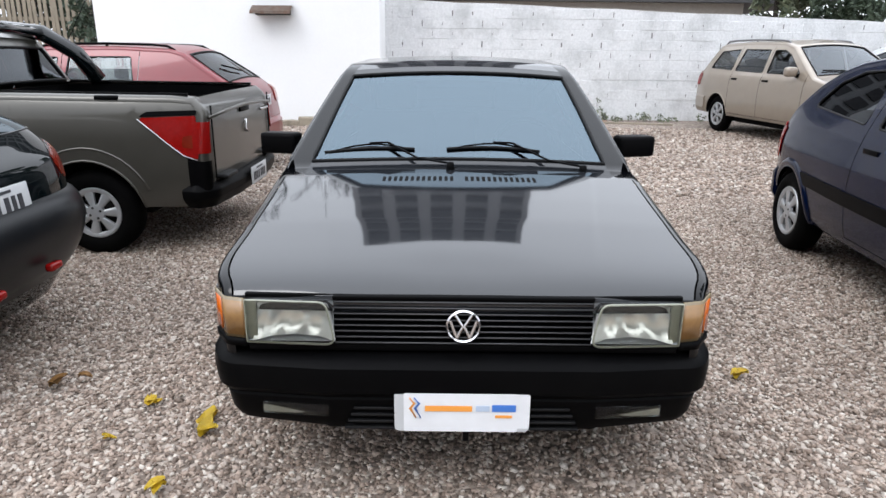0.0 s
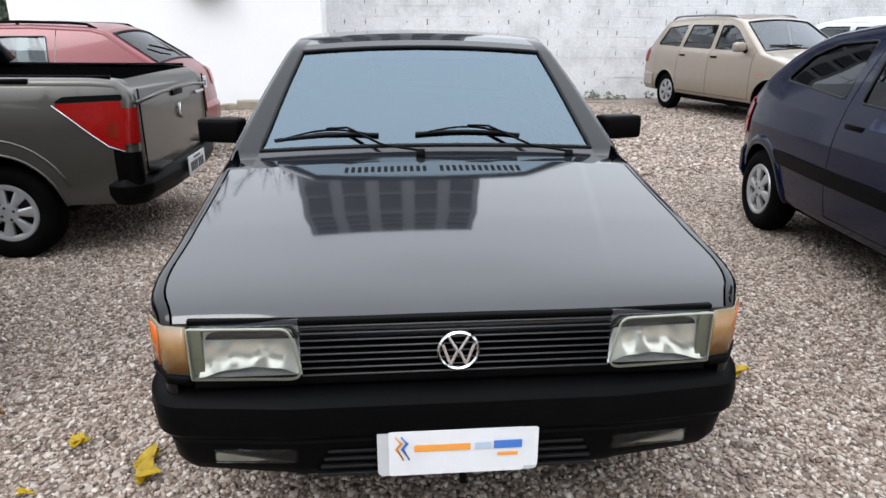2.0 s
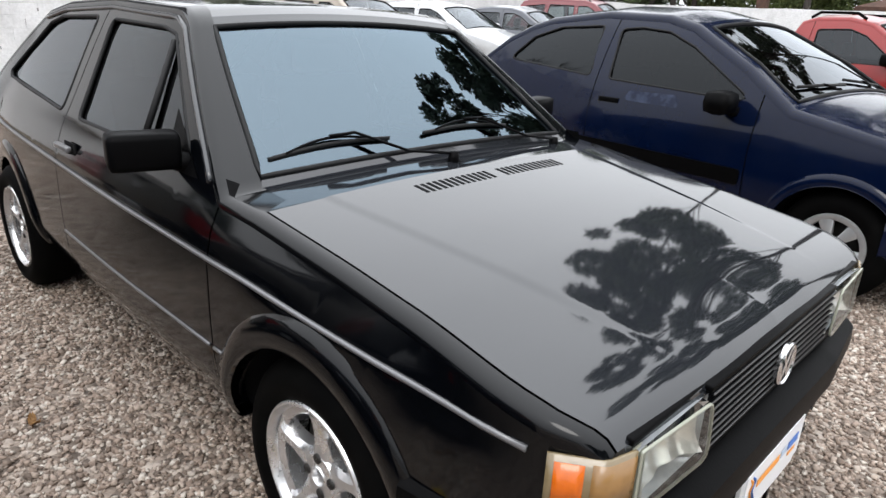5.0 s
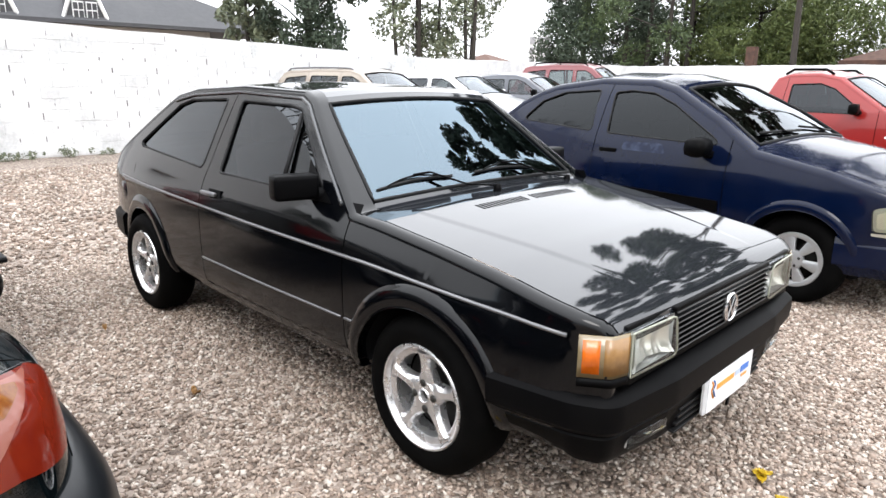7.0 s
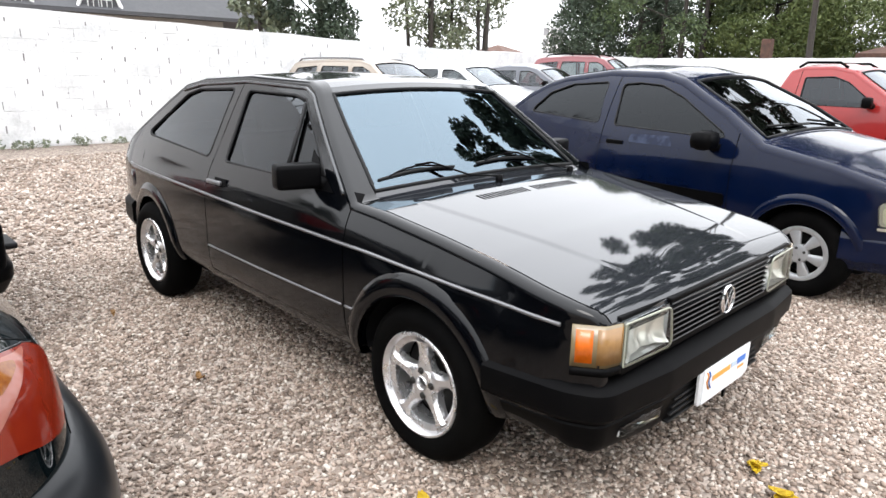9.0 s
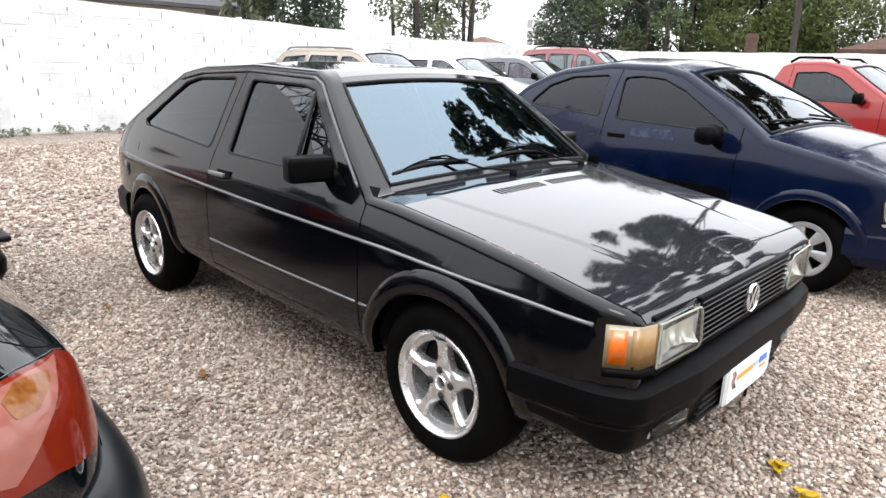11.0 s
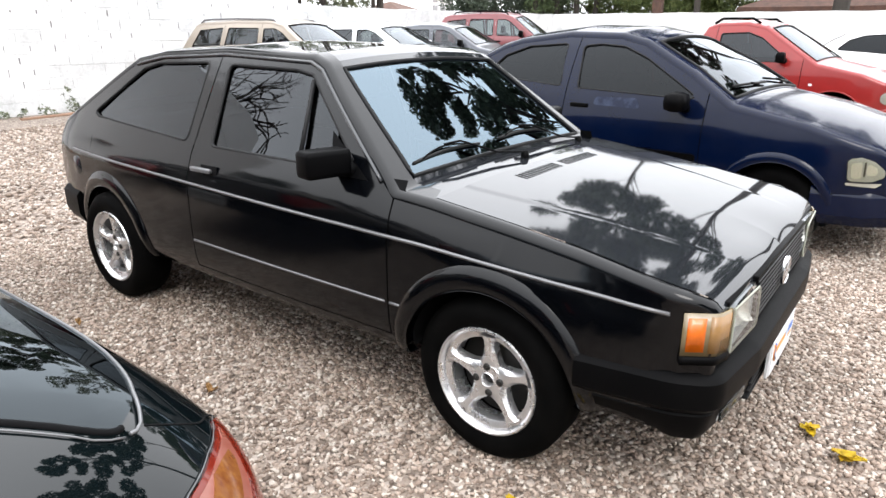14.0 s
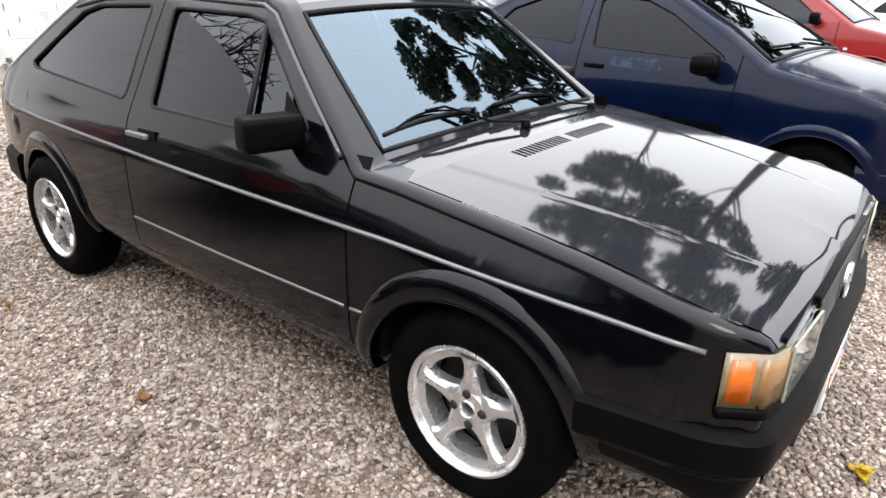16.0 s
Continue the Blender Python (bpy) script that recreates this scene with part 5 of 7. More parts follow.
def round_strip(name, parent, sh, path, r, material, label="", off=0.001, flat=1.0, signs=(-1, 1)):
    for s in signs:
        pts = [sh.at(p[0], p[1], off) for p in dense([Vector((d / 100, z)) for d, z in path], 0.015) for p in [(p[0] * 100, p[1])]]
        part(name, tube(bmesh.new(), [(s * p.x, p.y, p.z) for p in pts], r, flat=flat), material, parent, label)


def rounded_hatchback(place):
    top = thing("rounded_black_hatchback", place, "glossy black rounded hatchback with large red tail lamps", "car", "parked cars")
    sh = RoundShell()
    M["lamp_glass"] = mat("orange_red_lens", (0.155, 0.0165, 0.0055), 0.08, spec=0.5, col2=(0.10, 0.006, 0.003), scale=22, grain=0.3)
    M["pale_lens"] = mat("pale_pink_lens", (0.25, 0.105, 0.085), 0.10, spec=0.5, col2=(0.19, 0.05, 0.03), scale=35, grain=0.7)
    M["mottled_lens"] = mat("mottled_red_lens", (0.07, 0.005, 0.003), 0.10, spec=0.5, col2=(0.24, 0.10, 0.02), scale=110, grain=1.0)
    rear = [(0, 0.986), (27, 0.986), (35.8, 0.992), (35.8, 1.245), (0, 1.262)]
    hole = [(-1, 0.992), (26, 0.992), (33.5, 1.006), (33.5, 1.235), (-1, 1.25)]
    axles, R = (0.72, 3.05), 0.28
    # the body shell, with its wheel openings and the opening of the rear window
    zs = sorted(set(np.round(np.arange(0.20, 0.84, 0.02), 4).tolist() + np.round(np.arange(0.84, 1.30, 0.01), 4).tolist() + [1.30]))
    bm = bmesh.new()
    rows = [[bm.verts.new(p) for p in sh.ring(z)] for z in zs]
    crown = sh.ring(1.30)
    for k, z in ((0.86, 1.316), (0.65, 1.329), (0.4, 1.337), (0.15, 1.341)):
        rows.append([bm.verts.new((p.x * k, 2.28 + (p.y - 2.28) * (k + 0.15 * (1 - k)), z)) for p in crown])
    for j, (ra, rb) in enumerate(zip(rows, rows[1:])):
        for i in range(len(ra)):
            q = [ra[i], ra[(i + 1) % len(ra)], rb[(i + 1) % len(ra)], rb[i]]
            c = sum((v.co for v in q), Vector()) / 4
            if abs(c.x) > 0.55 and any(math.hypot(c.y - y, c.z - R) < 0.325 for y in axles):
                continue
            if c.y > 2.35 and j < len(zs) - 1:
                w, t, f = sh.knots(c.z)
                d = math.degrees(math.atan2((abs(c.x) / w) ** (sh.n / 2), ((c.y - sh.y_rear) / (t - sh.y_rear)) ** (sh.n / 2)))
                if inside((d, c.z), hole):
                    continue
            bm.faces.new(q)
    bm.faces.new(rows[-1])
    bm.faces.new(rows[0][::-1])
    bmesh.ops.recalc_face_normals(bm, faces=bm.faces)
    part("body", bm, M["black_gloss"], top)
    # windows
    round_patch("rear_window", top, sh, [(-d, z) for d, z in rear[1:4]][::-1] + rear[1:4], M["glass_hatch"], 0.002, 0.004, r=0.03, signs=(1,), fine=0.04)
    edge = fillet([(d / 100, z) for d, z in [(0, 0.986), (27, 0.986), (36.4, 0.991), (36.4, 1.248), (0, 1.265)]], 0.03, 6)
    side = [(p[0] * 100, p[1]) for p in edge if p[0] > 0.285]
    round_strip("rear_window_seal", top, sh, side, 0.0042, M["inner"], "black rubber seal", 0.0)
    round_strip("window_moulding", top, sh, [(0, 0.984), (14, 0.986), (24, 0.985), (29, 0.981), (31.5, 0.979), (33.4, 0.980), (34.6, 0.983)], 0.0024, M["trim"], "light grey moulding round the rear window", 0.003)
    round_strip("side_line", top, sh, [(35.6, 0.985), (37.0, 0.992), (37.9, 1.0), (38.2, 1.02), (38.2, 1.10), (38, 1.24)], 0.0012, M["trim"], "", 0.002)
    round_patch("windscreen", top, sh, [(-42, 0.93), (42, 0.93), (42, 1.25), (-42, 1.25)], M["glass_tint"], 0.003, 0.006, r=0.03, front=True, signs=(1,), fine=0.06)
    side_patch("side_window", top, sh, [(1.45, 0.965), (2.28, 0.965), (2.28, 1.22), (1.75, 1.22)], M["glass_tint"], 0.003, 0.006, r=0.04)
    side_patch("quarter_window", top, sh, [(2.36, 0.97), (2.95, 0.985), (2.80, 1.13), (2.62, 1.20), (2.36, 1.22)], M["glass_tint"], 0.003, 0.006, r=0.04)
    # gaps of the tailgate
    round_strip("hatch_gap", top, sh, [(31.0, 0.975), (27, 0.948), (22.4, 0.917), (18, 0.898), (14.5, 0.874), (13.5, 0.84), (15, 0.78), (18, 0.735), (17, 0.69)], 0.0014, M["inner"], "dark gap of the tailgate", 0.0)
    # tail lamps
    lamp = [(14.5, 0.866), (18.5, 0.891), (24, 0.902), (31, 0.914), (40, 0.920), (52, 0.914), (58, 0.875), (56, 0.82), (47, 0.79), (39, 0.781), (33, 0.765), (26, 0.752), (22, 0.752), (18.5, 0.772), (15, 0.82)]
    for s in (-1, 1):
        round_patch("tail_lamp", top, sh, lamp, M["lamp_glass"], 0.004, 0.02, "large orange-red tail lamp with a pale inner part", 0.012, signs=(s,))
        tail = top.children[-1]
        round_patch("clear_lens", tail, sh, [(20, 0.8935), (25, 0.885), (36.7, 0.848), (46, 0.805), (53, 0.83), (55, 0.872), (51, 0.906), (40, 0.914), (31, 0.908), (25, 0.898)], M["pale_lens"], 0.0048, 0.004, "pale pink inner lens", 0.006, signs=(s,))
        round_patch("bulb_window", tail, sh, [(27, 0.893), (28.6, 0.885), (36.5, 0.870), (41, 0.876), (40, 0.900), (35, 0.909), (31, 0.903)], M["mottled_lens"], 0.0055, 0.003, "mottled red patch inside the lens", 0.006, signs=(s,))
        round_strip("lens_rim", tail, sh, [(16, 0.881), (19, 0.8945), (24, 0.905), (31, 0.917), (40, 0.923), (52, 0.917)], 0.0007, M["trim"], "thin pale rim", 0.003, signs=(s,))
    # bumpers, lamps and fittings
    for nm, front in (("rear_bumper", False), ("front_bumper", True)):
        prof = [(0.705, 0.985), (0.703, 1.002), (0.69, 1.016), (0.66, 1.030), (0.62, 1.040), (0.57, 1.047), (0.50, 1.048), (0.44, 1.042), (0.38, 1.030), (0.30, 1.005), (0.295, 0.97)] if not front else [(0.56, 0.97), (0.55, 1.01), (0.50, 1.03), (0.36, 1.03), (0.26, 1.0), (0.25, 0.96)]
        rows = [[sh.at(d, z, 0, front, g) for d in np.arange(-72, 72.1, 3).tolist()] for z, g in prof]
        bm = grid_bm(rows)
        bmesh.ops.recalc_face_normals(bm, faces=bm.faces)
        if sum((f.normal.y * (-1 if front else 1) for f in bm.faces)) < 0:
            bmesh.ops.reverse_faces(bm, faces=bm.faces)
        bmesh.ops.solidify(bm, geom=bm.faces[:], thickness=0.006)
        smooth_by_angle(part(nm, bm, M["bumper_grey"], top), 60)
    round_patch("headlamp", top, sh, [(28, 0.585), (58, 0.60), (60, 0.68), (34, 0.665)], M["reflector"], 0.004, 0.02, r=0.02, front=True)
    for s in (-1, 1):
        bm = bmesh.new()
        box(bm, (s * 0.20, 3.735, 0.41), (0.085, 0.04, 0.036), 0.012)
        part("bumper_reflector", bm, M["red_lens"], top)
        for y in axles:
            ring = [(s * (sh.half(y + 0.325 * math.cos(a), R + 0.325 * math.sin(a)) + 0.002), y + 0.325 * math.cos(a), R + 0.325 * math.sin(a)) for a in np.linspace(-0.24, math.pi + 0.24, 30).tolist()]
            part("arch_lip", tube(bmesh.new(), ring, 0.016), M["black_gloss"], top)
            bm = bmesh.new()
            box(bm, (s * 0.45, y, 0.42), (0.14, 0.72, 0.44), 0.02)
            part("wheel_well", bm, M["inner"], top)
            make_wheel(top, s * 0.765, y, R, 0.170, 0.17, "six")
    plate(top, 3.678, 0.735, 1, tilt=6)
    handles(top, sh, (2.15,), 0.86, M["plastic"])
    mirrors(top, sh, 1.55, 0.98, M["plastic"])
    return top


M["bumper_grey"] = mat("grey_bumper_plastic", (0.006, 0.007, 0.0085), 0.28, spec=0.18, grain=0.3, scale=60, dirt=0.2, dirt_col=(0.03, 0.028, 0.026), dirt_scale=6)
rounded_hatchback(pose(-5.56, 0.94, 0, 0, 0, -90))

# pickup
side_patch("tail_lamp", pick, psh, [(4.10, 0.925), (4.465, 0.94), (4.47, 0.66), (4.38, 0.69), (4.28, 0.77)], M["red_lens"], 0.010, 0.04, label="angular red tail lamp on the pickup's rear corner", r=0.015)
side_patch("orange_lens", pick, psh, [(4.37, 0.74), (4.45, 0.735), (4.45, 0.82), (4.38, 0.81)], M["lamp_glass"], 0.0112, 0.004, r=0.02)
for s in (-1, 1):
    bm = bmesh.new()
    tube(bm, [Vector((s * (psh.half(y, z) + 0.011), y, z)) for y, z in ((4.10, 0.918), (4.19, 0.845), (4.28, 0.766), (4.38, 0.686), (4.465, 0.657))], 0.0035)
    part("lamp_edging", bm, M["silver_paint"], pick)
    bm = bmesh.new()
    box(bm, (s * 0.56, 4.555, 0.525), (0.24, 0.10, 0.03), 0.012)
    part("bumper_step", bm, M["rubber"], pick)
wrap_lamp("corner_lens", pick, psh, pst, 0.655, 0.935, 0, (4.44, 4.44), M["red_lens"], "red lens round the rear corner", 0.0)
wrap_lamp("corner_guard", pick, psh, pst, 0.37, 0.65, 0, (4.40, 4.40), M["plastic"], "black plastic corner guard", 0.0)
bm = bmesh.new()
for c, sz in (((0, 3.62, 0.60), (1.40, 1.62, 0.03)), ((0, 2.83, 0.82), (1.40, 0.03, 0.46)), ((0, 4.41, 0.82), (1.40, 0.03, 0.44)), ((-0.715, 3.62, 0.82), (0.03, 1.62, 0.46)), ((0.715, 3.62, 0.82), (0.03, 1.62, 0.46))):
    box(bm, c, sz, 0.0)
part("load_bed", bm, M["plastic"], pick, "black lined open load bed", smooth=False)
side_patch("lamp_cap", pick, psh, [(4.10, 0.93), (4.47, 0.945), (4.47, 0.975), (4.16, 0.965)], M["plastic"], 0.008, 0.03, r=0.01)
side_patch("lower_corner", pick, psh, [(4.40, 0.40), (4.47, 0.40), (4.47, 0.655), (4.40, 0.68)], M["plastic"], 0.006, 0.03, r=0.01)
for s in (-1, 1):
    bm = bmesh.new()
    xs = s * (psh.half(3.6, 1.04) - 0.05)
    tube(bm, [Vector((xs * 0.985, 2.86, 1.078)), Vector((xs * 0.985, 3.4, 1.072)), Vector((xs * 0.985, 4.40, 1.066))], 0.012)
    part("bed_rail", bm, M["plastic"], pick, "black bed rail")
    for yy in (3.1, 3.9):
        bm = bmesh.new()
        box(bm, (s * (psh.half(yy, 1.03) - 0.012), yy, 1.048), (0.045, 0.15, 0.03), 0.01)
        part("tie_hook", bm, M["plastic"], pick)
    bm = bmesh.new()
    tube(bm, [Vector((s * 0.56, 2.45, 1.49)), Vector((s * 0.60, 2.75, 1.46)), Vector((s * 0.66, 2.98, 1.30)), Vector((s * 0.73, 3.10, 1.08))], 0.065, segs=8)
    part("sports_bar", bm, M["black_gloss"], pick, "black sports bar behind the cab")
    bm = bmesh.new()
    tube(bm, [Vector((s * 0.56, 1.75, 1.46)), Vector((s * 0.57, 1.9, 1.50)), Vector((s * 0.57, 2.5, 1.50)), Vector((s * 0.56, 2.62, 1.46))], 0.02)
    part("roof_rail", bm, M["plastic"], pick)
bm = bmesh.new()
tube(bm, [Vector((-0.57, 2.75, 1.46)), Vector((0, 2.77, 1.49)), Vector((0.57, 2.75, 1.46))], 0.04, segs=8)
part("sports_bar_top", bm, M["black_gloss"], pick)
for nm, cx, cz, w, h in (("gate_handle", 0.0, 0.93, 0.22, 0.05), ("gate_mark", -0.55, 0.88, 0.22, 0.022)):
    bm = bmesh.new()
    box(bm, (cx, 4.545, cz), (w, 0.014, h), 0.004)
    part(nm, bm, M["plastic"] if "handle" in nm else M["chrome"], pick)
bm = bmesh.new()
tube(bm, [Vector((0.03, 4.55, 0.82)), Vector((-0.01, 4.552, 0.85)), Vector((0.02, 4.552, 0.78)), Vector((-0.03, 4.55, 0.75))], 0.012, flat=0.5)
part("badge", bm, M["chrome"], pick)
bm = bmesh.new()
tube(bm, [Vector((-0.74, 4.535, 0.925)), Vector((-0.4, 4.546, 0.945)), Vector((0, 4.55, 0.955)), Vector((0.4, 4.546, 0.945)), Vector((0.74, 4.535, 0.925))], 0.012)
part("tailgate_ridge", bm, M["pickup_paint"], pick)
for s in (-1, 1):
    bm = bmesh.new()
    box(bm, (s * 0.70, 4.536, 0.75), (0.006, 0.01, 0.50), 0.0)
    part("tailgate_gap", bm, M["inner"], pick)
b = rear_face(pick, psh, 4.60, 4.34, M["plastic"], (0.33, 0.50), 0.0, 0.855)
plate(pick, 4.625, 0.44, 1)
mirrors(pick, psh, 1.35, 1.05, M["plastic"])
handles(pick, psh, (2.15,), 0.93, M["plastic"])
front_face(pick, psh, pst, z=(0.62, 0.80), x=(0.5, 0.66), body=M["pickup_paint"], bz=(0.3, 0.6))

for s in (-1, 1):
    for yc in (0.86, 3.73):
        bm = bmesh.new()
        tube(bm, [Vector((s * (psh.half(yc + 0.43 * math.cos(a), 0.30 + 0.43 * math.sin(a)) - 0.004), yc + 0.43 * math.cos(a), 0.30 + 0.43 * math.sin(a))) for a in np.linspace(math.pi * 0.93, math.pi * 0.12, 18)], 0.009)
        part("arch_flare", bm, M["pickup_paint"], pick)
# red wagon
roof_rails(red, rsh, 1.95, 3.40, 1.37, M["plastic"])
wrap_lamp("tail_lamp", red, rsh, rst, 0.72, 0.92, 0, (4.02, 3.96), M["pale_red"], "pale red and clear tail lamp", 0.08)
rear_face(red, rsh, 4.24, 3.75, M["red_paint"], (0.30, 0.58))
plate(red, 4.20, 0.80, 1)
mirrors(red, rsh, 1.45, 0.98, M["red_paint"])
handles(red, rsh, (2.10, 2.92), 0.86, M["red_paint"])
front_face(red, rsh, rst, body=M["red_paint"])
bm = bmesh.new()
tube(bm, [Vector((0.0, 1.95, 1.44)), Vector((0.0, 2.25, 1.95))], 0.004)
part("aerial", bm, M["plastic"], red)
bm = bmesh.new()
p0, p1 = screen_point(rst, "back", 0.8, 0.0, 0.02), screen_point(rst, "back", 0.55, 0.55, 0.02)
tube(bm, [p0, p0.lerp(p1, 0.5) + Vector((0, 0.02, 0)), p1], 0.010)
part("rear_wiper", bm, M["plastic"], red)

# beige wagon
roof_rails(beige, esh, 1.95, 3.65, 1.37, M["trim"])
mirrors(beige, esh, 1.42, 0.98, M["beige_paint"])
handles(beige, esh, (2.10, 2.92), 0.86, M["plastic"])
front_face(beige, esh, est, z=(0.50, 0.64), x=(0.45, 0.62), body=M["beige_paint"], bz=(0.22, 0.47))
rear_face(beige, esh, 4.24, 3.75, M["beige_paint"], (0.30, 0.58))
wrap_lamp("tail_lamp", beige, esh, est, 0.70, 0.92, 0, (4.04, 4.0), M["red_lens"], "red tail lamp", 0.08)
wipers(beige, [((-0.05, 1.12, 0.96), screen_point(est, "screen", 0.16, -0.85), screen_point(est, "screen", 0.10, -0.1), (0, -0.5, 0.86))])
side_patch("side_repeater", beige, esh, [(1.02, 0.66), (1.08, 0.66), (1.08, 0.68), (1.02, 0.68)], M["orange_lens"], r=0.005)

# ---- cars further along the wall and in the next row ----
SEDAN = dict(WAGON, top=WAGON["top"][:3] + [("roof", [(1.80, 1.26), (2.05, 1.31), (2.5, 1.315), (2.85, 1.28), (2.95, 1.25)], 0.04), ("back", [(2.95, 1.25), (3.45, 0.97)], 0.04), ("boot", [(3.45, 0.97), (3.9, 0.94), (4.02, 0.91)], 0.03), ("tail", [(4.02, 0.91), (4.11, 0.82), (4.14, 0.6), (4.13, 0.33)], 0.02)],
    windows=[[(1.36, 0.96), (2.15, 0.97), (2.18, 1.25), (1.95, 1.25), (1.78, 1.20)], [(2.26, 0.97), (3.10, 0.99), (2.90, 1.20), (2.75, 1.25), (2.29, 1.255)]])
SEDAN["top"][2] = ("screen", [(1.1, 0.90), (1.80, 1.26)], 0.05)
for nm, spec, paint, x, y, rz, label in (
    ("silver_sedan", SEDAN, "silver_paint", 8.25, 6.9, 12, "silver four-door saloon parked by the white wall"),
    ("grey_sedan", SEDAN, "grey_paint", 10.75, 7.0, 12, "dark grey four-door saloon parked by the white wall"),
    ("maroon_wagon", WAGON, "maroon_paint", 14.3, 7.6, 12, "maroon estate car with a roof rack and pale windows"),
    ("white_hatchback", CORSA, "white_paint", 11.9, -1.75, -4, "white hatchback with dark windows in the far row"),
):
    tall = {"maroon_wagon": 1.27, "white_hatchback": 1.03}.get(nm, 1.10)
    o, s_, t_ = car(nm, pose(x, y, 0, 0, 0, rz) @ Matrix.Scale(tall, 4, (0, 0, 1)), dict(spec, paint=paint, steps=0.08), label)
    front_face(o, s_, t_, body=M[paint], bz=(0.24, 0.48))
    mirrors(o, s_, 1.42, 0.98, M["plastic"] if nm != "silver_sedan" else M[paint])
    handles(o, s_, (2.10,), 0.86, M["plastic"])
    rear_face(o, s_, spec["length"] + 0.03, spec["length"] - 0.4, M[paint], (0.30, 0.56))
    if nm == "maroon_wagon":
        roof_rails(o, s_, 1.9, 3.5, 1.37, M["plastic"], 0.08)
SMALL_PICK = dict(PICK, paint="bright_red_paint", kind="six", sec=PICK["sec"], top=[("front", [(0.06, 0.33), (0.05, 0.50), (0.14, 0.66)], 0.03), ("hood", [(0.14, 0.66), (0.55, 0.82), (1.05, 0.92)], 0.03), ("screen", [(1.05, 0.92), (1.75, 1.36)], 0.05), ("roof", [(1.75, 1.36), (2.0, 1.41), (2.35, 1.40), (2.48, 1.36)], 0.04),
         ("back", [(2.48, 1.36), (2.62, 0.98)], 0.03), ("bed_cover", [(2.62, 0.98), (4.2, 0.95), (4.33, 0.94)], 0.0), ("tail", [(4.33, 0.94), (4.38, 0.88), (4.38, 0.5), (4.36, 0.36)], 0.015)],
    windows=[[(1.34, 0.965), (2.28, 0.975), (2.30, 1.31), (1.95, 1.325), (1.76, 1.26)]], doors=[(1.2, 2.36)], axle=(0.8, 3.5))
rp, rps, rpt = car("red_pickup", pose(7.98, 0.0, 0, 0, 0, -4) @ Matrix.Scale(1.02, 4, (0, 0, 1)), SMALL_PICK, "bright red small pickup with dark windows and roof bars")
front_face(rp, rps, rpt, body=M["bright_red_paint"], bz=(0.26, 0.5))
mirrors(rp, rps, 1.42, 1.0, M["plastic"])
handles(rp, rps, (2.18,), 0.87, M["plastic"])
side_patch("side_repeater", rp, rps, [(1.05, 0.70), (1.09, 0.70), (1.09, 0.725), (1.05, 0.725)], M["plate_white"], r=0.005)
for s in (-1, 1):
    bm = bmesh.new()
    tube(bm, [Vector((s * 0.52, 1.85, 1.44)), Vector((s * 0.53, 1.95, 1.50)), Vector((s * 0.53, 2.35, 1.50)), Vector((s * 0.52, 2.45, 1.44))], 0.018)
    part("roof_rail", bm, M["plastic"], rp)


# ---- trees ----
def leaf_material(name, a, b):
    m = bpy.data.materials.new(name)
    m.use_nodes = True
    nd, ln = nodes_of(m)
    bs = nd["Principled BSDF"]
    bs.inputs["Roughness"].default_value = 0.6
    ge = nd.new("ShaderNodeNewGeometry")
    mx = nd.new("ShaderNodeMix")
    mx.data_type = "RGBA"
    mx.inputs["A"].default_value, mx.inputs["B"].default_value = (*a, 1), (*b, 1)
    ln.new(ge.outputs["Random Per Island"], mx.inputs["Factor"])
    ln.new(mx.outputs["Result"], bs.inputs["Base Color"])
    return m


M["leaf_dark"] = leaf_material("dark_needles", (0.024, 0.041, 0.025), (0.058, 0.082, 0.048))
M["leaf_mid"] = leaf_material("mid_green_leaves", (0.040, 0.066, 0.024), (0.085, 0.120, 0.044))
M["leaf_light"] = leaf_material("light_green_leaves", (0.060, 0.090, 0.022), (0.135, 0.165, 0.048))
M["leaf_grey"] = leaf_material("grey_green_leaves", (0.08, 0.10, 0.065), (0.18, 0.20, 0.12))
M["bark"] = mat("bark", (0.05, 0.042, 0.035), 0.9, grain=0.5, scale=12, bump=0.5)


def leaf_cloud(name, centres, radii, n, size, material, parent, seed, flat=0.75):
    """Many small folded leaf clumps about given centres, uneven and with gaps."""
    rng = np.random.default_rng(seed)
    centres, radii = np.array(centres, float), np.array(radii, float)
    w = radii**2
    pick_ = rng.choice(len(centres), n, p=w / w.sum())
    d = rng.normal(size=(n, 3))
    d /= np.linalg.norm(d, axis=1)[:, None]
    rad = radii[pick_] * rng.uniform(0.35, 1.08, n) ** 0.6
    pos = centres[pick_] + d * rad[:, None] * np.array([1, 1, flat])
    u = rng.normal(size=(n, 3))
    u /= np.linalg.norm(u, axis=1)[:, None]
    v = np.cross(u, rng.normal(size=(n, 3)))
    v /= np.linalg.norm(v, axis=1)[:, None]
    s = size * rng.uniform(0.5, 1.4, n)[:, None]
    wn_ = np.cross(u, v)
    verts = np.stack([pos - u * s, pos - v * s * 0.45 + wn_ * s * 0.15, pos + u * s, pos + v * s * 0.45 + wn_ * s * 0.15], 1).reshape(-1, 3)
    idx = np.arange(n)[:, None] * 4
    faces = np.concatenate([idx + [0, 1, 2], idx + [0, 2, 3]], 1).reshape(-1, 3)
    me = bpy.data.meshes.new(name)
    me.from_pydata(verts.tolist(), [], faces.tolist())
    me.materials.append(material)
    ob = new(name, me)
    ob.parent = parent
    return ob


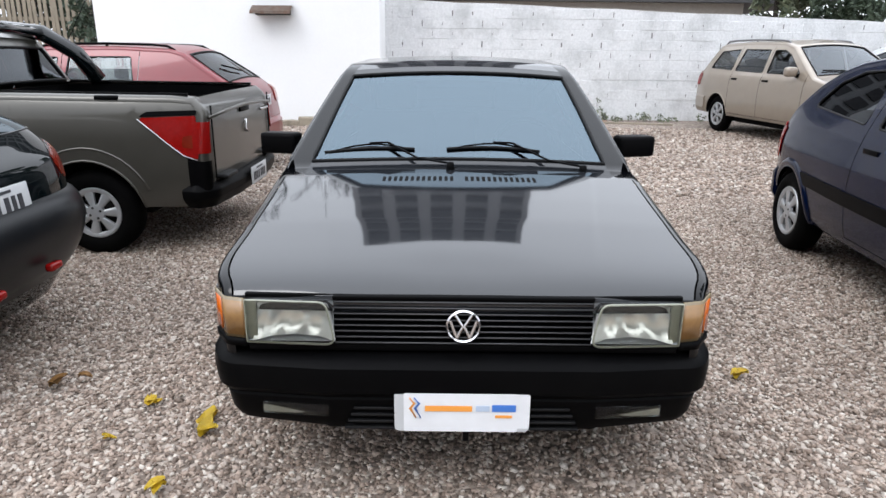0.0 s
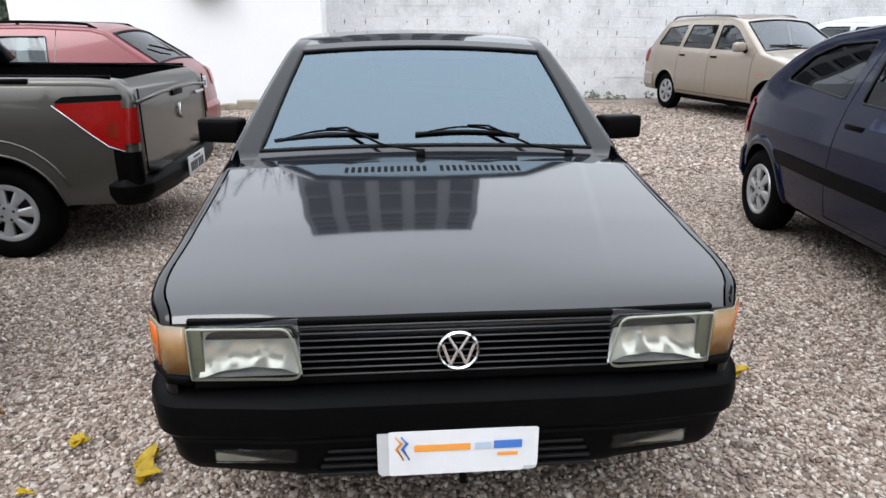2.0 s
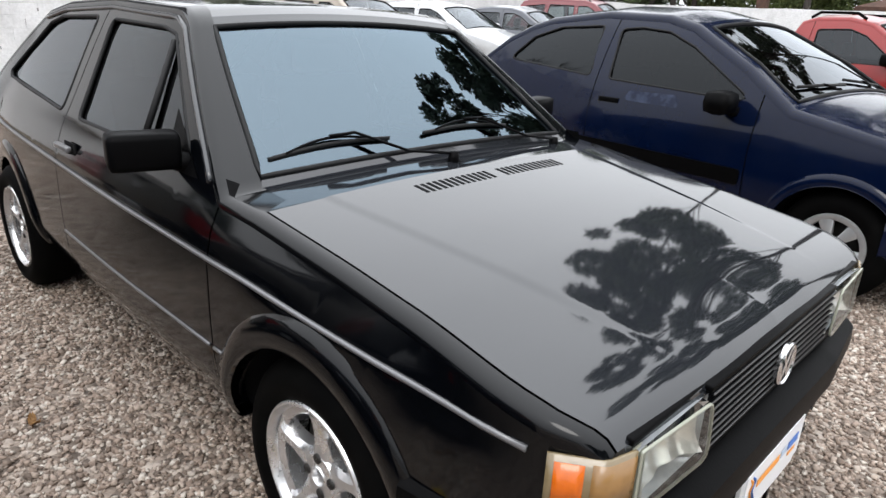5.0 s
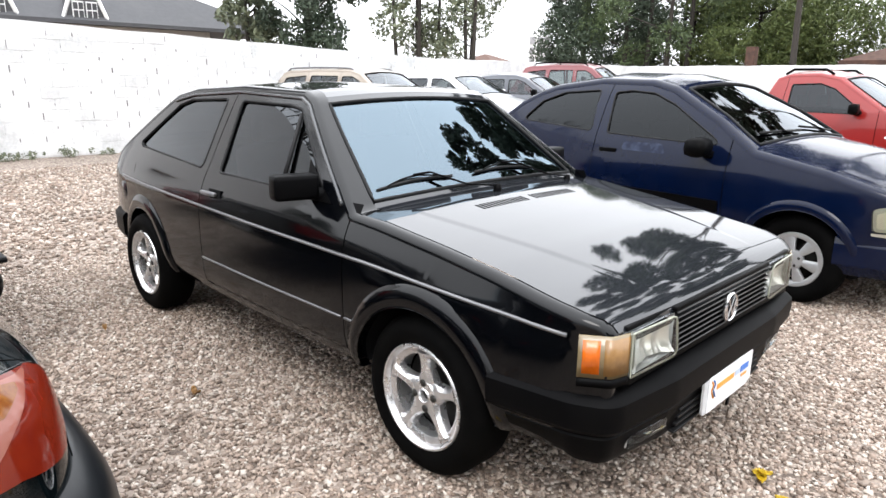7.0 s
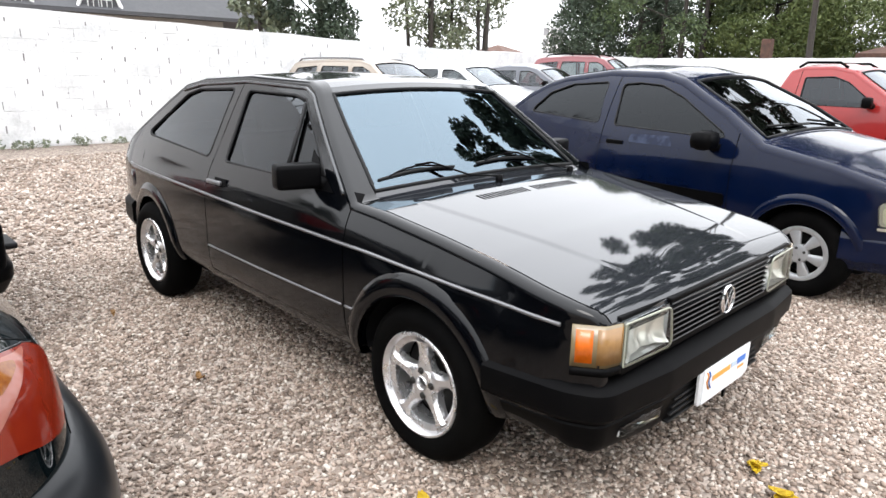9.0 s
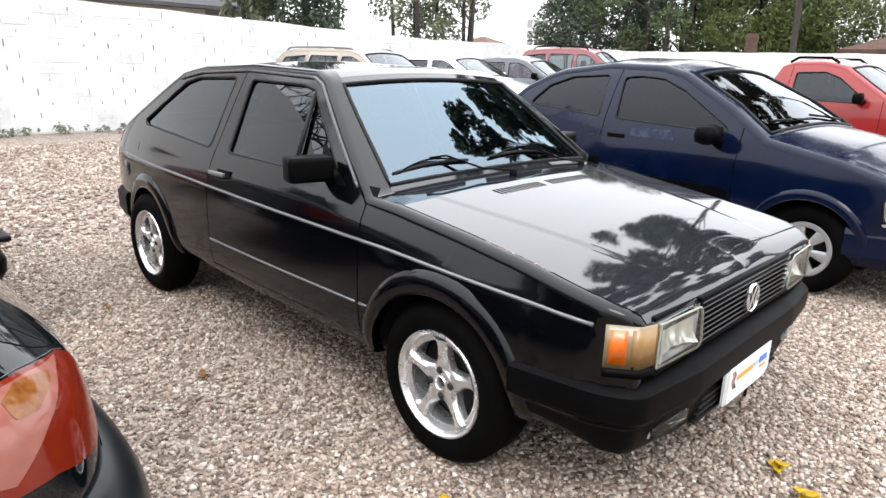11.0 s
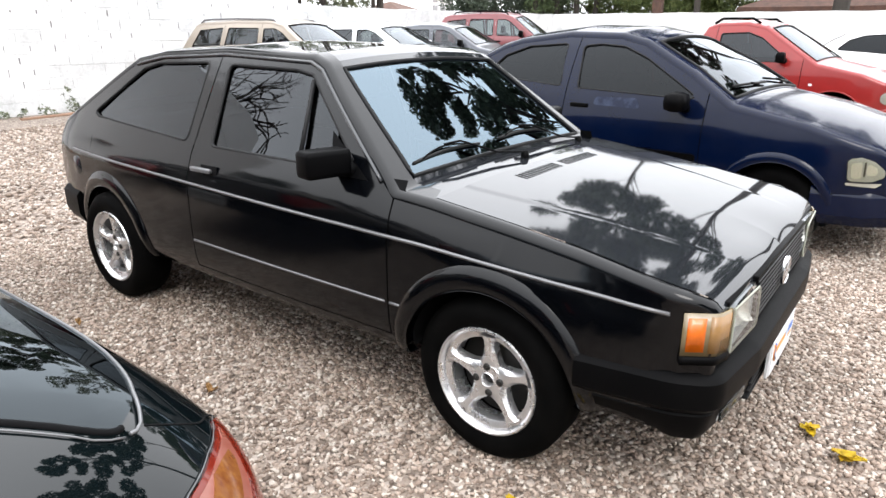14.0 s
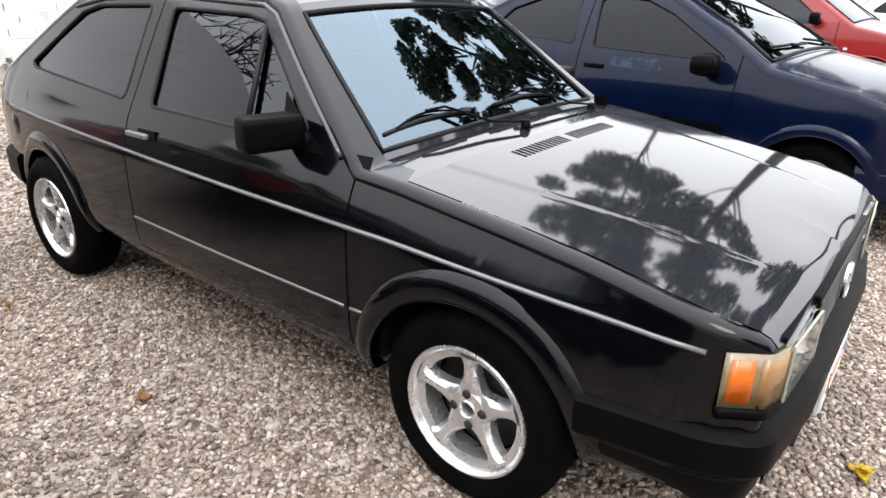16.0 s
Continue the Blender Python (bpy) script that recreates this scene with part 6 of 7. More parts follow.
def limb(bm, a, b, r0, r1, bend, rng, segs=7):
    a, b = Vector(a), Vector(b)
    pts = []
    side = Vector(rng.normal(size=3)) * bend
    for k in range(6):
        t = k / 5
        pts.append((a.lerp(b, t) + side * math.sin(math.pi * t), r0 + (r1 - r0) * t))
    rings = []
    for i, (p, r) in enumerate(pts):
        d = (pts[min(i + 1, 5)][0] - pts[max(i - 1, 0)][0]).normalized()
        s = d.orthogonal().normalized()
        u = d.cross(s)
        rings.append([bm.verts.new(p + s * r * math.cos(2 * math.pi * k / segs) + u * r * math.sin(2 * math.pi * k / segs)) for k in range(segs)])
    for x, y in zip(rings, rings[1:]):
        for k in range(segs):
            bm.faces.new((x[k], x[(k + 1) % segs], y[(k + 1) % segs], y[k]))


def tree(x, y, h, crown_r, label, leaf="leaf_mid", n=7000, size=0.22, seed=1, base=0.25, trunks=1, clumps=26, clump_r=0.34, trunk_r=0.2, shape="round", gaps=1.0):
    top = thing("tree", pose(x, y, 0, 0, 0, seed * 47 % 360), label, "tree", "trees beyond the wall")
    rng = np.random.default_rng(seed)
    bm = bmesh.new()
    cs, rs = [], []
    bases = [(0, 0)] if trunks == 1 else [tuple(rng.uniform(-0.55, 0.55, 2) * crown_r) for _ in range(trunks)]
    for bx, by in bases:
        tipx, tipy = bx + rng.uniform(-0.08, 0.08) * h * 0.5, by + rng.uniform(-0.08, 0.08) * h * 0.5
        limb(bm, (bx, by, -0.2), (tipx, tipy, h * 0.92), trunk_r, trunk_r * 0.2, h * 0.012, rng)
    for k in range(clumps):
        z = base + (1 - base) * (k + rng.uniform(0.2, 0.8)) / clumps
        if shape == "round":
            rr = math.sqrt(max(0.05, 1 - ((z - (base + 1) / 2) / ((1 - base) / 2 + 0.02)) ** 2))
        elif shape == "cone":
            rr = 1.15 - z
        elif shape == "umbrella":
            rr = 0.35 + 0.65 * max(0, (z - base) / (1 - base)) if z < 0.93 else 0.6
        else:
            rr = 0.8
        a = k * 2.4 + rng.uniform(-0.5, 0.5)
        rad = crown_r * rr * rng.uniform(0.35, 0.95)
        bx, by = bases[k % len(bases)]
        c = (bx * 0.5 + rad * math.cos(a), by * 0.5 + rad * math.sin(a), z * h)
        cs.append(c)
        rs.append(crown_r * clump_r * rng.uniform(0.55, 1.25))
        limb(bm, (bx, by, max(0.1, z - 0.12) * h), c, trunk_r * 0.28, trunk_r * 0.06, 0.15, rng, 5)
    part("trunk", bm, M["bark"], top)
    leaf_cloud("crown", cs, rs, n, size, M[leaf], top, seed)
    return top


tree(15.6, 25.9, 12, 2.6, "dense dark green tree behind the white wall", "leaf_dark", 20000, 0.12, 3, 0.18, clumps=30)
tree(14.4, 28.6, 6.6, 1.6, "thin light green tree with a see-through crown", "leaf_grey", 2600, 0.17, 4, 0.3, clumps=18, clump_r=0.4)
tree(29.0, 31.0, 15, 4.8, "group of slender grey-green trees with bare stems", "leaf_grey", 9000, 0.17, 5, 0.2, trunks=9, clumps=40, clump_r=0.24, trunk_r=0.16)
tree(28.6, 19.3, 9.0, 3.5, "broad dense dark green tree beyond the lot", "leaf_dark", 46000, 0.085, 6, 0.08, clumps=38)
tree(30.5, 16.6, 9.0, 3.6, "open dark green tree with several stems", "leaf_dark", 17000, 0.085, 7, 0.20, trunks=3, clumps=26, clump_r=0.28, trunk_r=0.16)
tree(28.5, 14.5, 8.5, 3.8, "green tree with several bare leaning stems", "leaf_mid", 15000, 0.085, 8, 0.26, trunks=5, clumps=26, clump_r=0.26, trunk_r=0.17)
tree(31.0, 11.6, 6.0, 3.6, "bushy light green tree beyond the wall", "leaf_light", 44000, 0.085, 9, 0.08, clumps=30)
tree(33.0, 9.0, 4.9, 3.6, "low bushy green tree beyond the wall", "leaf_light", 34000, 0.085, 10, 0.08, clumps=28)
tree(24.8, 7.9, 20.0, 4.2, "very tall dark tree with a dense rounded crown", "leaf_dark", 11000, 0.22, 11, 0.50, clumps=26, clump_r=0.27, trunk_r=0.13)
tree(24.8, 3.2, 25, 4.9, "tall dark pine with open clumped foliage", "leaf_dark", 11500, 0.24, 17, 0.46, clumps=30, clump_r=0.25, trunk_r=0.3)
for k, (x, y, h) in enumerate(((-13.0, -24.5, 12), (-4.0, -25.0, 11), (5.0, -28.0, 12))):
    tree(x, y, h, 4.6, "tall dense dark tree beyond the lot's boundary wall", "leaf_dark", 9000, 0.32, 31 + k, 0.12, clumps=30, clump_r=0.42)
tree(26.0, -6.5, 24, 5.2, "tall dense dark tree beyond the lot", "leaf_dark", 11500, 0.27, 12, 0.45, clumps=32, clump_r=0.28, trunk_r=0.45)


def bare_tree(x, y, h, label, seed):
    """A leafless tree: limbs that fork down to twigs."""
    top = thing("bare_tree", pose(x, y, 0), label, "tree", "trees beyond the wall")
    rng = np.random.default_rng(seed)
    bm = bmesh.new()

    def grow(p, d, length, r, depth):
        q = p + d * length
        limb(bm, p, q, r, r * 0.62, length * 0.05, rng, 6 if depth > 2 else 4)
        if depth == 0:
            return
        for _ in range(3):
            nd_ = (d + Vector(rng.normal(size=3)) * 0.55 + Vector((0, 0, 0.10))).normalized()
            grow(q, nd_, length * rng.uniform(0.62, 0.85), r * 0.6, depth - 1)

    grow(Vector((0, 0, -0.2)), Vector((0.06, 0, 1)).normalized(), h * 0.32, 0.34, 5)
    part("trunk", bm, M["bark"], top)


bare_tree(-6.5, 19.5, 14, "bare leafless tree behind the white building", 13)
tree(-11.5, 17.0, 5.2, 2.4, "dark green bushy tree behind the slatted fence", "leaf_dark", 7000, 0.15, 14, 0.08, clumps=24)
tree(-7.3, 12.75, 2.6, 0.75, "dark green shrub against the slatted fence", "leaf_dark", 2500, 0.07, 41, 0.05, clumps=18, trunk_r=0.05)
tree(12.0, 44.0, 14, 4.0, "dark tree standing behind the house", "leaf_dark", 8000, 0.24, 15, 0.2, clumps=28)


# ---- houses and far buildings ----
M["slate"] = mat("dark_roof_tiles", (0.065, 0.066, 0.072), 0.75, grain=0.35, scale=5, bump=0.3, dirt=0.5, dirt_col=(0.11, 0.11, 0.11), dirt_scale=0.6)
M["terracotta"] = mat("terracotta_tiles", (0.13, 0.065, 0.045), 0.85, grain=0.6, scale=7, bump=0.6, dirt=0.9, dirt_col=(0.04, 0.032, 0.028), dirt_scale=3.0)
M["render_wall"] = mat("rendered_wall", (0.45, 0.42, 0.38), 0.85, grain=0.15, scale=6, dirt=0.3)
M["concrete_dark"] = mat("dark_facade", (0.055, 0.055, 0.06), 0.7, grain=0.3, scale=1.5)
M["facade_light"] = mat("light_facade", (0.30, 0.30, 0.31), 0.7, grain=0.2, scale=1.5)
M["wood"] = mat("weathered_wood", (0.34, 0.29, 0.22), 0.85, grain=0.5, scale=6, bump=0.3, dirt=0.4, dirt_col=(0.12, 0.1, 0.08), dirt_scale=3)
M["rust"] = mat("rusty_metal", (0.28, 0.22, 0.18), 0.7, metal=0.3, grain=0.5, scale=14, dirt=0.7, dirt_col=(0.20, 0.09, 0.05), dirt_scale=8)


def hip_roof(bm, x0, x1, y0, y1, z0, z1, run_x):
    v = [bm.verts.new(p) for p in ((x0, y0, z0), (x1, y0, z0), (x1, y1, z0), (x0, y1, z0), (x0 + run_x, (y0 + y1) / 2, z1), (x1 - run_x, (y0 + y1) / 2, z1))]
    for f in ((0, 1, 5, 4), (1, 2, 5), (2, 3, 4, 5), (3, 0, 4)):
        bm.faces.new([v[i] for i in f])
    w = [bm.verts.new((p.co.x, p.co.y, p.co.z - 0.18)) for p in v[:4]]
    for i in range(4):
        bm.faces.new((v[i], v[(i + 1) % 4], w[(i + 1) % 4], w[i]))
    bm.faces.new(w[::-1])
    return bm


house = thing("house", pose(0, 0, 0), "house with a large dark tiled roof and white dormer windows", "house")
bm = bmesh.new()
box(bm, (1.0, 40.5, 1.9), (29.0, 11.0, 3.8), 0.0)
part("house_wall", bm, M["render_wall"], house, smooth=False)
part("roof", hip_roof(bmesh.new(), -14.0, 20.0, 34.3, 46.5, 3.95, 8.6, 13.0), M["slate"], house, smooth=False)
for dx in (5.3, 9.1):
    bm = bmesh.new()
    v = [bm.verts.new(p) for p in ((dx - 1.0, 34.55, 3.95), (dx + 1.0, 34.55, 3.95), (dx + 0.62, 34.55, 5.0), (dx - 0.62, 34.55, 5.0), (dx - 1.0, 36.9, 3.95), (dx + 1.0, 36.9, 3.95), (dx + 0.62, 36.9, 5.0), (dx - 0.62, 36.9, 5.0))]
    for f in ((0, 1, 2, 3), (1, 5, 6, 2), (3, 2, 6, 7), (0, 3, 7, 4)):
        bm.faces.new([v[i] for i in f])
    dormer = part("dormer", bm, M["slate"], house, smooth=False)
    bm = bmesh.new()
    for a, b in (((-1.0, 3.97), (-0.62, 4.98)), ((-0.62, 4.98), (0.62, 4.98)), ((0.62, 4.98), (1.0, 3.97))):
        tube(bm, [Vector((dx + a[0], 34.5, a[1])), Vector((dx + b[0], 34.5, b[1]))], 0.09, segs=4)
    part("dormer_frame", bm, M["white_paint"], dormer, smooth=False)
    for k in (-1, 1):
        bm = bmesh.new()
        box(bm, (dx + k * 0.30, 34.5, 4.40), (0.50, 0.08, 0.80), 0.0)
        sash = part("window", bm, M["white_paint"], dormer, smooth=False)
    for k in (-0.42, -0.18, 0.18, 0.42):
        for zz in (4.22, 4.58):
            bm = bmesh.new()
            box(bm, (dx + k, 34.45, zz), (0.19, 0.03, 0.30), 0.0)
            part("pane", bm, M["concrete_dark"], dormer, smooth=False)

house2 = thing("tiled_house", pose(33, 1.2, 0, 0, 0, 5), "low house with a weathered terracotta roof", "house")
bm = bmesh.new()
box(bm, (0, 0, 1.1), (9, 11, 2.2), 0.0)
part("house_wall", bm, M["render_wall"], house2, smooth=False)
part("roof", hip_roof(bmesh.new(), -5.2, 5.2, -6.4, 6.4, 2.25, 4.4, 4.5), M["terracotta"], house2, smooth=False)
house3 = thing("small_house", pose(52, 47, 0, 0, 0, 10), "small far house with an orange tiled roof", "house")
bm = bmesh.new()
box(bm, (0, 0, 1.3), (7, 7, 2.6), 0.0)
part("house_wall", bm, M["render_wall"], house3, smooth=False)
part("roof", hip_roof(bmesh.new(), -4.2, 4.2, -4.2, 4.2, 2.6, 4.1, 3.8), M["terracotta"], house3, smooth=False)
bm = bmesh.new()
box(bm, (25.0, 9.55, 1.35), (0.35, 0.35, 2.75), 0.02)
tagged(part("chimney", bm, M["terracotta"], smooth=False), "orange brick chimney post behind the far wall", "chimney")


def tower(name, place, w, d, h, floors, bays, wall_m, win_m, label):
    """A block of flats with window bays on its long faces."""
    top = thing(name, place, label, "building")
    bm = bmesh.new()
    box(bm, (0, 0, h / 2), (w, d, h), 0.0)
    box(bm, (0, 0, h + 0.5), (w * 0.4, d * 0.5, 1.0), 0.0)
    part("building_wall", bm, wall_m, top, smooth=False)
    win = bmesh.new()
    box(win, (0, 0, 0), (w / bays * 0.62, 0.5, h / floors * 0.70), 0.0)
    me = bpy.data.meshes.new("window")
    win.to_mesh(me)
    win.free()
    me.materials.append(win_m)
    for i in range(bays):
        for j in range(floors):
            o = new("window", me)
            o.parent = top
            o.location = (w * ((i + 0.5) / bays - 0.5), -d / 2 - 0.1, h * (j + 0.55) / floors)
    return top


tower("apartment_building", pose(-0.6, 64, 0), 20, 14, 44.5, 15, 5, M["facade_light"], M["concrete_dark"], "tall grey block of flats, seen mirrored in the bonnet")
tower("far_tower", pose(120.5, 93, 0, 0, 0, -35), 5, 6, 11.0, 5, 3, M["white_paint"], M["facade_light"], "pale far block of flats beyond the trees")

# ---- fence by the white building ----
fence = thing("slatted_fence", pose(0, 0, 0), "weathered fence of upright wooden slats", "fence")
slat = bmesh.new()
box(slat, (0, 0, 0), (0.075, 0.025, 2.5), 0.006)
slat_me = bpy.data.meshes.new("slat")
slat.to_mesh(slat_me)
slat.free()
slat_me.materials.append(M["wood"])
rng = np.random.default_rng(5)
for k in range(52):
    o = new("slat", slat_me)
    o.parent = fence
    o.location = (-6.55 - 0.115 * k, 13.2 + rng.uniform(-0.01, 0.01), 1.25 + rng.uniform(-0.06, 0.06))
    o.rotation_euler = (0, radians(rng.uniform(-1.5, 1.5)), 0)
for z in (0.5, 1.9):
    bm = bmesh.new()
    box(bm, (-9.5, 13.24, z), (6.2, 0.05, 0.08), 0.01)
    part("rail", bm, M["wood"], fence)

# a rusty hood on the white building's wall
hoodbox = thing("wall_hood", pose(-3.17, 10.9, 1.98), "small rusty metal hood on the white wall", "hood")
bm = bmesh.new()
rows = [[Vector((x, y, z)) for y, z in ((0.0, 0.10), (-0.10, 0.10), (-0.30, 0.0), (-0.32, -0.05))] for x in (-0.36, 0.36)]
b2 = grid_bm(rows)
ext = bmesh.ops.solidify(b2, geom=b2.faces[:], thickness=0.012)
part("canopy", b2, M["rust"], hoodbox, smooth=False)
bm.free()
bm = bmesh.new()
box(bm, (0, -0.08, -0.01), (0.62, 0.14, 0.10), 0.01)
part("bracket", bm, M["dark_metal"], hoodbox)


# ---- blocks of the wall: open joints between whitewashed faces ----
block = bmesh.new()
box(block, (0, 0, 0), (0.387, 0.03, 0.186), 0.008)
block_me = bpy.data.meshes.new("block")
block.to_mesh(block_me)
block.free()
block_me.materials.append(M["whitewash"])
rng = np.random.default_rng(21)
BW, BH = 0.395, 0.192
for j in range(11):
    for i in range(31):
        x = -1.42 + BW * (i + (0.5 if j % 2 else 0.0)) + 0.1
        z = BH * (j + 0.5) + 0.02
        if x > 10.2 or z + BH / 2 > 2.30 - 0.0333 * (x + 1.5) - 0.01 or (j < 2 and x > 4.2):
            continue
        o = new("block", block_me)
        o.parent = wall_n
        o.location = (x + rng.uniform(-0.004, 0.004), WALL_Y + 0.011 + rng.uniform(-0.007, 0.003), z + rng.uniform(-0.002, 0.002))
        o.scale = (1.0 + rng.uniform(-0.012, 0.018), 1, 1.0 + rng.uniform(0.0, 0.03))

# mortar left open and unpainted between some blocks
M["bare_mortar"] = mat("bare_mortar", (0.27, 0.265, 0.26), 0.95, grain=0.5, scale=60)
gap = bmesh.new()
box(gap, (0, 0, 0), (0.022, 0.004, 0.11), 0.0015)
gap_me = bpy.data.meshes.new("open_joint")
gap.to_mesh(gap_me)
gap.free()
gap_me.materials.append(M["bare_mortar"])
for k in range(250):
    j = rng.integers(1, 11)
    i = rng.integers(0, 30)
    x = -1.42 + BW * (i + 0.5 + (0.5 if j % 2 else 0.0)) + 0.1
    z = BH * (j + 0.5) + 0.02
    if z + 0.1 > 2.30 - 0.0333 * (x + 1.5):
        continue
    o = new("open_joint", gap_me)
    o.parent = wall_n
    o.location = (x, WALL_Y - 0.0045, z)
    o.scale = (rng.uniform(0.3, 1.3), 1, rng.uniform(0.25, 1.15))

# ---- loose gravel ----
def stones(name, x0, x1, y0, y1, n, s0, s1, seed, label):
    """Many small crushed stones lying on the ground, in one mesh."""
    rng = np.random.default_rng(seed)
    ico = np.array([(-1, -1, -1), (1, -1, -1), (1, 1, -1), (-1, 1, -1), (-1, -1, 1), (1, -1, 1), (1, 1, 1), (-1, 1, 1)], float) * 0.72
    tri = np.array([(0, 2, 1), (0, 3, 2), (4, 5, 6), (4, 6, 7), (0, 1, 5), (0, 5, 4), (1, 2, 6), (1, 6, 5), (2, 3, 7), (2, 7, 6), (3, 0, 4), (3, 4, 7)])
    size = rng.uniform(s0, s1, n) * rng.choice([0.75, 1.0, 1.35], n, p=[0.35, 0.5, 0.15])
    shape = ico[None] * rng.uniform(0.62, 1.3, (n, 8, 3))
    shape = shape * np.stack([rng.uniform(0.8, 1.3, n), rng.uniform(0.6, 1.0, n), rng.uniform(0.4, 0.75, n)], 1)[:, None]
    ax, ay, az = rng.uniform(-0.6, 0.6, n), rng.uniform(-0.6, 0.6, n), rng.uniform(0, 6.28, n)
    for a, (i, j) in ((ax, (1, 2)), (ay, (0, 2)), (az, (0, 1))):
        c, s = np.cos(a)[:, None], np.sin(a)[:, None]
        p, q = shape[:, :, i].copy(), shape[:, :, j].copy()
        shape[:, :, i], shape[:, :, j] = p * c - q * s, p * s + q * c
    pos = np.stack([rng.uniform(x0, x1, n), rng.uniform(y0, y1, n), size * rng.uniform(0.1, 0.42, n)], 1)
    verts = shape * size[:, None, None] + pos[:, None]
    faces = tri[None] + (np.arange(n) * 8)[:, None, None]
    me = bpy.data.meshes.new(name)
    me.vertices.add(n * 8)
    me.vertices.foreach_set("co", verts.ravel())
    me.loops.add(n * 36)
    me.loops.foreach_set("vertex_index", faces.ravel())
    me.polygons.add(n * 12)
    me.polygons.foreach_set("loop_start", np.arange(n * 12) * 3)
    me.update(calc_edges=True)
    me.materials.append(M["stone"])
    return tagged(new(name, me), label, "gravel", kind="stuff")


def stone_material():
    m = bpy.data.materials.new("crushed_stone")
    m.use_nodes = True
    nd, ln = nodes_of(m)
    b = nd["Principled BSDF"]
    b.inputs["Roughness"].default_value = 0.75
    ge = nd.new("ShaderNodeNewGeometry")
    cr = nd.new("ShaderNodeValToRGB")
    e = cr.color_ramp.elements
    e[0].color, e[1].color = (0.13, 0.097, 0.076, 1), (0.60, 0.54, 0.475, 1)
    for p, c in ((0.25, (0.222, 0.163, 0.126, 1)), (0.5, (0.345, 0.265, 0.212, 1)), (0.75, (0.44, 0.36, 0.297, 1)), (0.92, (0.53, 0.475, 0.415, 1))):
        x = e.new(p)
        x.color = c
    ln.new(ge.outputs["Random Per Island"], cr.inputs["Fac"])
    tc = nd.new("ShaderNodeTexCoord")
    n = nd.new("ShaderNodeTexNoise")
    n.inputs["Scale"].default_value, n.inputs["Detail"].default_value = 130, 4
    ln.new(tc.outputs["Object"], n.inputs["Vector"])
    n2 = nd.new("ShaderNodeTexNoise")
    n2.inputs["Scale"].default_value = 0.9
    ln.new(tc.outputs["Object"], n2.inputs["Vector"])
    ad = nd.new("ShaderNodeMath")
    ad.operation = "ADD"
    ln.new(n.outputs["Fac"], ad.inputs[0])
    ln.new(n2.outputs["Fac"], ad.inputs[1])
    mr = nd.new("ShaderNodeMapRange")
    mr.inputs["From Min"].default_value, mr.inputs["From Max"].default_value = 0.6, 1.4
    mr.inputs["To Min"].default_value, mr.inputs["To Max"].default_value = 0.60, 1.06
    ln.new(ad.outputs["Value"], mr.inputs["Value"])
    mx = nd.new("ShaderNodeVectorMath")
    mx.operation = "SCALE"
    ln.new(cr.outputs["Color"], mx.inputs[0])
    ln.new(mr.outputs["Result"], mx.inputs["Scale"])
    ln.new(mx.outputs["Vector"], b.inputs["Base Color"])
    return m


M["stone"] = stone_material()
stones("gravel_stones", -3.4, 3.2, -1.1, 4.6, 178000, 0.0064, 0.0114, 31, "loose crushed stones of pink, grey and cream")
stones("far_gravel_stones", -4.0, 6.0, 4.6, 10.5, 34000, 0.013, 0.022, 32, "loose crushed stones further off")

# ---- fallen yellow blossoms ----
def blossom(x, y, rz, s, seed, material, label):
    top = thing("fallen_leaf", pose(x, y, 0.022, 0, 0, rz), label, "leaf", "fallen leaves")
    rng = np.random.default_rng(seed)
    for k in range(3 if s > 0.04 else 2):
        a = rng.uniform(0, 6.28)
        rows = []
        for i in range(5):
            t = i / 4
            w = s * 0.42 * math.sin(math.pi * (0.12 + 0.8 * t))
            rows.append([Vector((s * 1.5 * (t - 0.3), j * w, 0.012 * math.sin(2.6 * t + seed) + 0.008 * abs(j) + 0.006 * k)) for j in (-1, 0, 1)])
        b = grid_bm(rows)
        bmesh.ops.solidify(b, geom=b.faces[:], thickness=0.0015)
        bmesh.ops.rotate(b, matrix=Matrix.Rotation(a, 3, "Z"), verts=b.verts)
        part("petal", b, material, top)


M["yellow"] = mat("yellow_leaf", (0.72, 0.50, 0.02), 0.5, grain=0.4, scale=40)
M["brown_leaf"] = mat("brown_leaf", (0.30, 0.15, 0.04), 0.6, grain=0.4, scale=40)
for k, (x, y, s, mm) in enumerate(((-1.217, 0.627, 0.045, "yellow"), (-0.955, 0.51, 0.055, "yellow"), (-0.933, 0.426, 0.062, "yellow"), (1.213, 0.89, 0.05, "yellow"), (-0.957, 0.10, 0.045, "yellow"), (-1.255, 0.36, 0.03, "yellow"), (0.04, -0.108, 0.042, "yellow"), (-0.054, -0.241, 0.052, "yellow"), (-1.09, 1.84, 0.03, "brown_leaf"), (-1.67, 0.76, 0.05, "brown_leaf"), (-1.58, 0.81, 0.04, "brown_leaf"), (-1.10, 2.9, 0.03, "brown_leaf"))):
    blossom(x, y, k * 77, s, k + 3, M[mm], "fallen bright yellow blossom on the gravel" if mm == "yellow" else "dry brown leaf on the gravel")

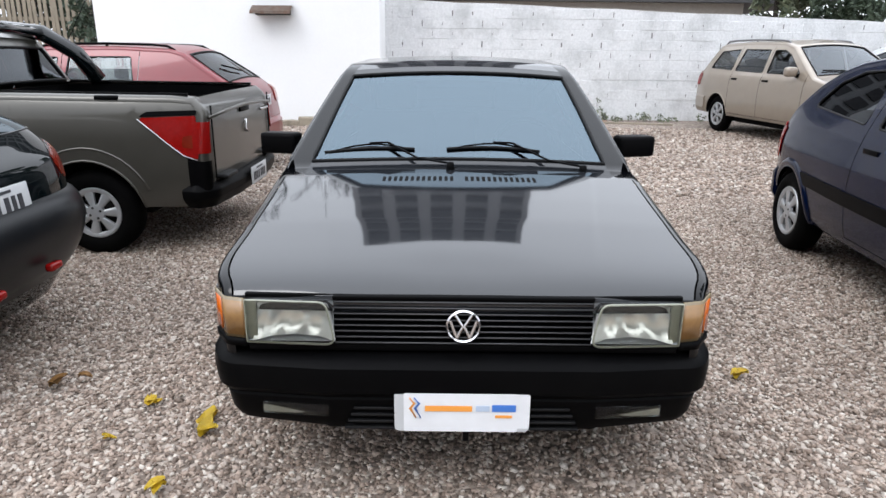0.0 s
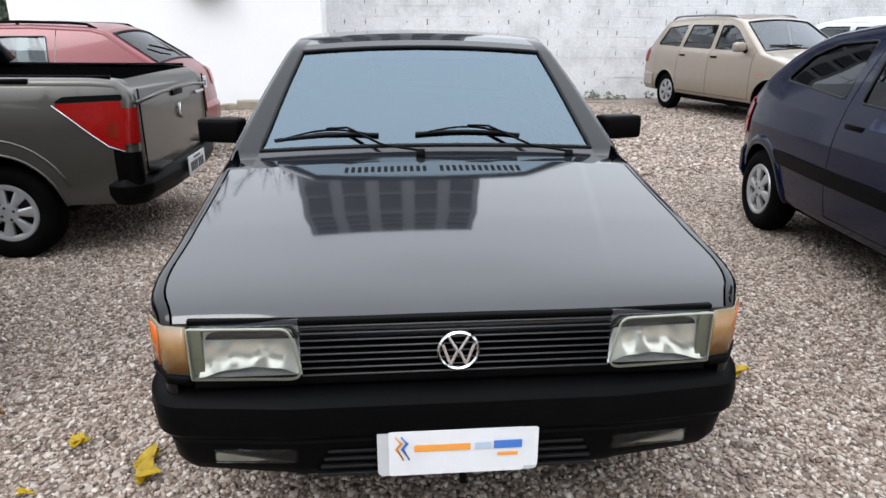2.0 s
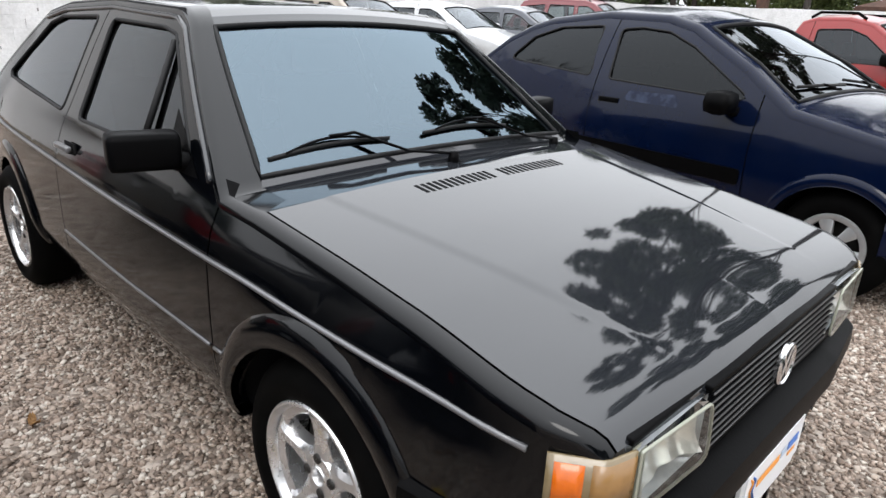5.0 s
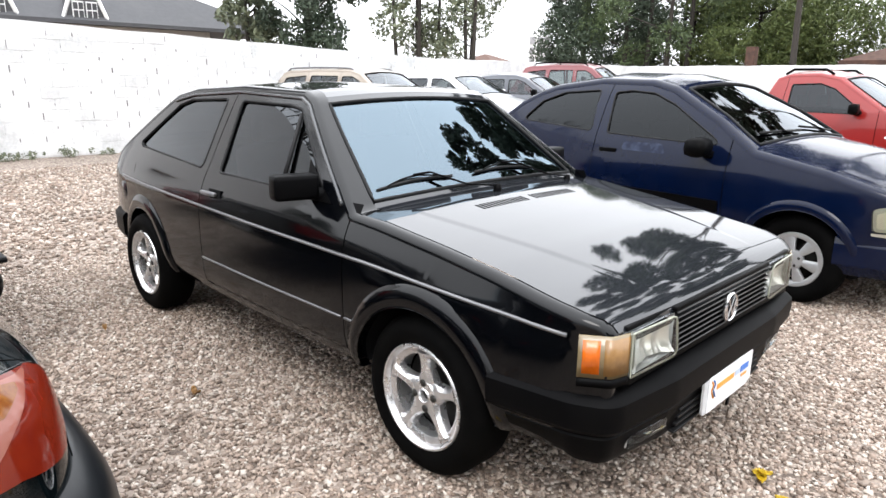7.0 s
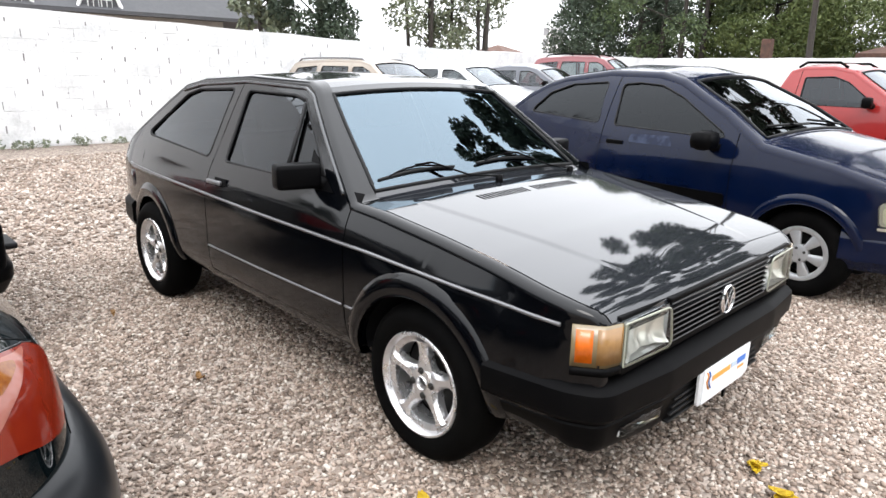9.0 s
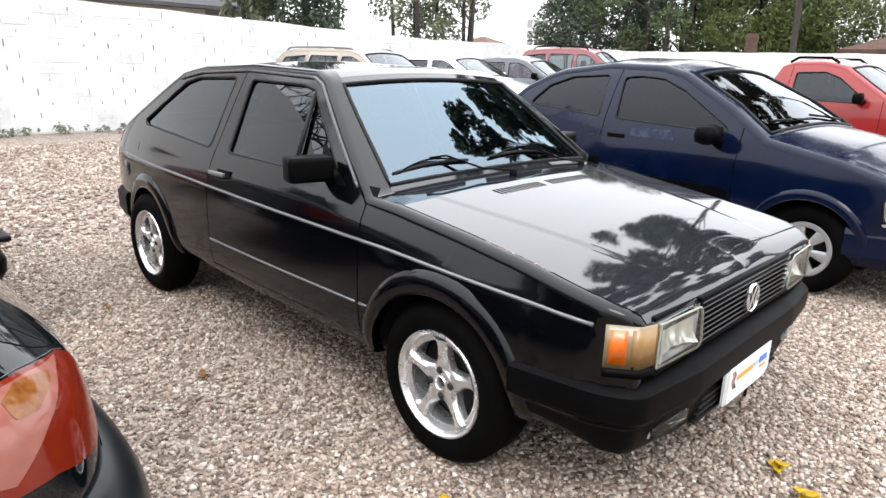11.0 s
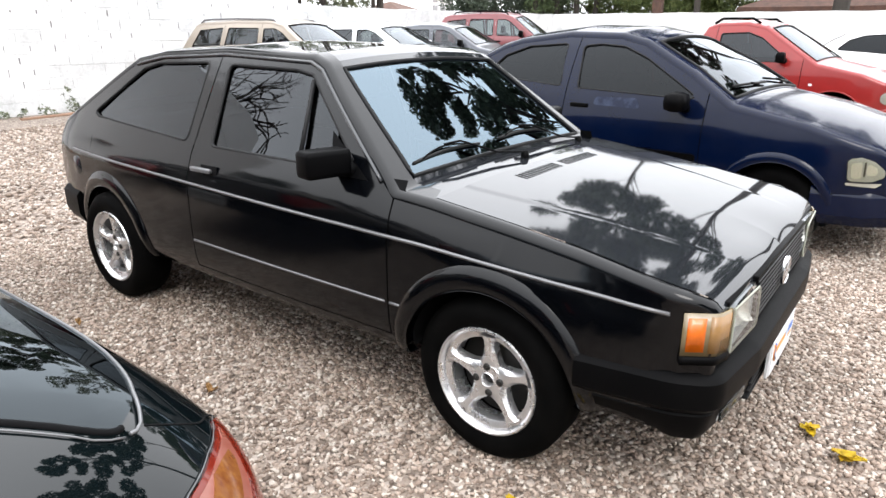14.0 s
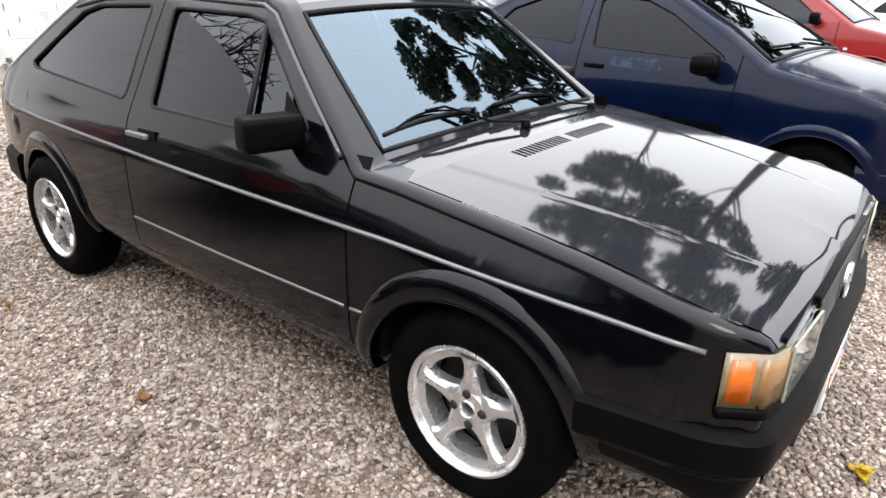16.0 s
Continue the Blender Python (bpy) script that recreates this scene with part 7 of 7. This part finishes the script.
# ---- rubble and weeds at the wall's foot ----
M["old_brick"] = mat("old_brick", (0.36, 0.22, 0.15), 0.9, grain=0.5, scale=20, bump=0.4)
for k, (x, y, sx, sy, sz, rz, mm, nm, lb) in enumerate(((-2.1, 10.55, 1.3, 0.28, 0.16, 6, "wood", "timber_beam", "weathered timber beam lying by the building"), (-1.55, 10.3, 0.5, 0.35, 0.22, 30, "old_brick", "rubble_block", "broken orange brick block by the corner"), (-3.1, 10.5, 0.8, 0.2, 0.10, -8, "wood", "timber_beam", "weathered timber beam lying by the building"), (-1.0, 10.9, 0.9, 0.6, 0.18, 20, "gravel", "earth_mound", "low mound of gravel and earth by the wall"), (-3.9, 10.6, 0.7, 0.25, 0.12, 12, "plastic", "dark_bundle", "dark bundle lying along the wall"), (2.6, 11.5, 1.1, 0.06, 0.04, 8, "old_brick", "reddish_plank", "thin reddish plank lying on the gravel"), (3.6, 11.2, 1.4, 0.05, 0.035, -14, "wood", "thin_plank", "thin plank lying on the gravel"))):
    bm = bmesh.new()
    box(bm, (0, 0, 0), (sx, sy, sz), min(sx, sy, sz) * 0.22)
    bmesh.ops.subdivide_edges(bm, edges=[e for e in bm.edges if e.calc_length() > 0.2], cuts=4)
    for v in bm.verts:
        v.co += Vector(noise.noise_vector(v.co * 6 + Vector((k, 0, 0)))) * min(sy, sz) * 0.22
    ob = part(nm, bm, M[mm], smooth=False)
    ob.matrix_basis = pose(x, y, sz * 0.46, 0, 0, rz)
    tagged(ob, lb, nm.split("_")[-1])
rng = np.random.default_rng(8)
cs = [(x, 11.8 + rng.uniform(-0.12, 0.06), rng.uniform(0.02, 0.12)) for x in rng.uniform(-0.6, 9.5, 70)] + [(2.95 + rng.uniform(-0.1, 0.1), 11.75, z) for z in (0.1, 0.2, 0.3, 0.4)]
tagged(leaf_cloud("weeds", cs, [rng.uniform(0.03, 0.10) for _ in cs], 1800, 0.03, M["leaf_grey"], None, 9, 1.0), "low weeds along the foot of the wall", "weeds", kind="stuff")
